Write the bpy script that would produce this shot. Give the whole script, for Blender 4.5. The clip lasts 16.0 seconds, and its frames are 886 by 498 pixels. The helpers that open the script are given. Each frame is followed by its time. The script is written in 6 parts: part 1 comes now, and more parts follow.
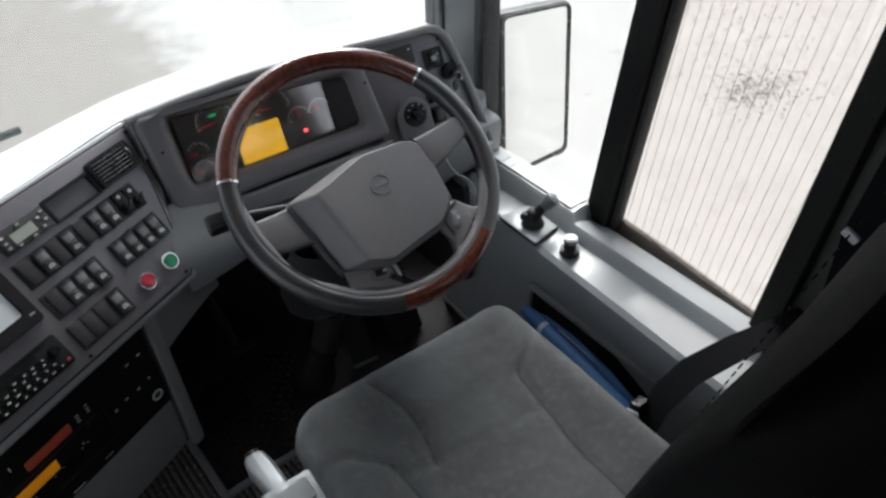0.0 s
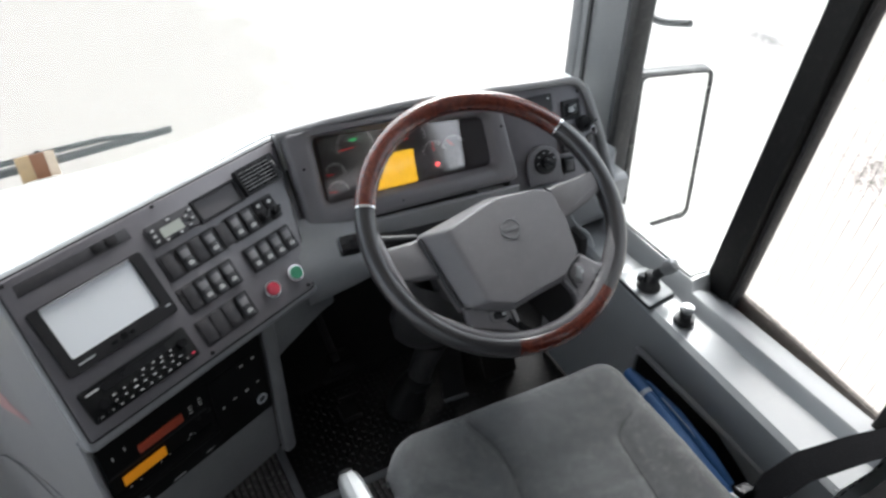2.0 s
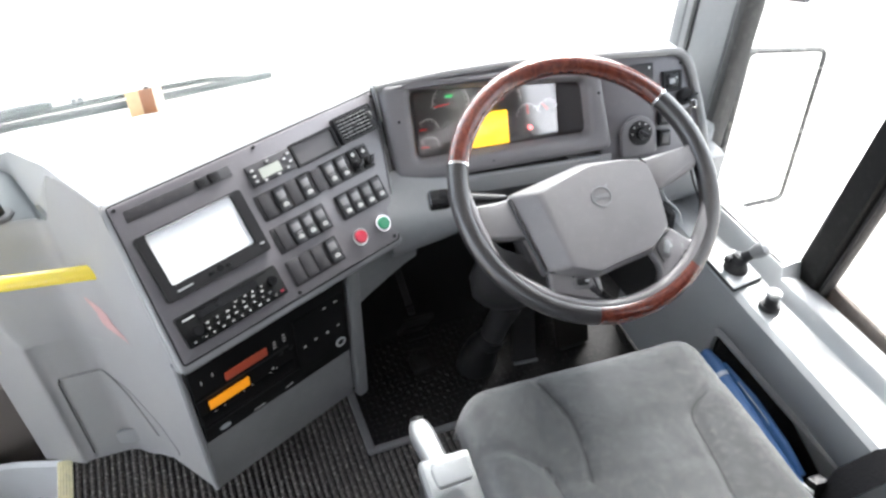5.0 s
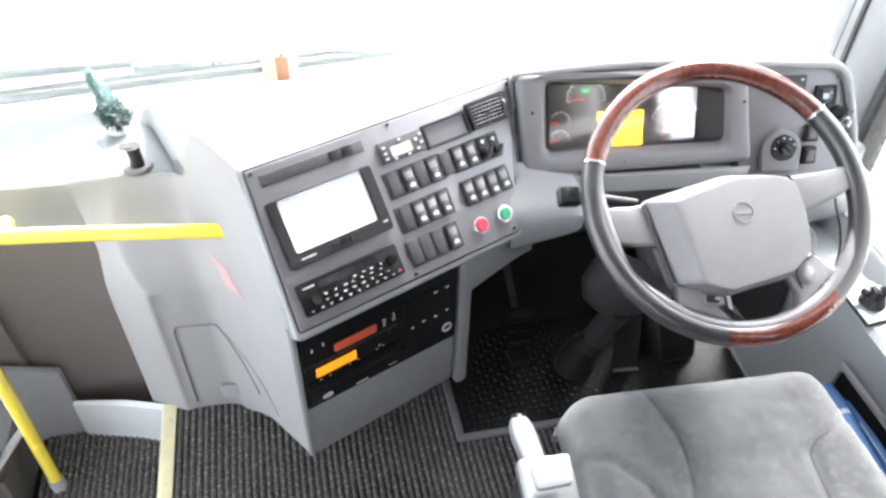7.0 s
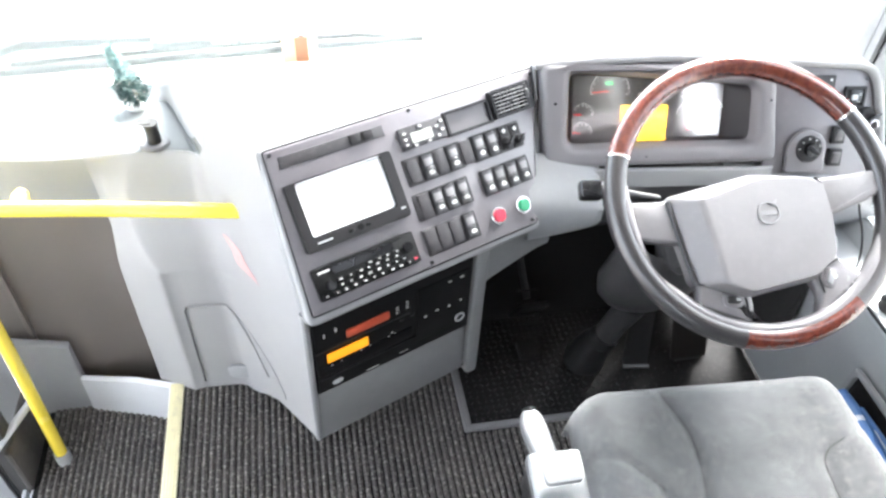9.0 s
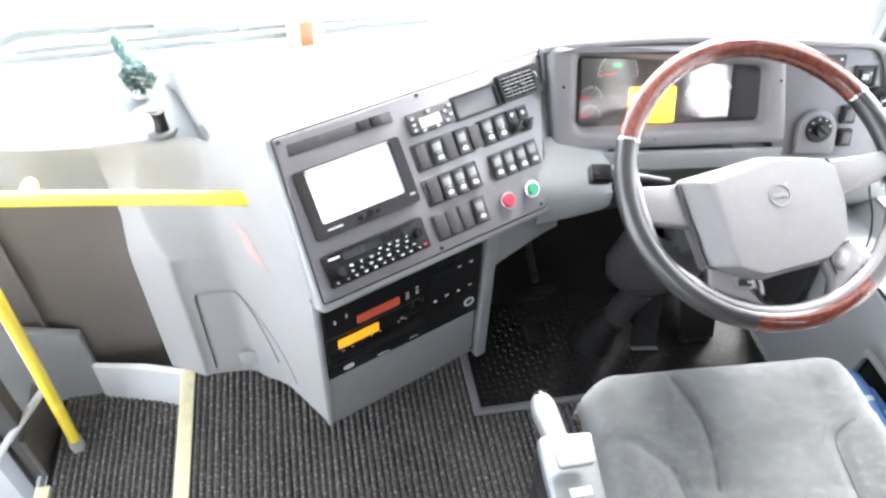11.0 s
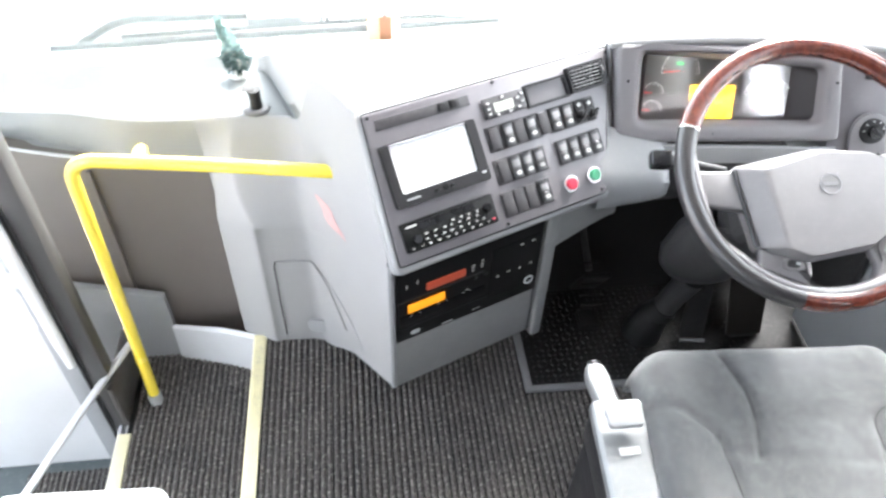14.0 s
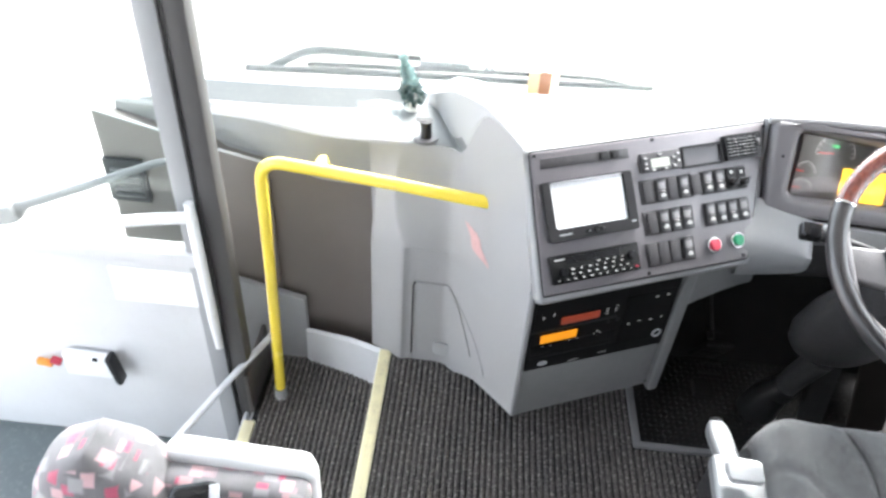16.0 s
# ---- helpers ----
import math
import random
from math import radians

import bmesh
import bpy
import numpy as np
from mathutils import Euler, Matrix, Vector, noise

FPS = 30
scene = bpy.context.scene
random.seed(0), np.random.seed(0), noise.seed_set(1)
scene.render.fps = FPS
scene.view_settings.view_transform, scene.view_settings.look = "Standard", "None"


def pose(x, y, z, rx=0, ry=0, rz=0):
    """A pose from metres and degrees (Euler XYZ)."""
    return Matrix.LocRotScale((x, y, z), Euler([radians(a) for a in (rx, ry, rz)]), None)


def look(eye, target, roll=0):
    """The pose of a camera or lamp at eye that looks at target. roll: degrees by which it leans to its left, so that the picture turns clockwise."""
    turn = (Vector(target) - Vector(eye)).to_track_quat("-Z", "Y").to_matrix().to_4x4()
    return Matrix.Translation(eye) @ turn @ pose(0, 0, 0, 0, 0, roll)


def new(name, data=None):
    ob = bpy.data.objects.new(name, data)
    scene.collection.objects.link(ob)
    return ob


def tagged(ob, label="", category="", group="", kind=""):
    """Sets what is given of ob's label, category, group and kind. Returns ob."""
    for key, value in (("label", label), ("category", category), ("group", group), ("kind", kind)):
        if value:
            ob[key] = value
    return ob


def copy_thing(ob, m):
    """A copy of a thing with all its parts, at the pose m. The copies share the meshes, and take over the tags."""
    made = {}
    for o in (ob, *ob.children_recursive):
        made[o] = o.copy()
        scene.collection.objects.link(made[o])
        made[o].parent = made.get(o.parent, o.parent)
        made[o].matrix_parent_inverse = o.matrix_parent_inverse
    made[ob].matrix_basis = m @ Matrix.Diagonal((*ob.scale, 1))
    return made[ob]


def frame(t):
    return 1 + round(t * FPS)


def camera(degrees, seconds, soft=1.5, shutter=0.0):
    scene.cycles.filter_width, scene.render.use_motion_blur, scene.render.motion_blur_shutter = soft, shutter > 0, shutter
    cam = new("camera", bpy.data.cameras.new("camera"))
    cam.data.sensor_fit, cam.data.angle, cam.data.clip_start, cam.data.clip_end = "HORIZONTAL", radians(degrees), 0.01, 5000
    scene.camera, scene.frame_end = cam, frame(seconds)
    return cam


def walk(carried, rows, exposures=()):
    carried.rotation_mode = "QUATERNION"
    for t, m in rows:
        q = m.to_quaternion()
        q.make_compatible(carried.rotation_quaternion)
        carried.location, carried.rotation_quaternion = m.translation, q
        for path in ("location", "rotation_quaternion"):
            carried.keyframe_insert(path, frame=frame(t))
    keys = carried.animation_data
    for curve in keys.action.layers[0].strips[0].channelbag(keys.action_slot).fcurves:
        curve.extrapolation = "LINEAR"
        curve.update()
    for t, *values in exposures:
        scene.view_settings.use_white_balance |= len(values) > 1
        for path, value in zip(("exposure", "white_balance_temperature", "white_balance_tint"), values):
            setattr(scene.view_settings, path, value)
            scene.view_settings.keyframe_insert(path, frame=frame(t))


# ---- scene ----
cam = camera(61.6, 16.0, soft=2.6, shutter=0.4)
PATH = [
    (0, (0.007, 0.091, 1.454), (0.923, 1.265, 0.119), -1.9),
    (0.5, (0.007, 0.105, 1.454), (0.939, 1.258, 0.112), -1.0),
    (1, (-0.009, 0.11, 1.466), (0.904, 1.353, 0.192), -0.8),
    (1.5, (-0.024, 0.113, 1.471), (0.838, 1.433, 0.241), -0.6),
    (2, (-0.045, 0.126, 1.472), (0.72, 1.476, 0.21), 0.8),
    (2.5, (-0.058, 0.123, 1.469), (0.615, 1.492, 0.175), 1.4),
    (3, (-0.061, 0.122, 1.47), (0.558, 1.477, 0.135), 1.3),
    (3.5, (-0.067, 0.118, 1.472), (0.542, 1.474, 0.135), 1.0),
    (6, (-0.088, 0.137, 1.468), (0.41, 1.536, 0.128), 1.4),
    (6.5, (-0.104, 0.149, 1.465), (0.33, 1.548, 0.104), 1.6),
    (7, (-0.124, 0.158, 1.465), (0.215, 1.577, 0.097), 1.6),
    (7.5, (-0.129, 0.167, 1.461), (0.188, 1.575, 0.077), 1.8),
    (8, (-0.132, 0.172, 1.46), (0.191, 1.575, 0.072), 2.2),
    (8.5, (-0.137, 0.173, 1.459), (0.191, 1.576, 0.071), 3.1),
    (9, (-0.139, 0.173, 1.456), (0.18, 1.573, 0.064), 3.4),
    (11.5, (-0.154, 0.183, 1.46), (0.149, 1.549, 0.031), 2.5),
    (12, (-0.159, 0.189, 1.457), (0.14, 1.565, 0.037), 3.1),
    (12.5, (-0.156, 0.191, 1.456), (0.131, 1.563, 0.03), 3.2),
    (13, (-0.152, 0.192, 1.458), (0.122, 1.56, 0.025), 2.6),
    (13.5, (-0.147, 0.154, 1.476), (0.057, 1.607, 0.116), 1.6),
    (14, (-0.212, 0.066, 1.488), (-0.018, 1.471, 0.077), 2.1),
    (14.5, (-0.266, 0.001, 1.501), (-0.092, 1.497, 0.185), 4.0),
    (15, (-0.296, -0.021, 1.504), (-0.213, 1.511, 0.221), 4.0),
    (15.5, (-0.306, -0.031, 1.5), (-0.272, 1.499, 0.213), 3.6),
    (16, (-0.317, -0.05, 1.504), (-0.373, 1.473, 0.209), 4.0),
]
walk(cam, [(t, look(eye, target, roll)) for t, eye, target, roll in PATH],
     [(0, 1.46, 6150, 8), (1.0, 1.62, 6150, 8), (2.0, 2.08, 6150, 8), (3.0, 2.95, 6250, 9), (6.0, 3.60, 6250, 9), (7.0, 4.08, 6250, 9), (9.0, 4.33, 6250, 9), (13.0, 4.33, 6250, 9), (14.0, 4.20, 6250, 9), (15.0, 4.04, 6250, 9), (16.0, 3.76, 6250, 9)])
SKY, SUN = 0.12, 1.25

# ---- world and light ----
world = bpy.data.worlds.new("overcast_sky")
scene.world = world
world.use_nodes = True
nt = world.node_tree
sky = nt.nodes.new("ShaderNodeTexSky")
sky.sky_type, sky.sun_disc = "NISHITA", False
sky.sun_elevation, sky.sun_rotation = radians(47), radians(36)
sky.air_density, sky.dust_density, sky.ozone_density = 1.0, 4.0, 1.5
grey = nt.nodes.new("ShaderNodeHueSaturation")  # thin high cloud
grey.inputs["Saturation"].default_value = 0.28
nt.links.new(sky.outputs[0], grey.inputs["Color"])
nt.links.new(grey.outputs[0], nt.nodes["Background"].inputs[0])
nt.nodes["Background"].inputs[1].default_value = SKY

sun_data = bpy.data.lights.new("sun", "SUN")
sun_data.energy, sun_data.angle, sun_data.color = SUN, radians(25), (1.0, 0.97, 0.93)
sun = new("sun", sun_data)
sun.matrix_world = look((0, 0, 30), (-8.46, -11.64, 30 - 15.43))


# ---- materials ----
def material(name, color, rough=0.5, metal=0.0, var=0.12, scale=30.0, grain=0.0, grain_scale=400.0, coat=0.0, spec=0.5, big=0.1, sheen=0.0, dust=0.0, stain=0.0, uneven=0.15, patch=3.5, fleck=90, world_space=False):
    """A surface with large uneven patches, fine mottling and a fine bump."""
    m = bpy.data.materials.new(name)
    m.use_nodes = True
    n, l = m.node_tree.nodes, m.node_tree.links
    b = n["Principled BSDF"]
    b.inputs["Roughness"].default_value, b.inputs["Metallic"].default_value = rough, metal
    b.inputs["Specular IOR Level"].default_value = spec
    b.inputs["Coat Weight"].default_value = coat
    b.inputs["Coat Roughness"].default_value = 0.08
    b.inputs["Sheen Weight"].default_value = sheen
    place = n.new("ShaderNodeNewGeometry").outputs["Position"] if world_space else n.new("ShaderNodeTexCoord").outputs["Object"]
    fine, large = n.new("ShaderNodeTexNoise"), n.new("ShaderNodeTexNoise")
    fine.inputs["Scale"].default_value, fine.inputs["Detail"].default_value = scale, 6
    large.inputs["Scale"].default_value, large.inputs["Detail"].default_value = patch, 4
    for t in (fine, large):
        l.new(place, t.inputs["Vector"])
    both = n.new("ShaderNodeMath")
    both.operation = "MULTIPLY_ADD"
    l.new(fine.outputs[0], both.inputs[0])
    both.inputs[1].default_value = var
    scaled = n.new("ShaderNodeMath")
    scaled.operation = "MULTIPLY_ADD"
    l.new(large.outputs[0], scaled.inputs[0])
    scaled.inputs[1].default_value, scaled.inputs[2].default_value = big, 1.0 - (var + big) / 2
    l.new(scaled.outputs[0], both.inputs[2])
    mix = n.new("ShaderNodeVectorMath")
    mix.operation = "SCALE"
    mix.inputs[0].default_value = color
    l.new(both.outputs[0], mix.inputs["Scale"])
    last = mix.outputs[0]
    if dust:
        spots, ramp, dm = n.new("ShaderNodeTexNoise"), n.new("ShaderNodeValToRGB"), n.new("ShaderNodeMix")
        spots.inputs["Scale"].default_value, spots.inputs["Detail"].default_value = fleck, 8
        l.new(place, spots.inputs["Vector"])
        ramp.color_ramp.elements[0].position, ramp.color_ramp.elements[1].position = 0.52, 0.75
        l.new(spots.outputs[0], ramp.inputs[0])
        scaled_dust = n.new("ShaderNodeMath")
        scaled_dust.operation = "MULTIPLY"
        scaled_dust.inputs[1].default_value = dust
        l.new(ramp.outputs[0], scaled_dust.inputs[0])
        dm.data_type = "RGBA"
        l.new(scaled_dust.outputs[0], dm.inputs["Factor"])
        l.new(last, dm.inputs["A"])
        dm.inputs["B"].default_value = (0.42, 0.40, 0.37, 1)
        last = dm.outputs["Result"]
    if stain:
        patches, ramp2, sm, amount = n.new("ShaderNodeTexNoise"), n.new("ShaderNodeValToRGB"), n.new("ShaderNodeMix"), n.new("ShaderNodeMath")
        patches.inputs["Scale"].default_value, patches.inputs["Detail"].default_value, patches.inputs["Roughness"].default_value = 6, 9, 0.7
        l.new(n.new("ShaderNodeNewGeometry").outputs["Position"], patches.inputs["Vector"])
        ramp2.color_ramp.elements[0].position, ramp2.color_ramp.elements[1].position = 0.42, 0.68
        l.new(patches.outputs[0], ramp2.inputs[0])
        amount.operation, amount.inputs[1].default_value = "MULTIPLY", stain
        l.new(ramp2.outputs[0], amount.inputs[0])
        sm.data_type = "RGBA"
        l.new(amount.outputs[0], sm.inputs["Factor"])
        l.new(last, sm.inputs["A"])
        sm.inputs["B"].default_value = (0.20, 0.18, 0.16, 1)
        last = sm.outputs["Result"]
    l.new(last, b.inputs["Base Color"])
    rv = n.new("ShaderNodeMath")
    rv.operation = "MULTIPLY_ADD"
    l.new(fine.outputs[0], rv.inputs[0])
    rv.inputs[1].default_value, rv.inputs[2].default_value = uneven, rough - uneven / 2
    l.new(rv.outputs[0], b.inputs["Roughness"])
    if grain:
        g, bump = n.new("ShaderNodeTexNoise"), n.new("ShaderNodeBump")
        g.inputs["Scale"].default_value, g.inputs["Detail"].default_value = grain_scale, 3
        l.new(place, g.inputs["Vector"])
        bump.inputs["Strength"].default_value, bump.inputs["Distance"].default_value = grain, 0.002
        l.new(g.outputs[0], bump.inputs["Height"])
        l.new(bump.outputs[0], b.inputs["Normal"])
    return m


def glowing(name, color, strength, base=(0.02, 0.02, 0.02)):
    m = material(name, base, 0.25)
    b = m.node_tree.nodes["Principled BSDF"]
    b.inputs["Emission Color"].default_value, b.inputs["Emission Strength"].default_value = (*color, 1), strength
    return m


def clear_glass(name, tint=(1, 1, 1), rough=0.0, gloss_most=0.7, dirt=0.0, least=0.04):
    """A thin pane: mostly see-through, with more gloss at a slant and some dried dirt."""
    m = bpy.data.materials.new(name)
    m.use_nodes = True
    n, l = m.node_tree.nodes, m.node_tree.links
    n.remove(n["Principled BSDF"])
    see, gloss, mix, lw = n.new("ShaderNodeBsdfTransparent"), n.new("ShaderNodeBsdfGlossy"), n.new("ShaderNodeMixShader"), n.new("ShaderNodeLayerWeight")
    see.inputs[0].default_value = (*tint, 1)
    gloss.inputs["Roughness"].default_value = rough
    power, scale = n.new("ShaderNodeMath"), n.new("ShaderNodeMath")
    power.operation, power.inputs[1].default_value = "POWER", 5.0
    scale.operation, scale.inputs[1].default_value, scale.inputs[2].default_value = "MULTIPLY_ADD", gloss_most, least
    lw.inputs["Blend"].default_value = 0.5
    l.new(lw.outputs["Facing"], power.inputs[0])
    l.new(power.outputs[0], scale.inputs[0])
    l.new(scale.outputs[0], mix.inputs[0])
    l.new(see.outputs[0], mix.inputs[1])
    l.new(gloss.outputs[0], mix.inputs[2])
    last = mix.outputs[0]
    if dirt:
        co, no, ramp, dif, mix2, amount = n.new("ShaderNodeTexCoord"), n.new("ShaderNodeTexNoise"), n.new("ShaderNodeValToRGB"), n.new("ShaderNodeBsdfDiffuse"), n.new("ShaderNodeMixShader"), n.new("ShaderNodeMath")
        no.inputs["Scale"].default_value, no.inputs["Detail"].default_value = 60, 8
        l.new(co.outputs["Object"], no.inputs["Vector"])
        l.new(no.outputs[0], ramp.inputs[0])
        ramp.color_ramp.elements[0].position, ramp.color_ramp.elements[1].position = 0.55, 0.8
        amount.operation, amount.inputs[1].default_value = "MULTIPLY", dirt
        l.new(ramp.outputs[0], amount.inputs[0])
        dif.inputs[0].default_value = (0.35, 0.33, 0.31, 1)
        l.new(amount.outputs[0], mix2.inputs[0])
        l.new(last, mix2.inputs[1])
        l.new(dif.outputs[0], mix2.inputs[2])
        last = mix2.outputs[0]
    l.new(last, n["Material Output"].inputs["Surface"])
    return m


GREY_TRIM = material("grey_moulded_trim", (0.27, 0.275, 0.28), 0.55, grain=0.25, grain_scale=700, var=0.1, scale=25, dust=0.08)
# ledge moulding dimmed so its shading survives the strong windscreen light
LEDGE_TOP_DIMMED = material("dimmed_ledge_top", (0.125, 0.133, 0.132), 0.5, grain=0.2, grain_scale=500, var=0.12, scale=14, big=0.15, dust=0.05)
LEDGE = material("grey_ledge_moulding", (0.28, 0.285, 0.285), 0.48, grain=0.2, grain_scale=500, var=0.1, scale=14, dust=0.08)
POST = material("dark_grey_post_trim", (0.155, 0.155, 0.16), 0.5, grain=0.25, grain_scale=600, var=0.15, dust=0.06)
LIGHT_TRIM = material("light_grey_moulding", (0.262, 0.261, 0.263), 0.5, grain=0.2, grain_scale=600, var=0.1, scale=18, dust=0.06)
CONSOLE = material("console_grey_plastic", (0.235, 0.238, 0.245), 0.36, spec=0.6, uneven=0.05, grain=0.2, grain_scale=700, var=0.1, dust=0.08)
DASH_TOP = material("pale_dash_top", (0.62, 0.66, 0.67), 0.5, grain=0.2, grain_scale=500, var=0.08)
PANEL = material("charcoal_dash_panel", (0.152, 0.143, 0.154), 0.30, spec=0.75, uneven=0.04, grain=0.15, grain_scale=900, var=0.1, dust=0.05)
SEAL = material("dark_door_seal", (0.055, 0.053, 0.052), 0.6, grain=0.2, var=0.2)
CLUSTER = material("dark_grey_cluster_surround", (0.168, 0.160, 0.167), 0.40, grain=0.25, grain_scale=900)
BLACK = material("black_plastic", (0.016, 0.0155, 0.0165), 0.40, spec=0.32, grain=0.15, grain_scale=800)
GLOSS_BLACK = material("gloss_black_plastic", (0.011, 0.011, 0.012), 0.18, spec=0.4)
RUBBER = material("black_rubber", (0.025, 0.024, 0.024), 0.7, grain=0.3, grain_scale=300, dust=0.06)
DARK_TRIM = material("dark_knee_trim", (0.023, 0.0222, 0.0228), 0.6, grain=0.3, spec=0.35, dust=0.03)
YELLOW = material("yellow_powder_coat", (0.80, 0.62, 0.06), 0.24, var=0.06, scale=12, coat=0.9, dust=0.03)
CREAM = material("yellow_step_nosing", (0.82, 0.77, 0.52), 0.6, grain=0.5, grain_scale=300, var=0.3, dust=0.25)
LEATHER = material("black_wheel_leather", (0.024, 0.0225, 0.024), 0.30, grain=0.35, grain_scale=500, spec=0.6, uneven=0.08, coat=0.5)
HUB = material("grey_wheel_hub_plastic", (0.174, 0.166, 0.171), 0.36, grain=0.35, grain_scale=900, var=0.16, big=0.2, dust=0.05)
WINDOW_BLACK = material("matt_black_window_bar", (0.010, 0.0097, 0.0095), 0.6, spec=0.2, grain=0.2, dust=0.02)
CHROME = material("chrome", (0.8, 0.8, 0.8), 0.15, 1.0, var=0.03)
SILVER = material("silver_grey_plastic", (0.42, 0.43, 0.44), 0.38, grain=0.1, var=0.08)
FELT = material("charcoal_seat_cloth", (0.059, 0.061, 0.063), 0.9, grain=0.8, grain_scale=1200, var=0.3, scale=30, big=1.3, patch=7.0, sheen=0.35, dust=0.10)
# seat cloth taken near black so the backrest reads as a silhouette
FELT_SILHOUETTE = material("silhouette_seat_cloth", (0.0075, 0.0072, 0.0075), 0.95, grain=0.8, grain_scale=1200, var=0.3, spec=0.1)
DOOR_GREY = material("grey_door_paint", (0.58, 0.585, 0.59), 0.4, var=0.15, scale=10, coat=0.2, dust=0.1)
STEP_DARK = material("dark_step_panel", (0.07, 0.064, 0.06), 0.5, var=0.3, dust=0.08)
SPOKE = material("dark_spoke_plastic", (0.095, 0.092, 0.094), 0.4, grain=0.3, grain_scale=900, dust=0.05)
LEVER_GREY = material("worn_silver_lever", (0.215, 0.22, 0.228), 0.34, 0.3, grain=0.15, var=0.2, scale=30, dust=0.1, coat=0.2)
WHITE_MARK = material("white_print", (0.60, 0.60, 0.585), 0.5)
RED_PLASTIC = material("red_button_plastic", (0.44, 0.032, 0.060), 0.3, coat=0.4)
GREEN_PLASTIC = material("green_button_plastic", (0.01, 0.20, 0.09), 0.3, coat=0.4)
BROWN_PANEL = material("brown_grey_laminate", (0.155, 0.138, 0.125), 0.45, var=0.2, scale=9, grain=0.1)
PLATE_GREY = material("pale_grey_painted_metal", (0.50, 0.51, 0.52), 0.42, var=0.15, scale=14, dust=0.12)
RIB = material("ribbed_carpet", (0.083, 0.077, 0.0735), 0.95, grain=1.0, grain_scale=900, var=0.9, scale=170, big=0.6, patch=5.0, dust=0.9, fleck=140, stain=0.30, world_space=True)
RIB_BACK = material("carpet_backing", (0.013, 0.0125, 0.012), 0.95, var=0.5, scale=120, dust=0.3, fleck=150, stain=0.2)
MAT_RUBBER = material("black_checker_rubber", (0.0105, 0.0100, 0.0100), 0.55, grain=0.4, var=0.5, big=0.5, patch=6.0, spec=0.2, dust=0.04)
STUD = material("worn_rubber_studs", (0.0100, 0.0100, 0.0102), 0.5, grain=0.3, var=0.8, scale=25, spec=0.22, dust=0.05)
BLUE = material("blue_nylon", (0.018, 0.078, 0.215), 0.6, grain=0.5, grain_scale=300, var=0.3, scale=40)
ORANGE = material("amber_plastic", (0.75, 0.30, 0.05), 0.3)
PAPER = material("white_paper", (0.82, 0.82, 0.80), 0.7, var=0.1)
SIDE_GREY = material("grey_side_console", (0.29, 0.30, 0.305), 0.38, uneven=0.06, coat=0.25, spec=0.5, grain=0.05, grain_scale=500, var=0.12, scale=15, dust=0.1)
MIRROR = material("mirror_silver", (0.92, 0.93, 0.93), 0.02, 1.0, var=0.0, big=0.0)
ROOF_LINING = material("grey_roof_lining", (0.42, 0.41, 0.40), 0.9, grain=0.4)
BODY_PAINT = material("white_coach_paint", (0.75, 0.76, 0.76), 0.3, coat=0.5)
SCREEN = clear_glass("laminated_windscreen", (0.95, 0.97, 0.965))
GLASS = clear_glass("window_glass", (0.97, 0.98, 0.975))
TINTED = clear_glass("tinted_side_glass", (0.93, 0.91, 0.89), dirt=0.05)
SMOKED = clear_glass("tinted_glass", (0.85, 0.88, 0.87))
LCD_YELLOW = glowing("lit_amber_display", (1.0, 0.56, 0.02), 0.42)
# blank screen glass; its pale base stands for the windows it mirrors
SCREEN_REFLECTION = material("window_reflection_glass", (0.80, 0.82, 0.84), 0.08, var=0.04, scale=4)


def wood_material():
    m = material("red_walnut_veneer", (0.17, 0.035, 0.02), 0.2, coat=0.8, var=0.0)
    n, l = m.node_tree.nodes, m.node_tree.links
    b = n["Principled BSDF"]
    co, wave, ramp = n.new("ShaderNodeTexCoord"), n.new("ShaderNodeTexWave"), n.new("ShaderNodeValToRGB")
    wave.inputs["Scale"].default_value, wave.inputs["Distortion"].default_value = 14, 14
    wave.inputs["Detail"].default_value, wave.inputs["Detail Scale"].default_value = 4, 3
    l.new(co.outputs["Object"], wave.inputs["Vector"])
    ramp.color_ramp.elements[0].color, ramp.color_ramp.elements[1].color = (0.072, 0.014, 0.009, 1), (0.112, 0.024, 0.014, 1)
    l.new(wave.outputs[0], ramp.inputs[0])
    l.new(ramp.outputs[0], b.inputs["Base Color"])
    return m


WOOD = wood_material()


# ---- building helpers ----
def box(sx, sy, sz, m=Matrix(), bevel=0.0, seg=2):
    """A box of that size centred on the pose m, with rounded edges."""
    bm = bmesh.new()
    bmesh.ops.create_cube(bm, size=1, matrix=Matrix.Diagonal((sx, sy, sz, 1)))
    if bevel:
        bmesh.ops.bevel(bm, geom=bm.edges[:], offset=bevel, segments=seg, affect="EDGES", profile=0.6)
    bmesh.ops.transform(bm, matrix=m, verts=bm.verts[:])
    return bm


def inset(outline, d):
    """An outline moved inwards by d."""
    pts = [Vector((x, y)) for x, y in outline]
    n = len(pts)
    area = sum(pts[i].x * pts[(i + 1) % n].y - pts[(i + 1) % n].x * pts[i].y for i in range(n))
    turn, out = (1 if area > 0 else -1), []
    for i, p in enumerate(pts):
        a, b = p - pts[i - 1], pts[(i + 1) % n] - p
        a, b = (a if a.length > 1e-7 else b).normalized(), (b if b.length > 1e-7 else a).normalized()
        na, nb = Vector((-a.y, a.x)) * turn, Vector((-b.y, b.x)) * turn
        k = max(0.35, 1 + na.dot(nb))
        out.append(tuple(p + (na + nb) * (d / k)))
    return out


def loft(loops, m=Matrix(), cap_low=True):
    """A solid through outlines with as many points each, given with their heights from top to foot."""
    bm = bmesh.new()
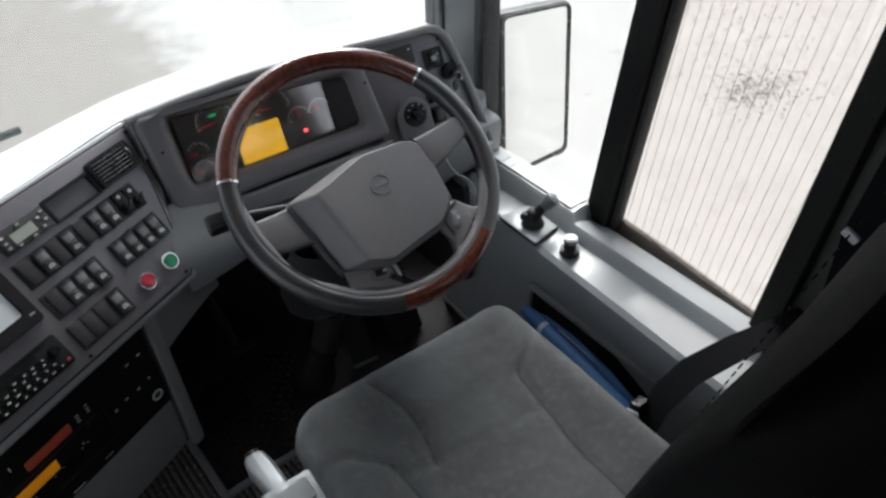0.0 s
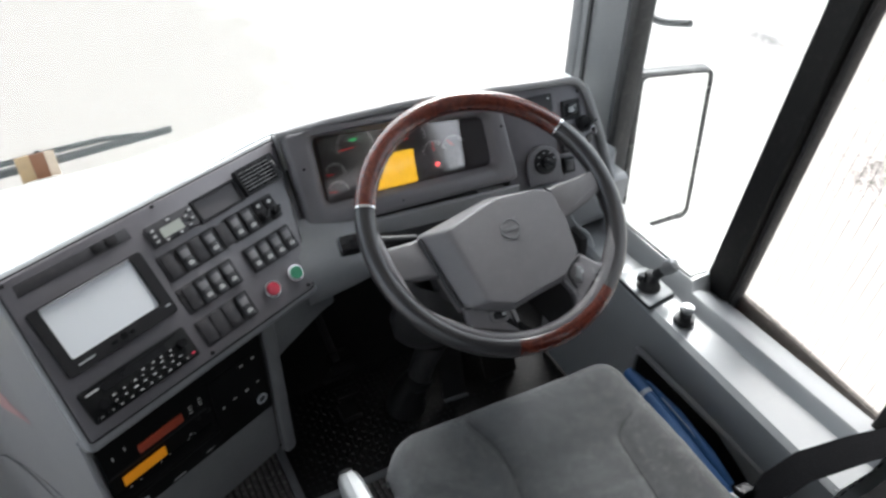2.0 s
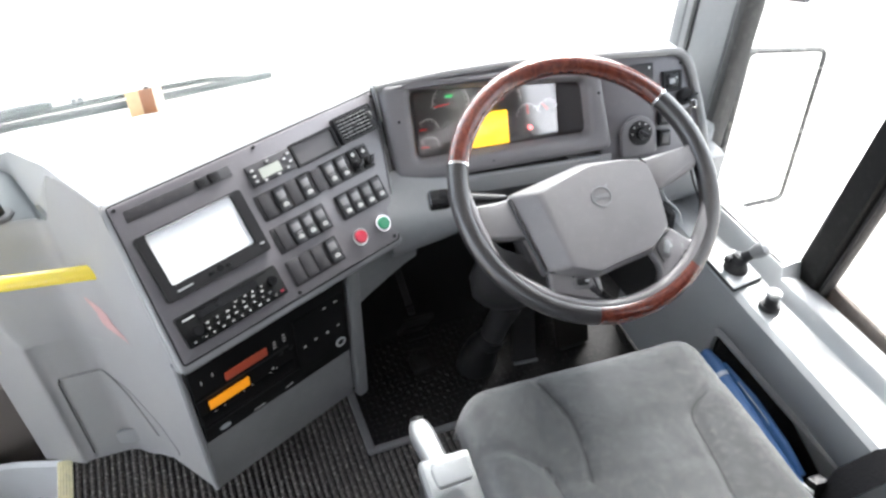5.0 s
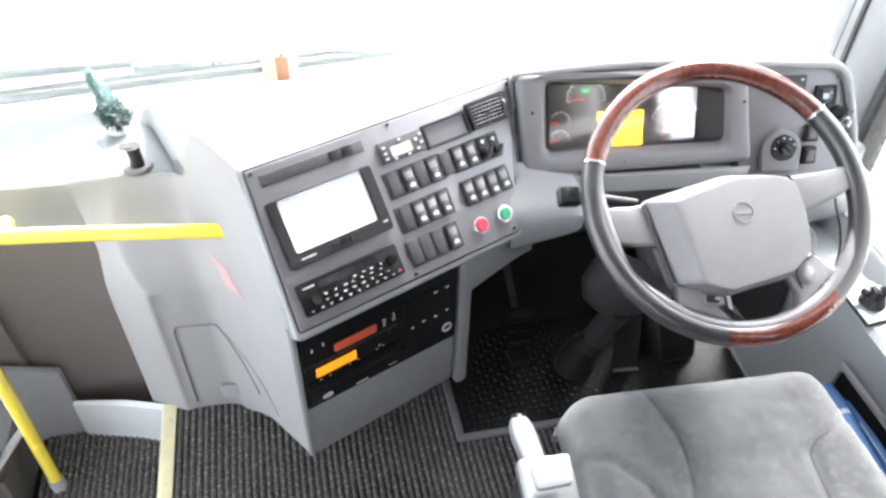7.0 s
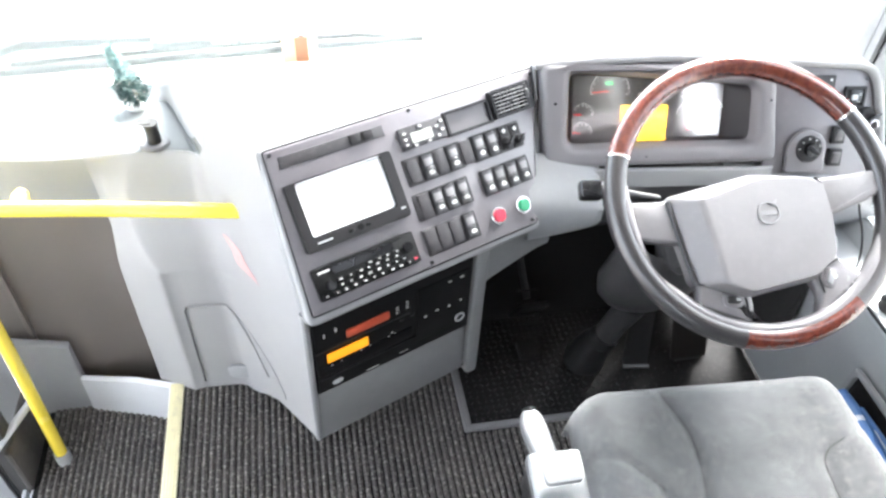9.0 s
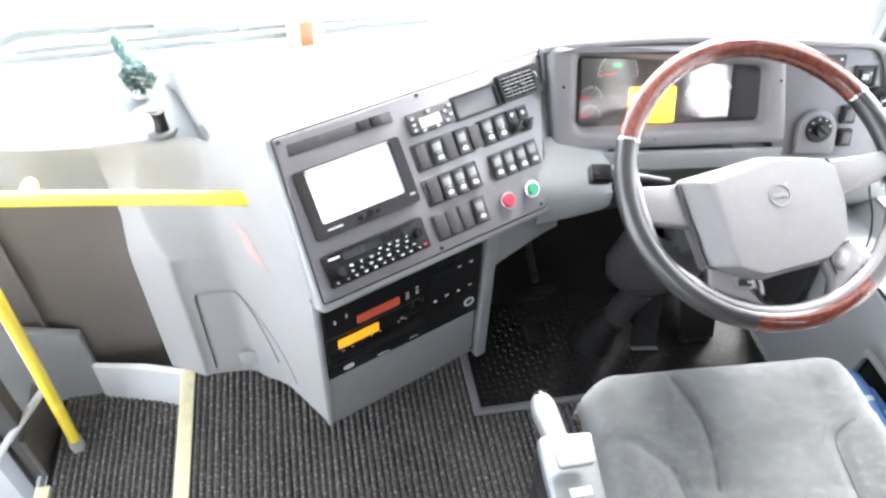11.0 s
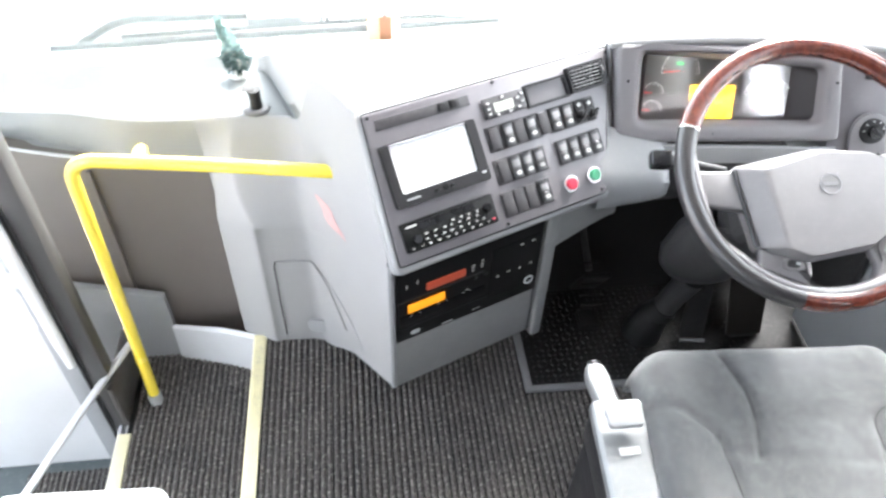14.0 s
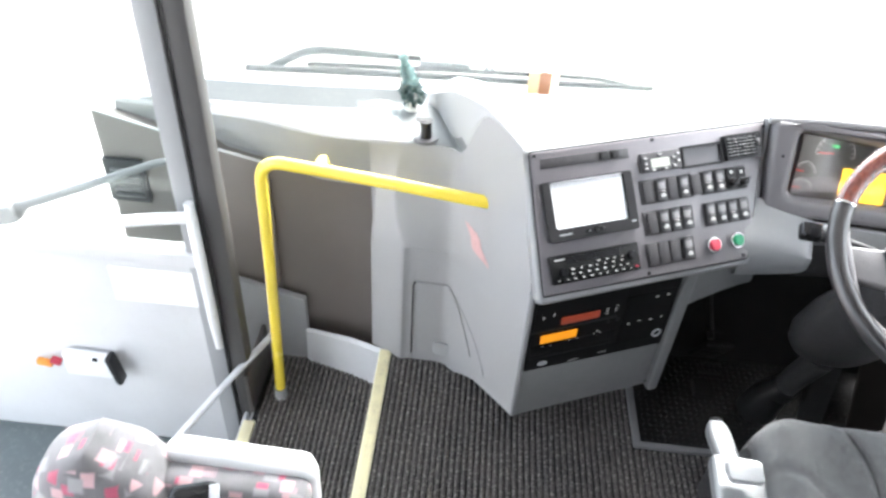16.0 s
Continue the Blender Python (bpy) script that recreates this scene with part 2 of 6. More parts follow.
    rows = [[bm.verts.new((x, y, z)) for x, y in line] for line, z in loops]
    n = len(rows[0])
    for a, b in zip(rows, rows[1:]):
        for i in range(n):
            bm.faces.new((a[i], a[(i + 1) % n], b[(i + 1) % n], b[i]))
    bm.faces.new(rows[0])
    if cap_low:
        bm.faces.new(rows[-1][::-1])
    bmesh.ops.recalc_face_normals(bm, faces=bm.faces[:])
    bmesh.ops.transform(bm, matrix=m, verts=bm.verts[:])
    return bm


def slab(outline, depth, m=Matrix(), bevel=0.0, seg=2):
    """A flat outline (x, y) given depth along z (downwards from z = 0), its upper edge rounded."""
    if not bevel:
        return loft([(outline, 0), (outline, -depth)], m)
    seg = max(2, seg)
    steps = [(bevel * (1 - math.sin(math.pi / 2 * i / seg)), -bevel * (1 - math.cos(math.pi / 2 * i / seg))) for i in range(seg + 1)]
    low = min(bevel, depth * 0.4)
    return loft([(inset(outline, d), z * min(1, depth * 0.5 / bevel)) for d, z in steps] + [(outline, -depth + low), (inset(outline, low * 0.7), -depth)], m)


def rounded(x0, y0, x1, y1, r, n=5):
    """The outline of a rectangle with round corners."""
    pts = []
    for cx, cy, a0 in ((x1 - r, y1 - r, 0), (x0 + r, y1 - r, 90), (x0 + r, y0 + r, 180), (x1 - r, y0 + r, 270)):
        pts += [(cx + r * math.cos(radians(a0 + 90 * i / n)), cy + r * math.sin(radians(a0 + 90 * i / n))) for i in range(n + 1)]
    return pts


def ring(outer, inner, depth, m=Matrix(), bevel=0.0):
    """A frame between two outlines with as many points each, depth downwards from z = 0."""
    bm = bmesh.new()
    rows = [[bm.verts.new((x, y, z)) for x, y in line] for line, z in ((outer, -depth), (outer, 0), (inner, 0), (inner, -depth))]
    n = len(outer)
    for a, b in zip(rows, rows[1:] + rows[:1]):
        for i in range(n):
            bm.faces.new((a[i], a[(i + 1) % n], b[(i + 1) % n], b[i]))
    bmesh.ops.recalc_face_normals(bm, faces=bm.faces[:])
    if bevel:
        edges = [e for e in bm.edges if len(e.link_faces) == 2 and e.calc_face_angle(0) > 1.0]
        bmesh.ops.bevel(bm, geom=edges, offset=bevel, segments=2, affect="EDGES")
    bmesh.ops.transform(bm, matrix=m, verts=bm.verts[:])
    return bm


def cyl(r0, r1, depth, m=Matrix(), seg=24, bevel=0.0):
    """A round peg from z = 0 to depth, r0 wide at its foot and r1 at its top."""
    bm = bmesh.new()
    bmesh.ops.create_cone(bm, cap_ends=True, segments=seg, radius1=r0, radius2=r1, depth=depth, matrix=Matrix.Translation((0, 0, depth / 2)))
    if bevel:
        edges = [e for e in bm.edges if any(len(f.verts) > 4 for f in e.link_faces)]
        bmesh.ops.bevel(bm, geom=edges, offset=bevel, segments=2, affect="EDGES")
    bmesh.ops.transform(bm, matrix=m, verts=bm.verts[:])
    return bm


def tube(path, radius, seg=14, closed=False, squash=1.0):
    """A round bar along points; radius may be one per point."""
    bm = bmesh.new()
    pts = [Vector(p) for p in path]
    n = len(pts)
    radii = radius if isinstance(radius, (list, tuple)) else [radius] * n
    rings, side = [], None
    for i, p in enumerate(pts):
        a, b = (pts[i - 1], pts[(i + 1) % n]) if closed else (pts[max(i - 1, 0)], pts[min(i + 1, n - 1)])
        way = (b - a).normalized()
        if side is None:
            side = way.orthogonal().normalized()
        side = (side - way * side.dot(way)).normalized()
        up = way.cross(side)
        rings.append([bm.verts.new(p + radii[i] * (math.cos(2 * math.pi * k / seg) * side + squash * math.sin(2 * math.pi * k / seg) * up)) for k in range(seg)])
    for i in range(n if closed else n - 1):
        a, b = rings[i], rings[(i + 1) % n]
        for k in range(seg):
            bm.faces.new((a[k], a[(k + 1) % seg], b[(k + 1) % seg], b[k]))
    if not closed:
        bm.faces.new(rings[0][::-1])
        bm.faces.new(rings[-1])
    bmesh.ops.recalc_face_normals(bm, faces=bm.faces[:])
    return bm


def bend(points, r=0.04, n=6):
    """A path with its corners rounded."""
    pts = [Vector(p) for p in points]
    out = [pts[0]]
    for a, b, c in zip(pts, pts[1:], pts[2:]):
        p, q = b + (a - b).normalized() * r, b + (c - b).normalized() * r
        out += [(p * (1 - t) + b * t) * (1 - t) + (b * (1 - t) + q * t) * t for t in (i / n for i in range(n + 1))]
    return out + [pts[-1]]


def grid(rows, close=True):
    """A skin over rows of points, each row as long as the next."""
    bm = bmesh.new()
    made = [[bm.verts.new(p) for p in row] for row in rows]
    for a, b in zip(made, made[1:]):
        for i in range(len(a) - 1):
            bm.faces.new((a[i], a[i + 1], b[i + 1], b[i]))
    bmesh.ops.recalc_face_normals(bm, faces=bm.faces[:])
    return bm


def thick(bm, amount):
    """Gives a skin a thickness."""
    bmesh.ops.solidify(bm, geom=bm.faces[:], thickness=amount)
    bmesh.ops.recalc_face_normals(bm, faces=bm.faces[:])
    return bm


def joined(*bms):
    out = bmesh.new()
    for b in bms:
        me = bpy.data.meshes.new("tmp")
        b.to_mesh(me)
        out.from_mesh(me)
        b.free()
        bpy.data.meshes.remove(me)
    return out


def mesh_of(name, bm, mat, angle=35):
    me = bpy.data.meshes.new(name)
    for f in bm.faces:
        f.smooth = True
    for e in bm.edges:
        if len(e.link_faces) == 2 and e.calc_face_angle(0) > radians(angle):
            e.smooth = False
    bm.to_mesh(me)
    bm.free()
    me.materials.append(mat)
    return me


def part(name, bm, mat, parent, label="", angle=35):
    ob = new(name, mesh_of(name, bm, mat, angle))
    ob.parent = parent
    if parent.type == "EMPTY":
        ob.matrix_parent_inverse = Matrix.Translation(-parent.location)
    if label:
        ob["label"] = label
    return ob


def thing(name, label, category, at=(0, 0, 0), group="", kind=""):
    """An empty at the base of a thing, to carry its parts, whose places are given in the world."""
    ob = new(name)
    ob.empty_display_size, ob.location = 0.05, at
    return tagged(ob, label, category, group, kind)


def single(name, bm, mat, label, category, group="", kind="", angle=35):
    return tagged(new(name, mesh_of(name, bm, mat, angle)), label, category, group, kind)


def structure(name, bm, mat, label="", angle=35):
    return tagged(new(name, mesh_of(name, bm, mat, angle)), label, "", "", "structure")


def frame_of(origin, right, up):
    """The pose whose x goes right and whose y goes up on a face; z stands out of it."""
    r, u = Vector(right).normalized(), Vector(up).normalized()
    n = r.cross(u)
    return Matrix(((r.x, u.x, n.x, origin[0]), (r.y, u.y, n.y, origin[1]), (r.z, u.z, n.z, origin[2]), (0, 0, 0, 1)))


def at(m, x, y, z=0.0, rx=0, ry=0, rz=0):
    return m @ pose(x, y, z, rx, ry, rz)


def resampled(corners, r, n=6):
    """A closed outline through corners, each rounded by r."""
    pts, out = [Vector((x, y, 0)) for x, y in corners], []
    for i, b in enumerate(pts):
        a, c = pts[i - 1], pts[(i + 1) % len(pts)]
        p, q = b + (a - b).normalized() * r, b + (c - b).normalized() * r
        out += [tuple(((p * (1 - t) + b * t) * (1 - t) + (b * (1 - t) + q * t) * t)[:2]) for t in (k / n for k in range(n + 1))]
    return out

# ---- the shell of the coach ----
S23, C23, S41, C41 = math.sin(radians(22.7)), math.cos(radians(22.7)), math.sin(radians(41)), math.cos(radians(41))
S6, C6, S25, C25 = math.sin(radians(6)), math.cos(radians(6)), math.sin(radians(25.5)), math.cos(radians(25.5))
PAN = frame_of((-0.158, 0.949, 0.562), (C23, S23, 0), (-S23 * S41, C23 * S41, C41))  # face of the switch panel
TAC = frame_of((-0.179, 0.970, 0.0), (C23, S23, 0), (0, 0, 1))  # upright face under it
CLU = frame_of((0.268, 1.210, 0.613), (C6, -S6, 0), (S6 * S25, C6 * S25, C25))  # face of the instrument surround
WHEEL = frame_of((0.504, 0.924, 0.755), (0.9988, -0.0276, 0.0407), (0, 0.8274, 0.5617))  # plane of the steering wheel


def side_frame(x):
    """A face across the coach at x, with x running forwards and y up, that looks to the right side."""
    return frame_of((x, 0, 0), (0, 1, 0), (0, 0, 1))


CAB_TRIM = material("dark_grey_green_trim", (0.062, 0.065, 0.058), 0.55, grain=0.3, grain_scale=500, var=0.2, dust=0.06)
structure("floor", slab([(-0.500, -6.9), (1.05, -6.9), (1.05, 1.80), (-0.500, 1.80)], 0.06, pose(0, 0, -0.008)), MAT_RUBBER, "dark coach floor under the matting")
structure("step_upper", slab([(-0.840, -0.2), (-0.505, -0.2), (-0.505, 1.42), (-0.840, 1.42)], 0.05, pose(0, 0, -0.158)), MAT_RUBBER, "upper step of the coach entrance")
structure("step_lower", slab([(-1.95, -0.2), (-0.845, -0.2), (-0.845, 1.45), (-1.20, 1.45), (-1.20, 1.228), (-1.95, 1.228)], 0.05, pose(0, 0, -0.36)), material("teal_grey_step_lino", (0.085, 0.104, 0.107), 0.45, var=0.3, scale=20, dust=0.12), "teal grey lower step of the coach entrance")
structure("step_riser_upper", box(0.02, 1.55, 0.142, pose(-0.497, 0.56, -0.083)), PLATE_GREY, "pale grey step riser")
structure("step_riser_lower", box(0.02, 1.55, 0.19, pose(-0.837, 0.56, -0.26)), PLATE_GREY, "pale grey step riser")
structure("step_nosing_upper", joined(box(0.032, 1.47, 0.010, pose(-0.500, 0.545, -0.001), 0.004), *[box(0.003, 1.46, 0.003, pose(-0.510 + 0.006 * i, 0.545, 0.0045), 0.001) for i in range(4)]), CREAM, "worn pale yellow step edge strip")
structure("step_nosing_lower", box(0.032, 1.32, 0.012, pose(-0.842, 0.46, -0.152), 0.004), CREAM, "worn pale yellow step edge strip")
# unseen roof and saloon; their openings and greys set the cab's fill light
structure("ceiling", box(2.6, 8.9, 0.06, pose(-0.17, -2.55, 1.99)), ROOF_LINING, "unseen roof lining, grey to limit bounced light")
structure("wall_rear", box(2.6, 0.06, 3.0, pose(-0.17, -6.93, 0.5)), POST, "unseen rear wall of the saloon, dark to limit bounced light")
structure("floor_left", slab([(-1.42, -6.9), (-0.500, -6.9), (-0.500, -0.2), (-1.42, -0.2)], 0.06, pose(0, 0, -0.008)), MAT_RUBBER, "dark coach floor of the saloon")
structure("front_apron", box(2.34, 0.05, 1.40, pose(-0.06, 1.83, -0.22)), BODY_PAINT, "white painted nose of the coach")
structure("wall_left", slab([(-6.9, -0.9), (-0.22, -0.9), (-0.22, 1.05), (-6.9, 1.05)], 0.06, side_frame(-1.42)), POST, "unseen side wall of the saloon, dark to limit bounced light")
structure("wall_left_head", slab([(-6.9, 1.72), (-0.22, 1.72), (-0.22, 1.96), (-6.9, 1.96)], 0.06, side_frame(-1.42)), POST)
for i, y in enumerate((-6.85, -5.2, -3.5, -1.8, -0.27)):
    structure(f"trim_left_post_{i + 1}", slab([(y - 0.05, 1.05), (y + 0.05, 1.05), (y + 0.05, 1.72), (y - 0.05, 1.72)], 0.05, side_frame(-1.425)), GREY_TRIM)
structure("wall_right_low", slab([(-6.9, -0.9), (1.80, -0.9), (1.80, 0.34), (-6.9, 0.34)], 0.06, side_frame(1.10)), BODY_PAINT, "lower side of the coach")
structure("wall_right_rear", slab([(-6.9, 0.28), (0.432, 0.28), (0.432, 0.72), (-6.9, 0.72)], 0.06, side_frame(1.06)), CAB_TRIM, "dark trim behind the cab window")
structure("wall_right_post", slab([(-0.10, 0.72), (0.425, 0.72), (0.37, 1.72), (-0.10, 1.72)], 0.06, side_frame(1.06)), CAB_TRIM)
# unseen wall, added to keep saloon light off the lower cab
structure("wall_light_block", box(0.92, 0.04, 1.62, pose(0.60, -0.28, 0.80)), CAB_TRIM, "unseen dark wall added to block light from the saloon")
structure("wall_right_head", slab([(-6.9, 1.72), (0.43, 1.72), (0.43, 1.96), (-6.9, 1.96)], 0.06, side_frame(1.06)), GREY_TRIM)

# front corner post beside the windscreen
corner = thing("corner_pillar", "grey corner post beside the cab window", "pillar", (1.01, 1.3, 0.45))
part("post", box(0.07, 0.16, 1.54, pose(1.035, 1.300, 1.205, 0, 0, 0), 0.02, 3), POST, corner)
part("lip", box(0.03, 0.035, 1.54, pose(1.012, 1.385, 1.205), 0.01), POST, corner)
part("groove", box(0.008, 0.012, 1.54, pose(0.999, 1.338, 1.205), 0.002), BLACK, corner, "dark groove down the post")
part("rubber_edge", box(0.05, 0.022, 1.52, pose(1.02, 1.205, 1.215), 0.006), RUBBER, corner, "black rubber window edge")

# windscreen
windscreen = structure("window_1", slab([(-1.16, 0.49), (1.04, 0.49), (1.04, 1.98), (-1.16, 1.98)], 0.006, frame_of((0, 1.80, 0.0), (1, 0, 0), (0, -0.02, 1))), SCREEN, "clear laminated coach windscreen")
windscreen.visible_shadow = False

# cab side window: black posts, sash and panes
window_2 = thing("window_2", "black framed cab side window with a sliding pane", "window", (1.03, 0.8, 0.49), kind="structure")


def leaning(y0, z0, y1, z1, wide, deep, x):
    """An upright black bar between two heights, that leans along the coach."""
    return slab([(y0 - wide / 2, z0), (y0 + wide / 2, z0), (y1 + wide / 2, z1), (y1 - wide / 2, z1)], deep, side_frame(x), 0.004)


part("centre_post", leaning(0.834, 0.425, 0.684, 1.96, 0.056, 0.05, 1.035), WINDOW_BLACK, window_2)
part("post_seal", leaning(0.797, 0.43, 0.647, 1.96, 0.012, 0.03, 1.028), RUBBER, window_2)
part("rear_post", leaning(0.436, 0.40, 0.352, 1.96, 0.046, 0.06, 1.030), WINDOW_BLACK, window_2)
FRIT = material("brown_grey_sash", (0.21, 0.185, 0.17), 0.55, var=0.3, scale=60, dust=0.3)
part("sash_bottom", slab([(0.44, 0.405), (0.80, 0.405), (0.80, 0.466), (0.700, 0.462), (0.62, 0.454), (0.54, 0.446), (0.44, 0.437)], 0.012, side_frame(1.0325), 0.002), FRIT, window_2, "brown grey sash rail")
part("sash_track", slab([(0.44, 0.380), (0.82, 0.380), (0.82, 0.424), (0.44, 0.418)], 0.016, side_frame(1.0215), 0.003), WINDOW_BLACK, window_2, "black gap under the sash")
dots = []
for i in range(70):
    y = 0.452 + i * 0.0049
    top = 0.437 + 0.028 * min(1, (y - 0.44) / 0.30)
    for k in range(2):
        dots.append(box(0.0006, 0.0030 - 0.001 * k, 0.0030 - 0.001 * k, pose(1.0195, y + 0.00245 * k, top + 0.003 + 0.004 * k)))
tagged(part("frit_dots", joined(*dots), WINDOW_BLACK, window_2), kind="stuff")
part("head_rail", box(0.05, 0.9, 0.05, pose(1.02, 0.82, 1.93), 0.01), WINDOW_BLACK, window_2)
for name, y0, y1, yt0, yt1 in (("front_pane", 0.850, 1.20, 0.705, 1.20), ("sliding_pane", 0.445, 0.800, 0.36, 0.66)):
    pane = part(name, slab([(y0, 0.43), (y1, 0.43), (yt1, 1.92), (yt0, 1.92)], 0.004, side_frame(1.022)), GLASS if name == "front_pane" else TINTED, window_2)
    pane.visible_shadow = False
for i in range(17):
    y = 0.462 + i * 0.0197
    part("heating_wire", tube([(1.019, y, 0.445), (1.0188, y - 0.045, 0.95), (1.019, y - 0.125, 1.85)], 0.0004, 5), POST, window_2)

# ---- ground outside ----
def ground_material():
    m = material("frosty_yard_ground", (0.41, 0.39, 0.368), 0.9, var=0.14, scale=5, big=0.1)
    n, l = m.node_tree.nodes, m.node_tree.links
    b = n["Principled BSDF"]
    src = b.inputs["Base Color"].links[0].from_socket
    co, no, ramp, mix = n.new("ShaderNodeTexCoord"), n.new("ShaderNodeTexNoise"), n.new("ShaderNodeValToRGB"), n.new("ShaderNodeMix")
    no.inputs["Scale"].default_value, no.inputs["Detail"].default_value, no.inputs["Roughness"].default_value = 2.2, 12, 0.75
    l.new(co.outputs["Object"], no.inputs["Vector"])
    l.new(no.outputs[0], ramp.inputs[0])
    ramp.color_ramp.elements[0].position, ramp.color_ramp.elements[1].position = 0.58, 0.72
    mix.data_type = "RGBA"
    l.new(ramp.outputs[0], mix.inputs["Factor"])
    l.new(src, mix.inputs["A"])
    mix.inputs["B"].default_value = (0.30, 0.28, 0.265, 1)
    # bare, damp stains with ragged rims
    last = mix.outputs["Result"]
    brown, wet = (0.185, 0.158, 0.137, 1), (0.085, 0.081, 0.078, 1)
    for centre, squeeze, rim, tone in (((-0.4, 6.0, 0), (1, 0.8, 1), 2.9, brown), ((5.20, 4.0, 0), (4.5, 0.8, 1), 1.62, wet), ((5.15, 2.9, 0), (6.0, 1.4, 1), 1.35, wet), ((3.0, 2.5, 0), (1.5, 1.3, 1), 1.25, brown), ((6.1, 4.2, 0), (3, 2, 1), 1.3, brown), ((4.36, 2.05, 0), (3.4, 3.4, 1), 1.20, wet),
                                       ((5.15, 2.5, 0), (3.0, 1.8, 1), 1.15, brown), ((5.8, 2.3, 0), (2.0, 2.6, 1), 1.25, wet), ((1.0, 6.3, 0), (1.6, 1.3, 1), 1.6, brown)):
        off, squash, far = (n.new("ShaderNodeVectorMath") for _ in range(3))
        wob, lim, stain = n.new("ShaderNodeMath"), n.new("ShaderNodeMapRange"), n.new("ShaderNodeMix")
        off.operation, off.inputs[1].default_value = "SUBTRACT", centre
        squash.operation, squash.inputs[1].default_value = "MULTIPLY", squeeze
        far.operation = "LENGTH"
        l.new(co.outputs["Object"], off.inputs[0])
        l.new(off.outputs[0], squash.inputs[0])
        l.new(squash.outputs[0], far.inputs[0])
        wob.operation, wob.inputs[1].default_value = "MULTIPLY_ADD", 1.6
        l.new(no.outputs[0], wob.inputs[0])
        l.new(far.outputs["Value"], wob.inputs[2])
        lim.inputs["From Min"].default_value, lim.inputs["From Max"].default_value = rim, rim + 0.4
        lim.inputs["To Min"].default_value, lim.inputs["To Max"].default_value = 0.85, 0.0
        l.new(wob.outputs[0], lim.inputs["Value"])
        stain.data_type = "RGBA"
        l.new(lim.outputs[0], stain.inputs["Factor"])
        l.new(last, stain.inputs["A"])
        stain.inputs["B"].default_value = tone
        last = stain.outputs["Result"]
    l.new(last, b.inputs["Base Color"])
    return m


structure("ground", slab([(-300, -300), (300, -300), (300, 300), (-300, 300)], 0.2, pose(0, 0, -1.05)), ground_material(), "pale frosty yard ground")
def rubble(spots, seed):
    """Loose dark stones and grit strewn round some spots."""
    r, verts, faces = random.Random(seed), [], []
    for cx, cy, sx, sy, count in spots:
        for _ in range(count):
            x, y, s = r.gauss(cx, sx), r.gauss(cy, sy), 0.003 + 0.010 * r.random() ** 3
            n0 = len(verts)
            for dx, dy, dz in ((-1, -1, 0), (1, -0.8, 0), (0.9, 1, 0), (-0.8, 0.9, 0), (0.1, 0.0, 0.9)):
                verts.append((x + s * dx * r.uniform(0.6, 1.2), y + s * dy * r.uniform(0.6, 1.2), -1.051 + s * dz * r.uniform(0.5, 1)))
            faces += [(n0, n0 + 1, n0 + 4), (n0 + 1, n0 + 2, n0 + 4), (n0 + 2, n0 + 3, n0 + 4), (n0 + 3, n0, n0 + 4)]
    me = bpy.data.meshes.new("loose_rubble")
    me.from_pydata(verts, [], faces)
    me.materials.append(material("dark_grit", (0.20, 0.19, 0.18), 0.9, var=0.5, scale=4))
    return tagged(new("loose_rubble", me), "dark grit and stones strewn on the yard", "rubble", kind="stuff")


rubble([(4.25, 2.15, 0.19, 0.12, 1300), (4.6, 2.5, 0.35, 0.25, 300), (5.2, 3.2, 0.22, 0.5, 600), (5.3, 4.3, 0.16, 0.4, 500), (5.0, 1.6, 0.5, 0.6, 350), (4.3, 1.4, 0.6, 0.5, 120), (3.6, 2.2, 0.5, 0.7, 90), (3.0, 5.6, 0.25, 0.15, 120)], 7)


# ---- floor coverings ----
def ribs(x0, x1, y0, y1, z, pitch, seed):
    """A carpet of worn ribs laid side by side, on a thin backing."""
    carpet = thing("ribbed_carpet", "worn dark grey ribbed entrance carpet", "carpet", ((x0 + x1) / 2, (y0 + y1) / 2, z), "entrance carpets")
    part("backing", slab([(x0, y0), (x1, y0), (x1, y1), (x0, y1)], 0.004, pose(0, 0, z + 0.003)), RIB_BACK, carpet)
    steps, meshes = max(6, int((y1 - y0) / 0.03)), []
    for v in range(6):
        rows = []
        for k in range(steps + 1):
            y = y0 + (y1 - y0) * k / steps
            wob, hi = 0.0010 * noise.noise((v * 7.7, y * 9, seed)), 0.0075 + 0.0003 * noise.noise((v * 3.3, y * 20, 3.1))
            rows.append([(wob + dx * pitch, y, z + 0.002 + dz * hi) for dx, dz in ((-0.37, 0.0), (-0.27, 0.75), (0.0, 1.0), (0.27, 0.75), (0.37, 0.0))])
        meshes.append(mesh_of("rib", grid(rows), RIB, 80))
    for i in range(int((x1 - x0) / pitch)):
        rib = new("rib", meshes[(i * 5 + i // 3) % 6])
        rib.parent, rib.matrix_parent_inverse = carpet, Matrix.Translation(-carpet.location)
        rib.location = (x0 + pitch * (i + 0.5), 0, 0)


ribs(-0.482, 0.1355, 0.45, 1.50, -0.008, 0.0147, 1)
ribs(0.137, 0.82, 0.45, 1.045, -0.008, 0.0147, 2)
ribs(-0.827, -0.513, 0.45, 1.40, -0.158, 0.0147, 3)

ribs(-1.15, -0.870, 0.60, 1.150, -0.36, 0.0147, 4)

driver_mat = thing("driver_floor_mat", "black studded rubber mat under the pedals", "floor mat", (0.5, 1.3, -0.008))
part("sheet", slab(rounded(0.155, 1.060, 0.86, 1.78, 0.01), 0.006, pose(0, 0, -0.001)), MAT_RUBBER, driver_mat)
verts, faces = [], []
for i in range(44):
    for k in range(30):
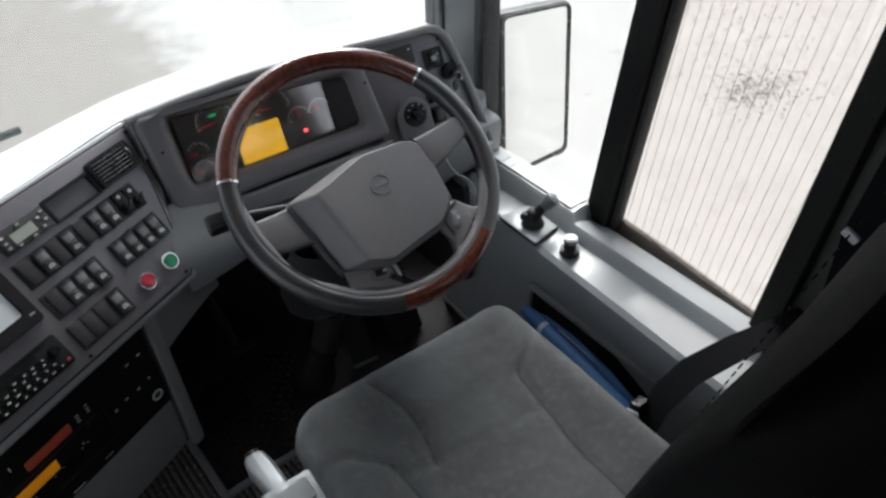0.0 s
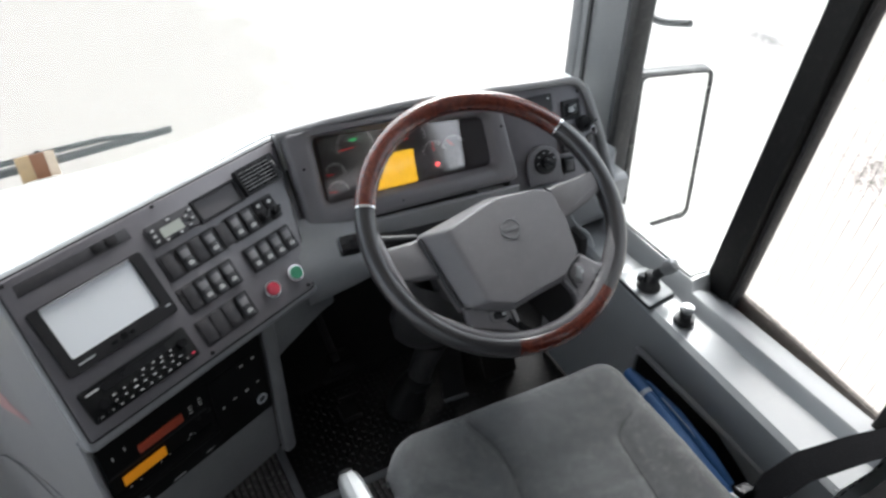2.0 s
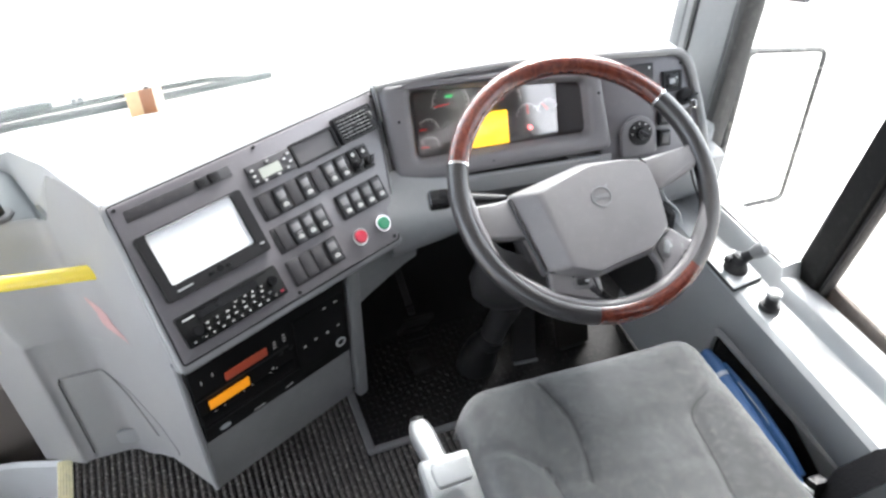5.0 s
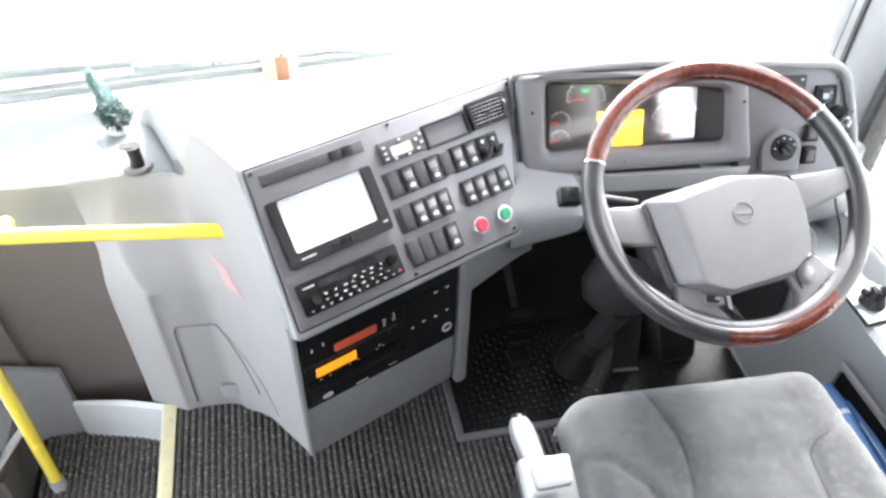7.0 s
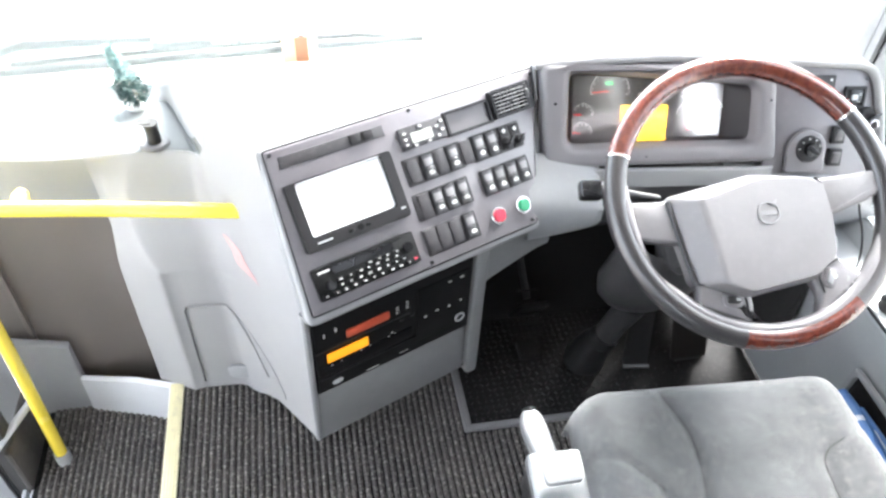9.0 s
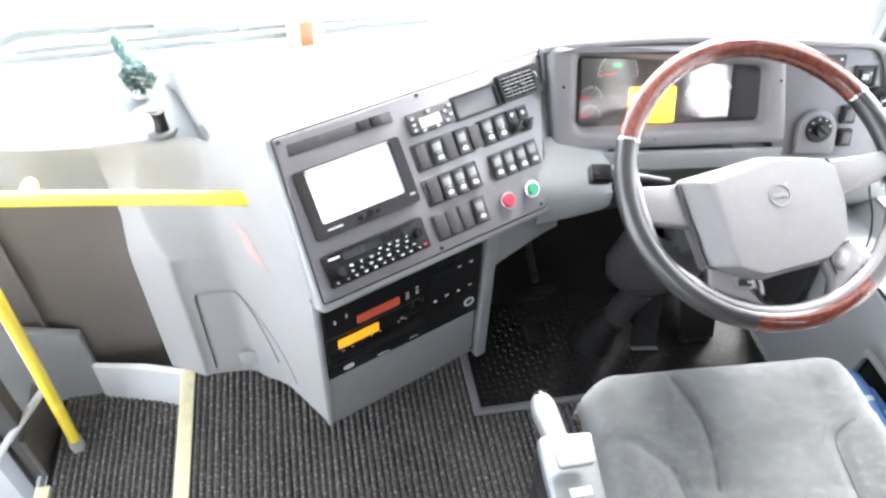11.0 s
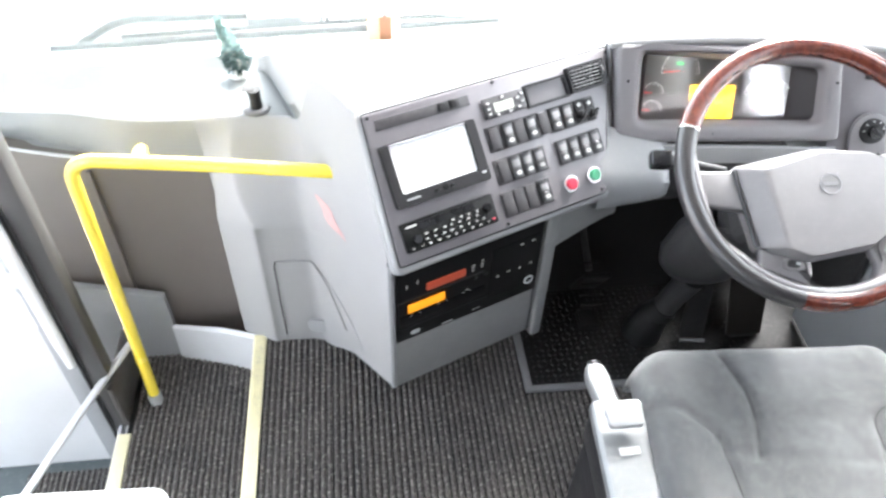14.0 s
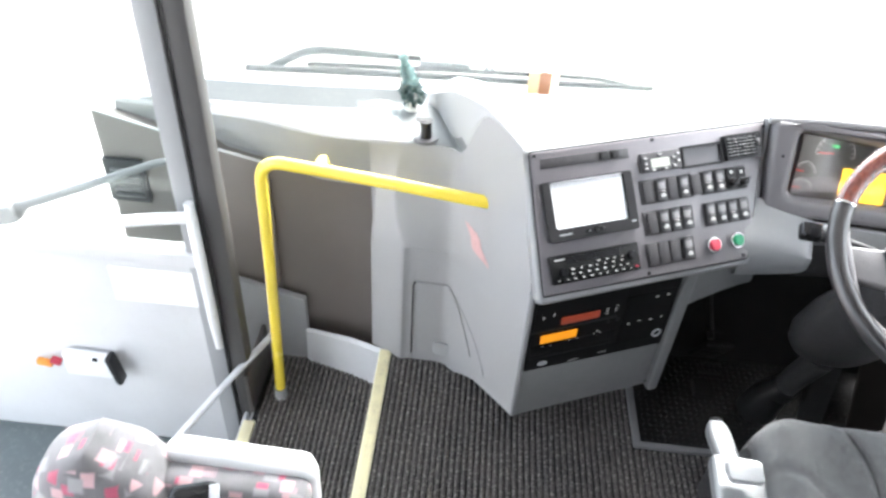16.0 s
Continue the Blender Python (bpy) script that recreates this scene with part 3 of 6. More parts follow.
        x, y, s = 0.17 + i * 0.0155, 1.075 + k * 0.0155, 0.0042 * (0.7 + 0.35 * noise.noise((i * 0.37, k * 0.41, 2.0)))
        if x > 0.66 + 0.10 * math.sin(k * 1.7):  # worn smooth towards the wall
            continue
        n0 = len(verts)
        a = radians(45 if (i + k) % 2 else -45)
        for lx, ly, dz in ((-1.5, -0.5, 0), (1.5, -0.5, 0), (1.5, 0.5, 0), (-1.5, 0.5, 0), (-1.0, 0, 0.7), (1.0, 0, 0.7)):
            verts.append((x + s * (lx * math.cos(a) - ly * math.sin(a)), y + s * (lx * math.sin(a) + ly * math.cos(a)), -0.001 + s * dz))
        faces += [(n0, n0 + 1, n0 + 5, n0 + 4), (n0 + 2, n0 + 3, n0 + 4, n0 + 5), (n0 + 1, n0 + 2, n0 + 5), (n0 + 3, n0, n0 + 4)]
me = bpy.data.meshes.new("studs")
me.from_pydata(verts, [], faces)
me.materials.append(STUD)
studs = tagged(new("studs", me), kind="stuff")
studs.parent, studs.matrix_parent_inverse = driver_mat, Matrix.Translation(-driver_mat.location)
structure("trim_mat_left", box(0.018, 0.50, 0.018, pose(0.145, 1.303, 0.0), 0.005), POST, "grey edge strip of the mat")
structure("trim_mat_near", box(0.70, 0.016, 0.014, pose(0.486, 1.052, -0.001, 0, 0, -1), 0.005), POST, "grey edge strip of the mat")

# ---- dashboard top and the front ledge ----
def pan(x, y, z=0.0):
    return tuple(PAN @ Vector((x, y, z)))


def clu(x, y, z=0.0):
    return tuple(CLU @ Vector((x, y, z)))


def smooth_rows(rows, n):
    """Rows of points, made n times as dense along each row by a smooth curve."""
    out = []
    for row in rows:
        pts, line = [Vector(p) for p in row], []
        for i in range(len(pts) - 1):
            p0, p1, p2, p3 = pts[max(i - 1, 0)], pts[i], pts[i + 1], pts[min(i + 2, len(pts) - 1)]
            for k in range(n):
                t = k / n
                line.append(0.5 * (2 * p1 + (p2 - p0) * t + (2 * p0 - 5 * p1 + 4 * p2 - p3) * t * t + (3 * p1 - p0 - 3 * p2 + p3) * t ** 3))
        out.append(line + [pts[-1]])
    return out


def turned(rows):
    return [list(r) for r in zip(*rows)]


def dense(rows, n, m):
    return turned(smooth_rows(turned(smooth_rows(rows, n)), m))


dashboard = thing("dashboard", "pale grey moulded dashboard top below the windscreen", "dashboard", (0.2, 1.6, 0.5))
# the ledge's front edge, from beside the door to the console's upper corner
EDGE = ((-0.30, -1.16, 1.425, 0.600), (-0.16, -0.846, 1.397, 0.600), (-0.07, -0.681, 1.356, 0.601), (0.0, -0.548, 1.346, 0.602), (0.22, -0.463, 1.342, 0.603), (0.44, -0.385, 1.334, 0.606), (0.54, -0.350, 1.322, 0.610),
        (0.60, -0.337, 1.303, 0.630), (0.66, -0.320, 1.275, 0.692), (0.76, -0.298, 1.234, 0.762), (0.88, -0.263, 1.172, 0.776), (1.0, -0.226, 1.117, 0.768))
# where the ledge's flat floor ends, and the rim beyond the trough and the bowl
FLOOR_END = ((-0.30, -1.10, 1.458, 0.606), (-0.16, -0.84, 1.460, 0.608), (-0.07, -0.69, 1.464, 0.610), (0.0, -0.556, 1.480, 0.612), (0.22, -0.476, 1.505, 0.613), (0.44, -0.420, 1.515, 0.613), (0.54, -0.386, 1.440, 0.614),
             (0.60, -0.356, 1.352, 0.634), (0.66, -0.328, 1.288, 0.694), (0.76, -0.299, 1.237, 0.763), (0.88, -0.2635, 1.173, 0.7765), (1.0, -0.2255, 1.118, 0.7682))
RIM = ((-0.30, -1.12, 1.575, 0.600), (-0.16, -0.83, 1.585, 0.600), (-0.07, -0.68, 1.596, 0.600), (0.0, -0.556, 1.607, 0.601), (0.22, -0.470, 1.600, 0.606), (0.33, -0.437, 1.555, 0.628), (0.44, -0.403, 1.500, 0.662), (0.54, -0.372, 1.400, 0.722),
       (0.60, -0.349, 1.343, 0.747), (0.66, -0.324, 1.290, 0.766), (0.76, -0.295, 1.236, 0.780), (0.88, -0.261, 1.172, 0.782), (1.0, -0.224, 1.119, 0.770))


def along(line, s):
    """A smooth curve through the stations of a line."""
    i = max(k for k in range(len(line) - 1) if line[k][0] <= s + 1e-9)
    p0, p1, p2, p3 = (Vector(line[k][1:]) for k in (max(i - 1, 0), i, i + 1, min(i + 2, len(line) - 1)))
    t = (s - line[i][0]) / (line[i + 1][0] - line[i][0])
    return 0.5 * (2 * p1 + (p2 - p0) * t + (2 * p0 - 5 * p1 + 4 * p2 - p3) * t * t + (p3 - p0 + 3 * (p1 - p2)) * t ** 3)


def edge_at(s):
    return along(EDGE, s)


def over_edge(s):
    """From the rounded front edge over the flat floor, down its trough or up the steep side of the dash to its rim, and on to the windscreen."""
    e, inner_end, rim = edge_at(s), along(FLOOR_END, s), along(RIM, s)
    back = max(0.0, min(1.0, (0.34 - s) / 0.22))  # 1: a trough at the back, 0: the steep side of the dash
    lift = max(0.0, min(1.0, (0.62 - s) / 0.12))
    out = [e + Vector((0, 0.002, 0.006)) * lift, e + Vector((0, 0.007, 0.0105)) * lift, e + Vector((0, 0.016, 0.012)) * lift]
    a = out[-1]
    for f in (0.15, 0.35, 0.55, 0.75, 0.92):
        p = a.lerp(inner_end, f)
        p.z -= 0.009 * back * max(0.0, min(1.0, (-0.575 - p.x) / 0.03)) * math.sin(math.pi * min(1.0, f * 1.1))
        out.append(p)
    out.append(inner_end)
    low = inner_end.lerp(rim, 0.62)
    low.z = 0.568 * back + (inner_end.z + (rim.z - inner_end.z) * 0.34) * (1 - back)
    knee = inner_end.lerp(low, 0.22)
    knee.z = inner_end.z - 0.006 * back - 0.002 * (1 - back)
    out += [knee, inner_end.lerp(low, 0.62), low, low.lerp(rim, 0.5), low.lerp(rim, 0.88), rim]
    end = Vector((rim.x + 0.004, 1.79, 0.50))
    for f in (0.06, 0.3, 0.65, 1.0):
        p = rim.lerp(end, f)
        p.z = rim.z + (0.50 - rim.z) * f ** 1.6 + 0.004 * math.sin(math.pi * f)
        out.append(p)
    return [tuple(p) for p in out]


def skirt(s):
    e = edge_at(s)
    foot = max(0.472, 0.525 - 0.22 * (e.x + 0.92)) if e.x > -0.92 else 0.525
    return [(e.x, 1.40, foot - 0.004), (e.x, e.y + 0.022, foot), (e.x, e.y + 0.016, foot + 0.03), (e.x, e.y + 0.006, 0.56), (e.x, e.y + 0.001, 0.59)]


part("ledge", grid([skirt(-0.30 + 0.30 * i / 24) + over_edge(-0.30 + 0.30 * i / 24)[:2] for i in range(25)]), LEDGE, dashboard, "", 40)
# housing grey made lighter here, for the daylight on the dash side
LIT_SIDE = material("lit_dash_side_grey", (0.315, 0.318, 0.32), 0.5, grain=0.2, grain_scale=500, var=0.1, scale=14, dust=0.05)
stations = [-0.30 + 0.0125 * i for i in range(105)]
part("ledge_top", grid([over_edge(s)[1:9] for s in stations if s < 0.632]), LEDGE_TOP_DIMMED, dashboard, "flat ledge, its grey dimmed against the windscreen light", 40)
part("trough", grid([over_edge(s)[8:15] for s in stations if s < 0.307]), LEDGE_TOP_DIMMED, dashboard, "trough at the back of the ledge, in the same dimmed grey", 40)
part("dash_side", grid([over_edge(s)[8:15] for s in stations if 0.293 < s < 0.632]), LIT_SIDE, dashboard, "steep side of the dash, grey raised for the light on it", 60)
part("dash_brow", grid([over_edge(s)[1:15] for s in stations if s > 0.618]), LIT_SIDE, dashboard, "rounded shoulder of the dash, grey raised for the light on it", 60)
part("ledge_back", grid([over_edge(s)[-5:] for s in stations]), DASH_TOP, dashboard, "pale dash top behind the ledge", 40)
top_rows = [[pan(0.003, 0.2765, -0.012), pan(0.18, 0.2765, -0.012), pan(0.37, 0.2765, -0.012), pan(0.538, 0.2765, -0.012), clu(0.10, 0.197), clu(0.25, 0.203), clu(0.42, 0.200), clu(0.590, 0.188), clu(0.624, 0.176)]]
for f, zz in ((0.06, 0.002), (0.2, 0.012), (0.35, 0.008), (0.7, 0), (1.0, 0)):
    top_rows.append([(x, y + (1.79 - y) * f, z + (0.500 - z) * f ** 1.6 + zz) for x, y, z in top_rows[0]])
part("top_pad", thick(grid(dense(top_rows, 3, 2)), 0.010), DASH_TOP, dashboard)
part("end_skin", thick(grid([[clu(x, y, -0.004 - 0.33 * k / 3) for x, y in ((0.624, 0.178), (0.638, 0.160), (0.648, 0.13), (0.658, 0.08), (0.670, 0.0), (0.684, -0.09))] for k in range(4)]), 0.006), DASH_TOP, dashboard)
part("trim_line", tube([(-1.20, 1.393, 0.600), (-1.0, 1.392, 0.545), (-0.921, 1.390, 0.523), (-0.844, 1.388, 0.506), (-0.76, 1.388, 0.488), (-0.70, 1.388, 0.477)], 0.0035, 8), PLATE_GREY, dashboard, "pale trim strip under the ledge")

# wall under the ledge, beside the entrance
structure("wall_front", slab([(-1.205, -0.40), (-0.47, -0.40), (-0.47, 0.470), (-0.70, 0.477), (-0.844, 0.506), (-0.921, 0.523), (-1.205, 0.600)], 0.03, frame_of((0, 1.395, 0), (1, 0, 0), (0, 0, 1))), BROWN_PANEL, "brown grey laminate wall beside the entrance")
structure("trim_wall_joint", box(0.010, 0.012, 0.46, pose(-0.805, 1.390, 0.23), 0.003), BROWN_PANEL)
riser = thing("step_side_panel", "pale grey kick panel at the head of the steps", "kick panel", (-0.62, 1.33, -0.155))
part("panel", grid([[(-0.495, 1.268, -0.155), (-0.60, 1.310, -0.155), (-0.735, 1.350, -0.155)], [(-0.495, 1.272, -0.014), (-0.60, 1.314, -0.022), (-0.735, 1.355, -0.038)],
                    [(-0.497, 1.283, -0.004), (-0.602, 1.324, -0.012), (-0.735, 1.362, -0.030)], [(-0.498, 1.296, -0.030), (-0.604, 1.336, -0.038), (-0.735, 1.372, -0.06)]]), PLATE_GREY, riser)
part("corner_plate", slab([(-0.98, -0.35), (-0.728, -0.35), (-0.731, 0.078), (-0.742, 0.082), (-0.98, 0.150)], 0.022, frame_of((0, 1.358, 0), (1, 0, 0), (0, 0, 1)), 0.004), GREY_TRIM, riser, "grey plate in the step corner")

# ---- moulded housing between the steps and the console ----
housing = thing("front_housing", "light grey moulded housing with a hatch", "housing", (-0.4, 1.28, 0))


def shell_point(s, z):
    """The housing's skin: s from its outer flange (0) round to the console's front edge (1)."""
    plan = [(0.0, -0.545, 1.372), (0.06, -0.540, 1.300), (0.09, -0.522, 1.292), (0.16, -0.470, 1.262), (0.20, -0.455, 1.254), (0.22, -0.448, 1.252), (0.50, -0.350, 1.248), (0.62, -0.309, 1.220), (0.74, -0.264, 1.150), (1.0, -0.181, 0.971)]
    for (s0, x0, y0), (s1, x1, y1) in zip(plan, plan[1:]):
        if s <= s1 + 1e-9:
            t = (s - s0) / (s1 - s0)
            x, y = x0 + (x1 - x0) * t, y0 + (y1 - y0) * t
            break
    if z > 0.392 and s < 0.5:
        x -= 0.30 * (z - 0.392) * max(0.0, 1 - abs(s - 0.19) / 0.12)
    if z < 0.392 and 0.19 < s < 0.60:
        y += 0.009 * min(1.0, (s - 0.19) / 0.04, (0.60 - s) / 0.06) * min(1.0, (0.392 - z) / 0.008)
    e = edge_at(s)
    start = 0.36 + 0.04 * min(1.0, s / 0.2) + 0.14 * max(0.0, (s - 0.55) / 0.45)
    if z > start:
        f = min(1.0, (z - start) / (e.z - start))
        f = f ** (1 + 0.7 * max(0.0, min(1.0, (0.9 - s) / 0.3)) * min(1.0, s / 0.2) - 0.3 * max(0.0, 1 - s / 0.2))
        x, y = x + (e.x - x) * f, y + (e.y - y) * f
    return (x, y, z)


def shell_low(s):
    return 0.0 if s < 0.6 else 0.0 + 0.176 * ((s - 0.6) / 0.4) ** 0.9


rows = []
for s in [0, 0.03, 0.055, 0.065, 0.09, 0.13, 0.16, 0.18, 0.192, 0.20, 0.21, 0.22, 0.25, 0.3, 0.36, 0.42, 0.48, 0.53, 0.57, 0.61, 0.66, 0.7, 0.74, 0.78, 0.82, 0.86, 0.9, 0.94, 0.97, 1.0]:
    lo, hi = shell_low(s), edge_at(s).z
    mid = [lo + (0.380 - lo) * k / 9 for k in range(10)] + [0.3845, 0.3925, 0.40]
    rows.append([shell_point(s, z) for z in mid] + [shell_point(s, 0.40 + (hi - 0.40) * k / 9) for k in range(1, 10)] + over_edge(s)[:2])
rows.append([(x + 0.016, y + 0.012, z - 0.010) for x, y, z in rows[-1]])
part("shell", grid(rows), LIGHT_TRIM, housing, "", 30)


def on_shell(s, z, off=0.004):
    a, b, c = Vector(shell_point(s, z)), Vector(shell_point(min(s + 0.01, 1), z)), Vector(shell_point(s, z + 0.01))
    n = (b - a).cross(c - a).normalized()
    return tuple(a + n * off)


hatch_rows = []
for i in range(15):
    s = 0.275 + 0.53 * i / 14
    hi = 0.278 if s < 0.50 else 0.278 - 0.13 * ((s - 0.50) / 0.305) ** 1.4
    lo = 0.022 if s < 0.55 else 0.022 + 0.11 * ((s - 0.55) / 0.255)
    hatch_rows.append([on_shell(s, lo + (hi - lo) * k / 8, 0.0015) for k in range(9)])
part("hatch", thick(grid(hatch_rows), -0.003), LIGHT_TRIM, housing)
seam = [on_shell(0.27, 0.028, 0.004), on_shell(0.27, 0.15, 0.004), on_shell(0.27, 0.27, 0.004), on_shell(0.285, 0.283, 0.004)] + [on_shell(0.3 + 0.22 * i / 6, 0.284, 0.004) for i in range(7)] + [on_shell(0.52 + 0.19 * i / 6, 0.282 - 0.145 * (i / 6) ** 1.5, 0.004) for i in range(1, 7)]
part("hatch_seam", tube(seam[:4], 0.0017, 6), DARK_TRIM, housing, "dark gap round the hatch")
part("hatch_lip", tube(seam[3:], 0.0016, 6), LIGHT_TRIM, housing, "raised upper lip of the hatch")
part("finger_pull", slab(rounded(-0.030, -0.022, 0.030, 0.022, 0.014), 0.008, frame_of((-0.345, 1.243, 0.062), (1, -0.15, 0), (0, 0, 1)), 0.003), GREY_TRIM, housing, "finger pull of the hatch")
sticker_rows = []
for i in range(9):
    t = i / 8
    mid, half = 0.706 - 0.064 * t, 0.048 - 0.014 * t + 0.006 * math.sin(9 * t)
    z = 0.446 + 0.050 * t
    sticker_rows.append([on_shell(mid + half * (k / 3 - 1), z, 0.0012) for k in range(7)])
single("red_sticker", thick(grid(sticker_rows), -0.0003), material("faded_red_sticker", (0.45, 0.275, 0.265), 0.6, var=0.5, scale=60), "faded red sticker peeling off the housing", "sticker")

# ---- centre console ----
# a step darker than the console grey, for the parts under the panel
LOWER_GREY = material("mid_grey_lower_console", (0.188, 0.19, 0.193), 0.42, spec=0.45, uneven=0.05, grain=0.2, grain_scale=700, var=0.12, dust=0.08)
centre_console = thing("centre_console", "grey moulded centre console under the switch panel", "dashboard console", (0.0, 1.05, 0.17))
part("surround", slab(resampled([(-0.016, -0.014), (0.447, -0.013), (0.541, 0.2755), (0.003, 0.2755)], 0.016, 5), 0.035, PAN @ pose(0, 0, -0.001), 0.008, 3), CONSOLE, centre_console)
part("box", slab([(0.006, 0.176), (0.338, 0.176), (0.338, 0.56), (0.006, 0.56)], 0.16, TAC @ pose(0, 0, -0.004), 0.006), LOWER_GREY, centre_console)
part("lower_panel", slab([(0.003, 0.178), (0.330, 0.180), (0.332, 0.319), (0.006, 0.324)], 0.006, TAC @ pose(0, 0, 0.0015), 0.003), LOWER_GREY, centre_console)
part("edge_trim", tube([tuple(TAC @ Vector(p)) for p in ((0.001, 0.180, -0.003), (0.001, 0.31, -0.003), (0.001, 0.545, -0.003))], 0.007, 8), CONSOLE, centre_console)
part("leg", slab(rounded(0.338, 0.158, 0.366, 0.56, 0.010), 0.09, TAC @ pose(0, 0, 0.010), 0.006, 3), LOWER_GREY, centre_console)
part("apron", slab(resampled([(0.340, 0.420), (0.380, 0.433), (0.440, 0.449), (0.485, 0.459), (0.515, 0.460), (0.515, 0.545), (0.340, 0.545)], 0.004, 2), 0.020, TAC @ pose(0, 0, 0.005), 0.003), LOWER_GREY, centre_console)
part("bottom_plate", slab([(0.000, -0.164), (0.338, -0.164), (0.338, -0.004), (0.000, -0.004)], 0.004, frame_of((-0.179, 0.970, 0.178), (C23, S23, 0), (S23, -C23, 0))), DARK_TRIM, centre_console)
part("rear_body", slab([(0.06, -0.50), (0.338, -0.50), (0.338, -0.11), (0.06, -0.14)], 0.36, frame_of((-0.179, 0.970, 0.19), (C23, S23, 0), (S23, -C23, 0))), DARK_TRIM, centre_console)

part("corner_fill", thick(grid([[pan(0.436 + 0.094 * f, -0.012 + 0.285 * f, -0.012), pan(0.452 + 0.094 * f, -0.012 + 0.285 * f, -0.020), clu(0.004 - 0.014 * f, -0.002 + 0.186 * f, -0.012)] for f in (i / 8 for i in range(9))]), 0.004), CONSOLE, centre_console)

# ---- switch panel ----
UNIT_BLACK = material("matt_black_unit_face", (0.006, 0.006, 0.0062), 0.45, spec=0.2, grain=0.1)
BAY_GREY = material("charcoal_switch_bay", (0.043, 0.041, 0.044), 0.42, spec=0.4, grain=0.2, var=0.1, dust=0.04)
switch_panel = thing("switch_panel", "charcoal plastic dash panel full of switches", "dash panel", (0.05, 1.05, 0.55))
part("plate", slab(resampled([(-0.005, 0.002), (0.437, 0.000), (0.5290, 0.2625), (0.0115, 0.2655)], 0.005, 3), 0.006, PAN @ pose(0, 0, 0.004), 0.0025), PANEL, switch_panel)
part("plate_gap", tube([pan(x, y, 0.0005) for x, y in resampled([(-0.0065, 0.0005), (0.4382, -0.0015), (0.5305, 0.2640), (0.0103, 0.2670)], 0.006, 3)], 0.0016, 6, True), DARK_TRIM, switch_panel, "dark gap round the panel")
for x, y in ((0.266, 0.2590), (0.0185, 0.2585), (0.5215, 0.2545), (0.215, 0.0075), (0.429, 0.0075)):
    part("screw", cyl(0.0035, 0.003, 0.0025, PAN @ pose(x, y, 0.004), 10), BLACK, switch_panel)
part("slot", slab([(0.027, 0.233), (0.211, 0.231), (0.211, 0.250), (0.029, 0.252)], 0.003, PAN @ pose(0, 0, 0.0055), 0.001), BAY_GREY, switch_panel, "long dark card slot")
for x in (0.158, 0.181):
    part("slot_tab", box(0.018, 0.016, 0.006, at(PAN, x, 0.242, 0.0065), 0.002), BLACK, switch_panel)
for x0, x1, y in ((0.222, 0.338, 0.161), (0.354, 0.462, 0.161), (0.219, 0.330, 0.101), (0.354, 0.458, 0.099), (0.215, 0.322, 0.041)):
    part("switch_bay", slab(rounded(x0, y - 0.0235, x1, y + 0.0235, 0.003), 0.003, PAN @ pose(0, 0, 0.0055), 0.001), BAY_GREY, switch_panel, "dark switch bay")
for x, y in ((0.238, 0.161), (0.292, 0.161), (0.345, 0.161), (0.238, 0.101), (0.228, 0.042), (0.252, 0.042), (0.277, 0.042)):
    part("blank_cover", box(0.021, 0.041, 0.004, at(PAN, x, y, 0.0065), 0.002), BAY_GREY, switch_panel)

rocker = thing("rocker_switch", "black rocker switch with a white symbol in the dash", "switch", tuple((PAN @ Vector((0.267, 0.161, 0.006)))), "dash switches")


def on_panel(x, y, z=0.0):
    return PAN @ pose(0.267 + x, 0.161 + y, 0.006 + z)


part("bezel", ring(rounded(-0.0115, -0.0215, 0.0115, 0.0215, 0.003, 3), rounded(-0.0095, -0.0195, 0.0095, 0.0195, 0.002, 3), 0.006, on_panel(0, 0, 0.004)), BLACK, rocker)
part("rocker", slab([(-0.0195, 0.0020), (0.0, 0.0002), (0.0195, 0.0030), (0.0195, -0.006), (-0.0195, -0.006)], 0.018, on_panel(0, 0, 0.003) @ Matrix(((0, 0, 1, 0.009), (1, 0, 0, 0), (0, 1, 0, 0), (0, 0, 0, 1))), 0.001), material("switch_grey_plastic", (0.065, 0.065, 0.07), 0.3), rocker)
part("lens", slab(rounded(-0.0080, 0.0005, 0.0080, 0.0180, 0.0020, 3), 0.004, on_panel(0, 0, 0.0062) @ pose(0, 0, 0, -4), 0.001), material("grey_switch_lens", (0.175, 0.172, 0.178), 0.22, var=0.2), rocker, "grey upper lens")
part("thumb_bulge", slab(rounded(-0.0082, -0.0185, 0.0082, -0.0010, 0.004, 3), 0.006, on_panel(0, 0, 0.0064) @ pose(0, 0, 0, 5), 0.0022, 3), material("worn_switch_grey", (0.060, 0.060, 0.063), 0.28, var=0.2), rocker, "dark thumb bulge")
sign = [box(0.0090, 0.0024, 0.0006, on_panel(0, -0.0125, 0.0070) @ pose(0, 0, 0, 5)), box(0.0066, 0.0024, 0.0006, on_panel(0, -0.0085, 0.0072) @ pose(0, 0, 0, 5)), box(0.0024, 0.0036, 0.0006, on_panel(-0.0036, -0.0110, 0.0072) @ pose(0, 0, 0, 5)), box(0.0024, 0.0036, 0.0006, on_panel(0.0036, -0.0110, 0.0072) @ pose(0, 0, 0, 5))]
part("symbol", joined(*sign), WHITE_MARK, rocker, "white printed symbol")
base = Matrix.Translation(rocker.location)
axis_x, axis_y = Vector(PAN.col[0][:3]), Vector(PAN.col[1][:3])
for x, y in ((0.317, 0.161), (0.371, 0.162), (0.398, 0.161), (0.263, 0.101), (0.288, 0.101), (0.314, 0.101), (0.367, 0.100), (0.392, 0.099), (0.418, 0.098), (0.443, 0.099), (0.306, 0.042)):
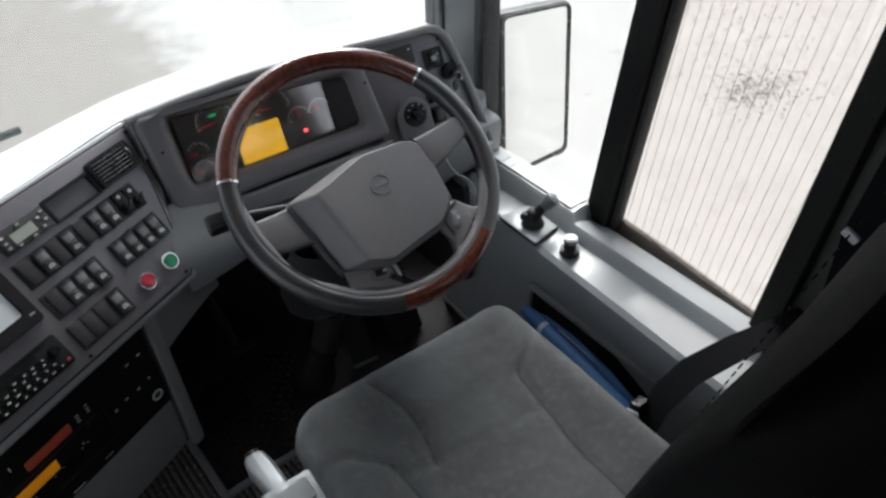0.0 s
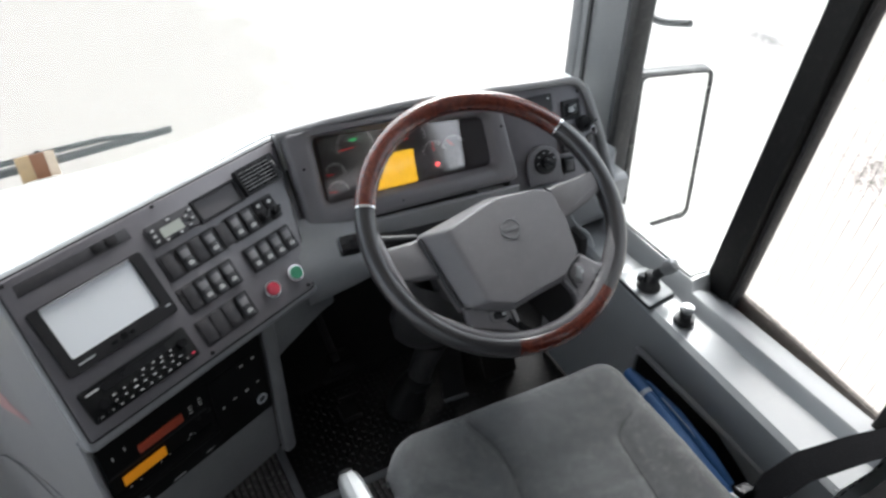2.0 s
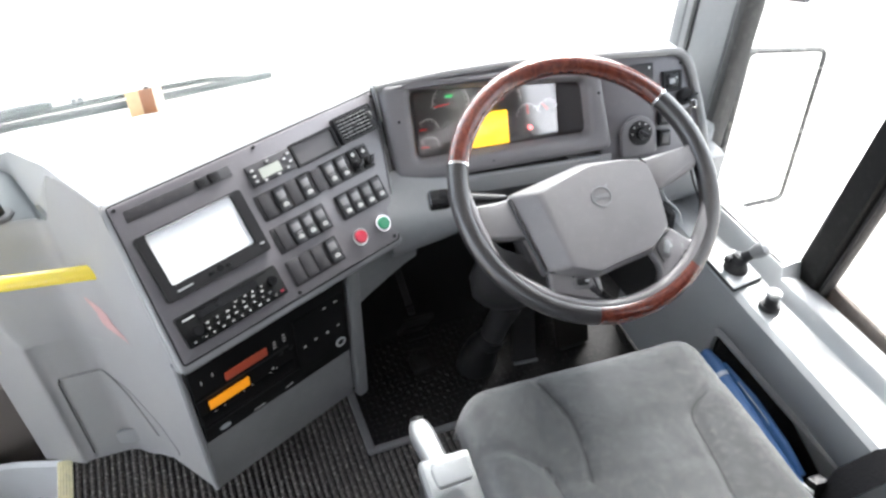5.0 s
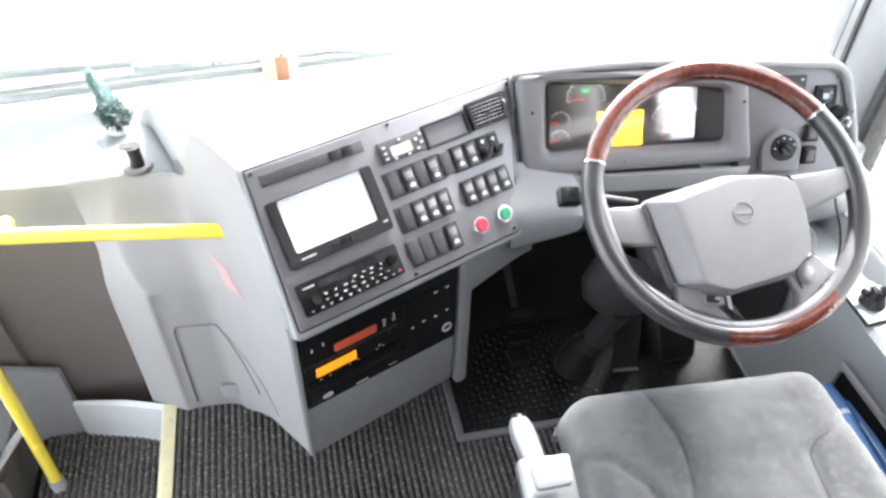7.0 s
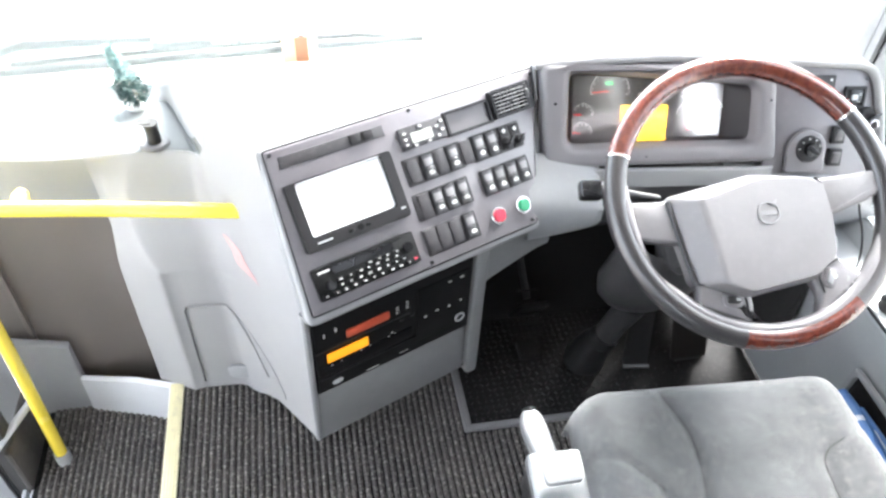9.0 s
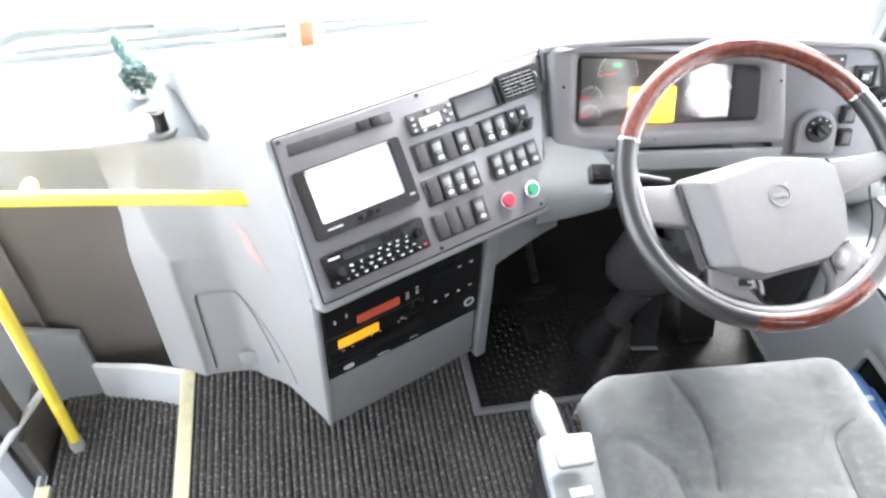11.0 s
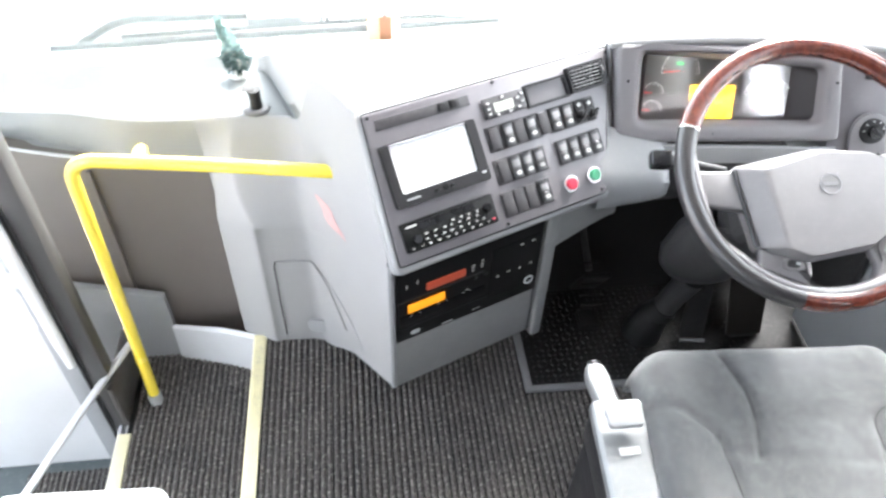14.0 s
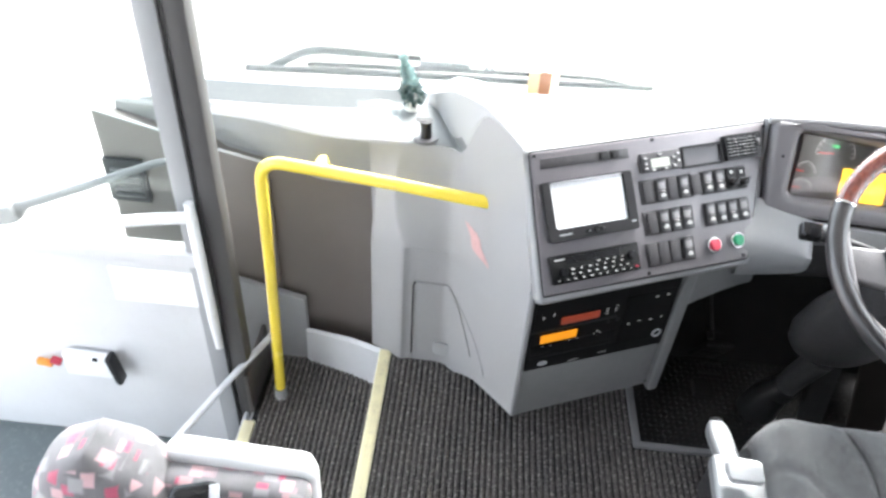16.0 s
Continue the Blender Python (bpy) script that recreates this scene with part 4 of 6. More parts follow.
    copy_thing(rocker, Matrix.Translation(axis_x * (x - 0.267) + axis_y * (y - 0.161)) @ base)
for x, y in ((0.427, 0.162), (0.450, 0.160)):
    knob = thing("rotary_switch", "small black rotary knob beside the rocker switches", "knob", tuple(PAN @ Vector((x, y, 0.006))), "rotary knobs")
    part("plate", box(0.021, 0.042, 0.003, at(PAN, x, y, 0.007), 0.002), BLACK, knob)
    part("cap", cyl(0.0085, 0.0075, 0.013, at(PAN, x, y - 0.008, 0.008), 16, 0.001), BLACK, knob)
    part("wing", box(0.020, 0.004, 0.010, at(PAN, x, y - 0.008, 0.020, 0, 0, 35), 0.0015), GLOSS_BLACK, knob)
    part("mark", box(0.006, 0.006, 0.0006, at(PAN, x, y + 0.012, 0.0087, 0, 0, 45)), WHITE_MARK, knob)
for kind, mat, x, y in (("red", RED_PLASTIC, 0.364, 0.038), ("green", GREEN_PLASTIC, 0.418, 0.039)):
    button = thing("push_button", f"round {kind} door button with a chrome ring", "button", tuple(PAN @ Vector((x, y, 0.004))), "door buttons")
    part("ring", cyl(0.0162, 0.0150, 0.007, at(PAN, x, y, 0.004), 28, 0.0012), CHROME, button, "chrome ring")
    part("cap", cyl(0.0124, 0.0115, 0.008, at(PAN, x, y, 0.0072), 28, 0.0020), mat, button)

# double-height screen
monitor = thing("dash_monitor", "in-dash screen, its blank glass painted as reflected windows", "monitor", tuple(PAN @ Vector((0.11, 0.10, 0.004))))
part("bezel", ring(rounded(0.018, 0.096, 0.206, 0.2075, 0.006), rounded(0.0365, 0.1185, 0.185, 0.203, 0.004), 0.012, PAN @ pose(0, 0, 0.015), 0.002), BLACK, monitor)
# thin silver bar standing in for the gleam along the black bezel
part("top_highlight", tube([pan(0.0375, 0.2040, 0.0152), pan(0.112, 0.2042, 0.0154), pan(0.184, 0.2040, 0.0152)], 0.0009, 6), SILVER, monitor, "silver strip as the highlight on the bezel's top edge")
part("back", slab([(0.022, 0.10), (0.202, 0.10), (0.202, 0.204), (0.022, 0.204)], 0.006, PAN @ pose(0, 0, 0.009)), BLACK, monitor)
part("screen", slab([(0.036, 0.118), (0.186, 0.118), (0.186, 0.2035), (0.036, 0.2035)], 0.002, PAN @ pose(0, 0, 0.0115)), SCREEN_REFLECTION, monitor, "glossy blank screen painted pale as reflected windows")
for x, w in ((0.098, 0.010), (0.128, 0.008)):
    part("key", box(w, 0.005, 0.003, at(PAN, x, 0.1075, 0.0155), 0.001), GLOSS_BLACK, monitor)
part("joystick", cyl(0.0055, 0.005, 0.004, at(PAN, 0.114, 0.1085, 0.015), 16, 0.001), GLOSS_BLACK, monitor)
part("maker_mark", box(0.026, 0.0028, 0.0006, at(PAN, 0.052, 0.1075, 0.0153)), SILVER, monitor, "small silver maker's bar")
part("side_mark", box(0.009, 0.003, 0.0006, at(PAN, 0.195, 0.112, 0.0153)), SILVER, monitor)

# radio
radio = thing("car_radio", "black car radio with rows of small keys", "radio", tuple(PAN @ Vector((0.10, 0.02, 0.004))))
part("face", slab(rounded(0.012, 0.019, 0.196, 0.072, 0.004), 0.010, PAN @ pose(0, 0, 0.013), 0.002), UNIT_BLACK, radio)
part("display", slab([(0.046, 0.054), (0.155, 0.054), (0.155, 0.067), (0.046, 0.067)], 0.002, PAN @ pose(0, 0, 0.0142)), GLOSS_BLACK, radio, "dark glossy display strip")
for x, y in ((0.035, 0.040), (0.178, 0.050)):
    part("knob", cyl(0.0085, 0.0075, 0.010, at(PAN, x, y, 0.013), 20, 0.0015), GLOSS_BLACK, radio)
kr = random.Random(3)
part("slot", box(0.150, 0.004, 0.002, at(PAN, 0.104, 0.0695, 0.0134), 0.001), UNIT_BLACK, radio, "thin dark slot")
for row_y, x0, count in ((0.0255, 0.024, 10), (0.0345, 0.052, 8), (0.0435, 0.055, 7), (0.0505, 0.108, 4)):
    for i in range(count):
        x = x0 + i * 0.0165 + kr.uniform(-0.0012, 0.0012)
        if x > 0.163 and row_y > 0.04:
            continue
        key = part("key", box(0.0115, 0.0056, 0.004, at(PAN, x, row_y, 0.0145), 0.0012), UNIT_BLACK, radio)
        part("key_print", box(kr.uniform(0.003, 0.006), kr.uniform(0.0014, 0.0023), 0.0006, at(PAN, x + kr.uniform(-0.001, 0.001), row_y, 0.0168)), WHITE_MARK, key, "pale key printing")
part("maker_mark", box(0.020, 0.0028, 0.0006, at(PAN, 0.032, 0.0635, 0.0134)), WHITE_MARK, radio)
part("red_key", box(0.006, 0.004, 0.002, at(PAN, 0.186, 0.027, 0.0145), 0.001), RED_PLASTIC, radio)

# heater controller
KEY_GREY = material("dark_key_grey", (0.095, 0.093, 0.097), 0.35)
heater = thing("climate_controller", "black heater controller with a pale display", "climate control", tuple(PAN @ Vector((0.275, 0.20, 0.004))))
part("face", slab(rounded(0.231, 0.197, 0.319, 0.2345, 0.003), 0.006, PAN @ pose(0, 0, 0.011), 0.0015), BAY_GREY, heater)
part("display", slab([(0.252, 0.205), (0.292, 0.205), (0.292, 0.222), (0.252, 0.222)], 0.001, PAN @ pose(0, 0, 0.0118)), material("pale_liquid_crystal", (0.40, 0.42, 0.375), 0.25), heater, "pale green grey display")
for x, y in ((0.240, 0.205), (0.240, 0.214), (0.240, 0.224), (0.302, 0.204), (0.311, 0.212), (0.302, 0.220), (0.312, 0.226), (0.272, 0.229), (0.256, 0.2005), (0.282, 0.2005)):
    key = part("key", box(0.0095, 0.0065, 0.003, at(PAN, x, y, 0.0118), 0.0015), KEY_GREY, heater)
    part("key_print", box(0.0048, 0.0024, 0.0004, at(PAN, x, y, 0.0135)), WHITE_MARK, key)

info = thing("info_display", "small dark recessed information display", "display", tuple(PAN @ Vector((0.367, 0.20, 0.004))))
part("frame", ring(rounded(0.321, 0.194, 0.414, 0.237, 0.003), rounded(0.326, 0.199, 0.409, 0.232, 0.002), 0.010, PAN @ pose(0, 0, 0.012), 0.001), BLACK, info)
# greyer than the frame: the reflection is put into the glass colour
part("glass", slab([(0.325, 0.198), (0.410, 0.198), (0.410, 0.233), (0.325, 0.233)], 0.002, PAN @ pose(0, 0, 0.0065)), material("reflection_grey_glass", (0.105, 0.10, 0.105), 0.25), info, "display glass with its reflection painted in grey")

vent = thing("air_vent", "square black air vent with slats", "air vent", tuple(PAN @ Vector((0.46, 0.20, 0.004))))
part("frame", ring(rounded(0.417, 0.196, 0.502, 0.246, 0.004), rounded(0.4225, 0.2015, 0.4965, 0.2405, 0.003), 0.016, PAN @ pose(0, 0, 0.018), 0.0015), BLACK, vent)
part("backing", slab([(0.420, 0.199), (0.499, 0.199), (0.499, 0.243), (0.420, 0.243)], 0.002, PAN @ pose(0, 0, 0.0055)), GLOSS_BLACK, vent)
for i in range(6):
    part("slat", box(0.064, 0.0019, 0.006, at(PAN, 0.4545, 0.2055 + i * 0.0063, 0.0168, 8), 0.0006), POST, vent)
for x in (0.438, 0.454, 0.470):
    part("fin", box(0.0018, 0.040, 0.006, at(PAN, x, 0.221, 0.0110)), BLACK, vent)
part("side_cheek", box(0.010, 0.040, 0.012, at(PAN, 0.4915, 0.221, 0.0120), 0.001), BLACK, vent)
part("thumb_wheel", cyl(0.0085, 0.0085, 0.005, at(PAN, 0.4890, 0.224, 0.0165, 0, 90), 18, 0.001), SPOKE, vent)
part("tab", box(0.006, 0.006, 0.006, at(PAN, 0.454, 0.219, 0.0195), 0.001), BLACK, vent)

# ---- recorder unit on the upright face ----
REC = TAC @ pose(-0.002, 0.0195, 0)
recorder = thing("tachograph", "black recorder unit with red and amber labels", "tachograph", tuple(REC @ Vector((0.17, 0.30, 0.0))))
part("face", slab([(0.011, 0.306), (0.334, 0.301), (0.334, 0.522), (0.012, 0.522)], 0.012, REC @ pose(0, 0, 0.004), 0.002), UNIT_BLACK, recorder)
part("slot_upper", box(0.19, 0.006, 0.003, at(REC, 0.105, 0.422, 0.0045), 0.001), BLACK, recorder)
part("slot_lower", box(0.20, 0.004, 0.004, at(REC, 0.115, 0.345, 0.0045), 0.001), BLACK, recorder)
part("drawer", slab(rounded(0.014, 0.352, 0.205, 0.380, 0.003), 0.004, REC @ pose(0, 0, 0.0065), 0.001), UNIT_BLACK, recorder)
part("right_unit", slab(rounded(0.215, 0.330, 0.328, 0.470, 0.003), 0.004, REC @ pose(0, 0, 0.0065), 0.001), UNIT_BLACK, recorder)
part("red_label", slab(rounded(0.071, 0.4325, 0.156, 0.4525, 0.004), 0.003, REC @ pose(0, 0, 0.0085), 0.001), material("red_label_plastic", (0.50, 0.085, 0.045), 0.35), recorder, "rust red label window")
part("amber_label", slab(rounded(0.032, 0.388, 0.112, 0.410, 0.002), 0.003, REC @ pose(0, 0, 0.0085), 0.001), glowing("amber_backlit_label", (1.0, 0.33, 0.01), 0.05, (0.72, 0.30, 0.02)), recorder, "amber lit label window")
part("ring_socket", ring([(0.311 + 0.0115 * math.cos(2 * math.pi * i / 24), 0.344 + 0.0115 * math.sin(2 * math.pi * i / 24)) for i in range(24)], [(0.311 + 0.008 * math.cos(2 * math.pi * i / 24), 0.344 + 0.008 * math.sin(2 * math.pi * i / 24)) for i in range(24)], 0.006, REC @ pose(0, 0, 0.009)), SILVER, recorder, "silver socket ring")
for x, y, w, h in ((0.172, 0.452, 0.008, 0.003), (0.172, 0.445, 0.007, 0.003), (0.172, 0.438, 0.008, 0.003), (0.192, 0.456, 0.007, 0.003), (0.192, 0.448, 0.008, 0.003), (0.192, 0.441, 0.007, 0.003), (0.232, 0.392, 0.007, 0.006), (0.257, 0.395, 0.009, 0.004), (0.284, 0.392, 0.007, 0.006), (0.310, 0.394, 0.007, 0.004), (0.283, 0.458, 0.009, 0.004), (0.309, 0.458, 0.009, 0.004), (0.160, 0.391, 0.005, 0.005), (0.167, 0.386, 0.004, 0.003), (0.154, 0.384, 0.004, 0.003), (0.119, 0.316, 0.030, 0.003), (0.186, 0.320, 0.022, 0.0025), (0.040, 0.378, 0.006, 0.002), (0.058, 0.378, 0.004, 0.002), (0.098, 0.381, 0.003, 0.002), (0.115, 0.383, 0.004, 0.002), (0.030, 0.462, 0.003, 0.012), (0.052, 0.466, 0.003, 0.012)):
    part("print", box(w * 0.82, h * 0.8, 0.0006, at(REC, x, y, 0.0072)), WHITE_MARK, recorder)
part("badge", slab([(0.049 + 0.011 * math.cos(2 * math.pi * i / 20), 0.322 + 0.006 * math.sin(2 * math.pi * i / 20)) for i in range(20)], 0.002, REC @ pose(0, 0, 0.0055)), SILVER, recorder, "oval silver badge")
for x in (0.182, 0.204):
    part("button", cyl(0.004, 0.0035, 0.004, at(REC, x, 0.412, 0.004), 12), BLACK, recorder)

# ---- instrument cluster and the dash round the wheel ----
cluster = thing("instrument_cluster", "dark grey instrument cluster with lit amber display", "instrument cluster", clu(0.23, 0.0))

outer = resampled([(0.0095, -0.001), (0.4535, 0.008), (0.430, 0.188), (-0.005, 0.187)], 0.018)
inner = resampled([(0.050, 0.037), (0.409, 0.041), (0.402, 0.152), (0.047, 0.176)], 0.022)
deep = resampled([(0.066, 0.036), (0.358, 0.038), (0.350, 0.150), (0.060, 0.165)], 0.010)
bm = bmesh.new()
loops = [[bm.verts.new((x, y, z)) for x, y in line] for line, z in ((outer, -0.03), (outer, 0.004), (inset(outer, 0.002), 0.0095), (inset(outer, 0.006), 0.0130), (inset(outer, 0.011), 0.0140), (inset(inner, -0.015), 0.0140), (inset(inner, -0.008), 0.0125), (inset(inner, -0.003), 0.008), (inner, 0.001), (inset(inner, 0.005), -0.010))]
for a, b in zip(loops, loops[1:]):
    for i in range(len(a)):
        bm.faces.new((a[i], a[(i + 1) % len(a)], b[(i + 1) % len(a)], b[i]))
bmesh.ops.recalc_face_normals(bm, faces=bm.faces[:])
bmesh.ops.transform(bm, matrix=CLU, verts=bm.verts[:])
part("surround", bm, CLUSTER, cluster)
bm = bmesh.new()
loops = [[bm.verts.new((x, y, z)) for x, y in line] for line, z in ((inset(inner, 0.0045), -0.009), (inset(inner, 0.007), -0.014), (deep, -0.048))]
for a, b in zip(loops, loops[1:]):
    for i in range(len(a)):
        bm.faces.new((a[i], a[(i + 1) % len(a)], b[(i + 1) % len(a)], b[i]))
bmesh.ops.recalc_face_normals(bm, faces=bm.faces[:])
bmesh.ops.transform(bm, matrix=CLU, verts=bm.verts[:])
part("recess", bm, material("dark_recess_plastic", (0.026, 0.022, 0.023), 0.5, spec=0.3, grain=0.2), cluster, "dark inner wall of the cluster")
part("dial_plate", slab(deep, 0.004, CLU @ pose(0, 0, -0.046)), material("dark_dial_plate", (0.035, 0.03, 0.033), 0.4, var=0.1), cluster)
part("amber_display", slab(rounded(0.164, 0.040, 0.254, 0.107, 0.002), 0.002, CLU @ pose(0, 0, -0.043)), LCD_YELLOW, cluster, "lit amber display")
def cover_depth(x):
    """The clear cover is bowed, and turned a little outwards."""
    f = (x - 0.05) / 0.36
    return -0.006 - 0.36 * (math.tan(radians(3)) * f + math.tan(radians(6.5)) * f * f / 2)


cover_rows = []
for i in range(13):
    x = 0.060 + 0.296 * i / 12
    cover_rows.append([clu(x, 0.037 + (0.129 - 0.014 * i / 12) * k / 4, cover_depth(x)) for k in range(5)])
cover = part("cover_glass", thick(grid(cover_rows), 0.0015), clear_glass("cluster_cover", (0.93, 0.9, 0.9), 0.12, 1.2, least=0.24), cluster, "clear instrument cover")
cover.visible_shadow = False
DIAL_MARK, NEEDLE = glowing("dial_marks", (0.8, 0.8, 0.78), 0.03, (0.5, 0.5, 0.5)), glowing("red_needle", (1.0, 0.06, 0.05), 0.10, (0.5, 0.02, 0.02))


def resampled_path(points):
    """A smooth line over the face of the instruments."""
    return smooth_rows([[clu(x, y, 0.001) for x, y in points]], 4)[0]


def gauge(cx, cy, r, a0, a1, needle, ticks=9):
    """A dial: its scale arc, ticks and red needle."""
    arc = [clu(cx + r * math.cos(radians(a0 + (a1 - a0) * i / 20)), cy + r * math.sin(radians(a0 + (a1 - a0) * i / 20)), -0.0415) for i in range(21)]
    dial = part("dial", tube(arc, 0.0009, 5), DIAL_MARK, cluster)
    marks = []
    for i in range(ticks):
        a = a0 + (a1 - a0) * i / (ticks - 1)
        marks.append(box(0.006 if r > 0.025 else 0.004, 0.0012, 0.0008, at(CLU, cx + (r - 0.004) * math.cos(radians(a)), cy + (r - 0.004) * math.sin(radians(a)), -0.0415, 0, 0, a)))
    part("ticks", joined(*marks), DIAL_MARK, dial)
    part("needle", box(r * 1.05, 0.0022, 0.0012, at(CLU, cx + r * 0.4 * math.cos(radians(needle)), cy + r * 0.4 * math.sin(radians(needle)), -0.039, 0, 0, needle)), NEEDLE, dial, "red needle")
    part("boss", cyl(0.004, 0.0035, 0.004, at(CLU, cx, cy, -0.042), 14), BLACK, dial)


gauge(0.139, 0.134, 0.037, -10, 190, 185, 13)
gauge(0.250, 0.128, 0.034, -10, 190, 178, 13)
gauge(0.090, 0.090, 0.020, 0, 150, 178, 6)
gauge(0.090, 0.055, 0.020, 0, 150, 175, 6)
gauge(0.296, 0.090, 0.024, 20, 180, 92, 7)
gauge(0.340, 0.095, 0.022, 20, 180, 130, 7)
part("green_lamp", box(0.014, 0.005, 0.001, at(CLU, 0.137, 0.148, -0.041)), glowing("green_lamp", (0.05, 1.0, 0.25), 0.18), cluster, "lit green lamp")
part("red_lamp", cyl(0.0045, 0.0045, 0.002, at(CLU, 0.300, 0.066, -0.042), 14), glowing("red_lamp", (1.0, 0.10, 0.10), 1.0), cluster, "lit red lamp")
for x, y in ((0.0235, 0.118), (0.4260, 0.122)):
    part("screw", cyl(0.003, 0.0026, 0.002, at(CLU, x, y, 0.0132), 10), GLOSS_BLACK, cluster)
part("trip_knob", cyl(0.004, 0.0035, 0.008, at(CLU, 0.200, 0.020, 0.006), 12, 0.001), BLACK, cluster)

instrument_panel = thing("gauge_dash", "charcoal instrument panel with a pale rounded rim", "dash panel", clu(0.55, -0.06))
part("plate", slab(resampled([(0.440, -0.064), (0.676, -0.064), (0.648, 0.140), (0.618, 0.176), (0.425, 0.195), (0.430, 0.10)], 0.008), 0.05, CLU @ pose(0, 0, -0.004), 0.004), PANEL, instrument_panel)
part("top_strip", slab([(-0.010, 0.180), (0.440, 0.180), (0.440, 0.194), (0.20, 0.196), (-0.010, 0.184)], 0.05, CLU @ pose(0, 0, -0.005)), PANEL, instrument_panel)
part("rim", tube(resampled_path([(-0.014, 0.184), (0.05, 0.190), (0.114, 0.1945), (0.249, 0.199), (0.39, 0.195), (0.537, 0.1865), (0.597, 0.183), (0.621, 0.172), (0.635, 0.150), (0.645, 0.115), (0.661, 0.045), (0.680, -0.08)]), 0.0085, 10), LIGHT_TRIM, instrument_panel, "pale rounded rim")
part("lamp_dot", cyl(0.0022, 0.0022, 0.001, at(CLU, 0.543, 0.157, 0.0022), 10), WHITE_MARK, instrument_panel)
part("hazard_bay", slab(rounded(0.486, 0.128, 0.552, 0.166, 0.003), 0.004, CLU @ pose(0, 0, 0.002), 0.001), BLACK, instrument_panel, "dark square bay")
part("screw", cyl(0.003, 0.0026, 0.002, at(CLU, 0.616, 0.158, -0.004), 10), GLOSS_BLACK, instrument_panel)
square = thing("square_switch", "square black switch with a grey symbol", "switch", clu(0.597, 0.13))
part("frame", ring(rounded(0.574, 0.104, 0.616, 0.145, 0.003), rounded(0.579, 0.109, 0.611, 0.140, 0.002), 0.007, CLU @ pose(0, 0, 0.003), 0.001), BLACK, square)
part("key", box(0.031, 0.029, 0.005, at(CLU, 0.595, 0.1245, -0.001), 0.003), GLOSS_BLACK, square)
part("symbol", joined(box(0.012, 0.010, 0.0006, at(CLU, 0.595, 0.1245, 0.0017)), box(0.004, 0.004, 0.0006, at(CLU, 0.605, 0.1305, 0.0017))), SILVER, square)
light_switch = thing("light_switch", "round black headlamp switch on an oval plate", "switch", clu(0.514, 0.03))
part("plate", slab([(0.5135 + 0.039 * math.cos(math.pi * i / 24), 0.026 + 0.039 * math.sin(math.pi * i / 24)) for i in range(25)] + [(0.4745, -0.010), (0.480, -0.016), (0.547, -0.016), (0.5525, -0.010)], 0.012, CLU @ pose(0, 0, 0.009), 0.004, 3), CLUSTER, light_switch)
part("dial", cyl(0.026, 0.024, 0.006, at(CLU, 0.516, 0.030, 0.008), 28, 0.001), BLACK, light_switch)
part("cap", cyl(0.013, 0.012, 0.014, at(CLU, 0.516, 0.030, 0.013), 20, 0.002), GLOSS_BLACK, light_switch)
part("grip", box(0.024, 0.006, 0.010, at(CLU, 0.516, 0.030, 0.028, 0, 0, -35), 0.002), BLACK, light_switch)
for a in (20, 60, 100, 140, 180):
    part("mark", box(0.0035, 0.0025, 0.0006, at(CLU, 0.516 + 0.020 * math.cos(radians(a)), 0.030 + 0.020 * math.sin(radians(a)), 0.0145)), WHITE_MARK, light_switch)
for y in (0.055, 0.012):
    extra = thing("panel_switch", "black switch beside the headlamp switch", "switch", clu(0.572, y), "panel switches")
    part("body", box(0.026, 0.034, 0.010, at(CLU, 0.574, y, 0.001), 0.003), BLACK, extra)
    part("rocker", box(0.016, 0.022, 0.006, at(CLU, 0.574, y, 0.006, 12), 0.002), SPOKE, extra)
ignition = thing("ignition_lock", "black ignition lock with a hanging key ring", "ignition lock", clu(0.625, 0.085))
part("collar", cyl(0.018, 0.015, 0.014, at(CLU, 0.622, 0.090, -0.003), 20, 0.002), BLACK, ignition)
part("key_head", box(0.026, 0.020, 0.006, at(CLU, 0.626, 0.090, 0.020, 70, 0, 20), 0.003), GLOSS_BLACK, ignition)
part("key_ring", tube([tuple(CLU @ Vector((0.632 + 0.008 * math.cos(a), 0.076 + 0.008 * math.sin(a), 0.018))) for a in (i * math.pi / 10 for i in range(20))], 0.0011, 6, True), CHROME, ignition, "steel key ring")
part("tag", box(0.016, 0.022, 0.003, at(CLU, 0.622, 0.060, 0.014, 20, 10, 15), 0.002), BLACK, ignition)

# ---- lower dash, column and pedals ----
# near black, tuned to the dark knee space
TOE_BLACK = material("near_black_toe_board", (0.015, 0.0142, 0.0142), 0.8, spec=0.15, var=0.3, grain=0.3)
lower_dash = thing("lower_dash", "grey moulded lower dash round the steering column", "dashboard", (0.6, 1.15, 0.45))
def bolster(points, mat, name):
    sections = []
    for x, y, z, low in points:
        sections.append([(x, y + 0.105, z + 0.048), (x, y + 0.030, z + 0.047), (x, y + 0.010, z + 0.043), (x, y + 0.004, z + 0.032), (x, y + 0.007, (z + low) / 2), (x, y + 0.014, low + 0.012), (x, y + 0.024, low), (x, y + 0.06, low - 0.003), (x, y + 0.30, low + 0.02)])
    part(name, grid(dense(sections, 3, 3)), mat, lower_dash)


rows = []
for x, y, z, low in ((0.236, 1.118, 0.622, 0.507), (0.252, 1.119, 0.621, 0.507), (0.275, 1.121, 0.619, 0.508), (0.31, 1.124, 0.617, 0.510), (0.345, 1.127, 0.614, 0.513), (0.375, 1.132, 0.608, 0.516), (0.388, 1.145, 0.592, 0.516), (0.396, 1.180, 0.560, 0.514)):
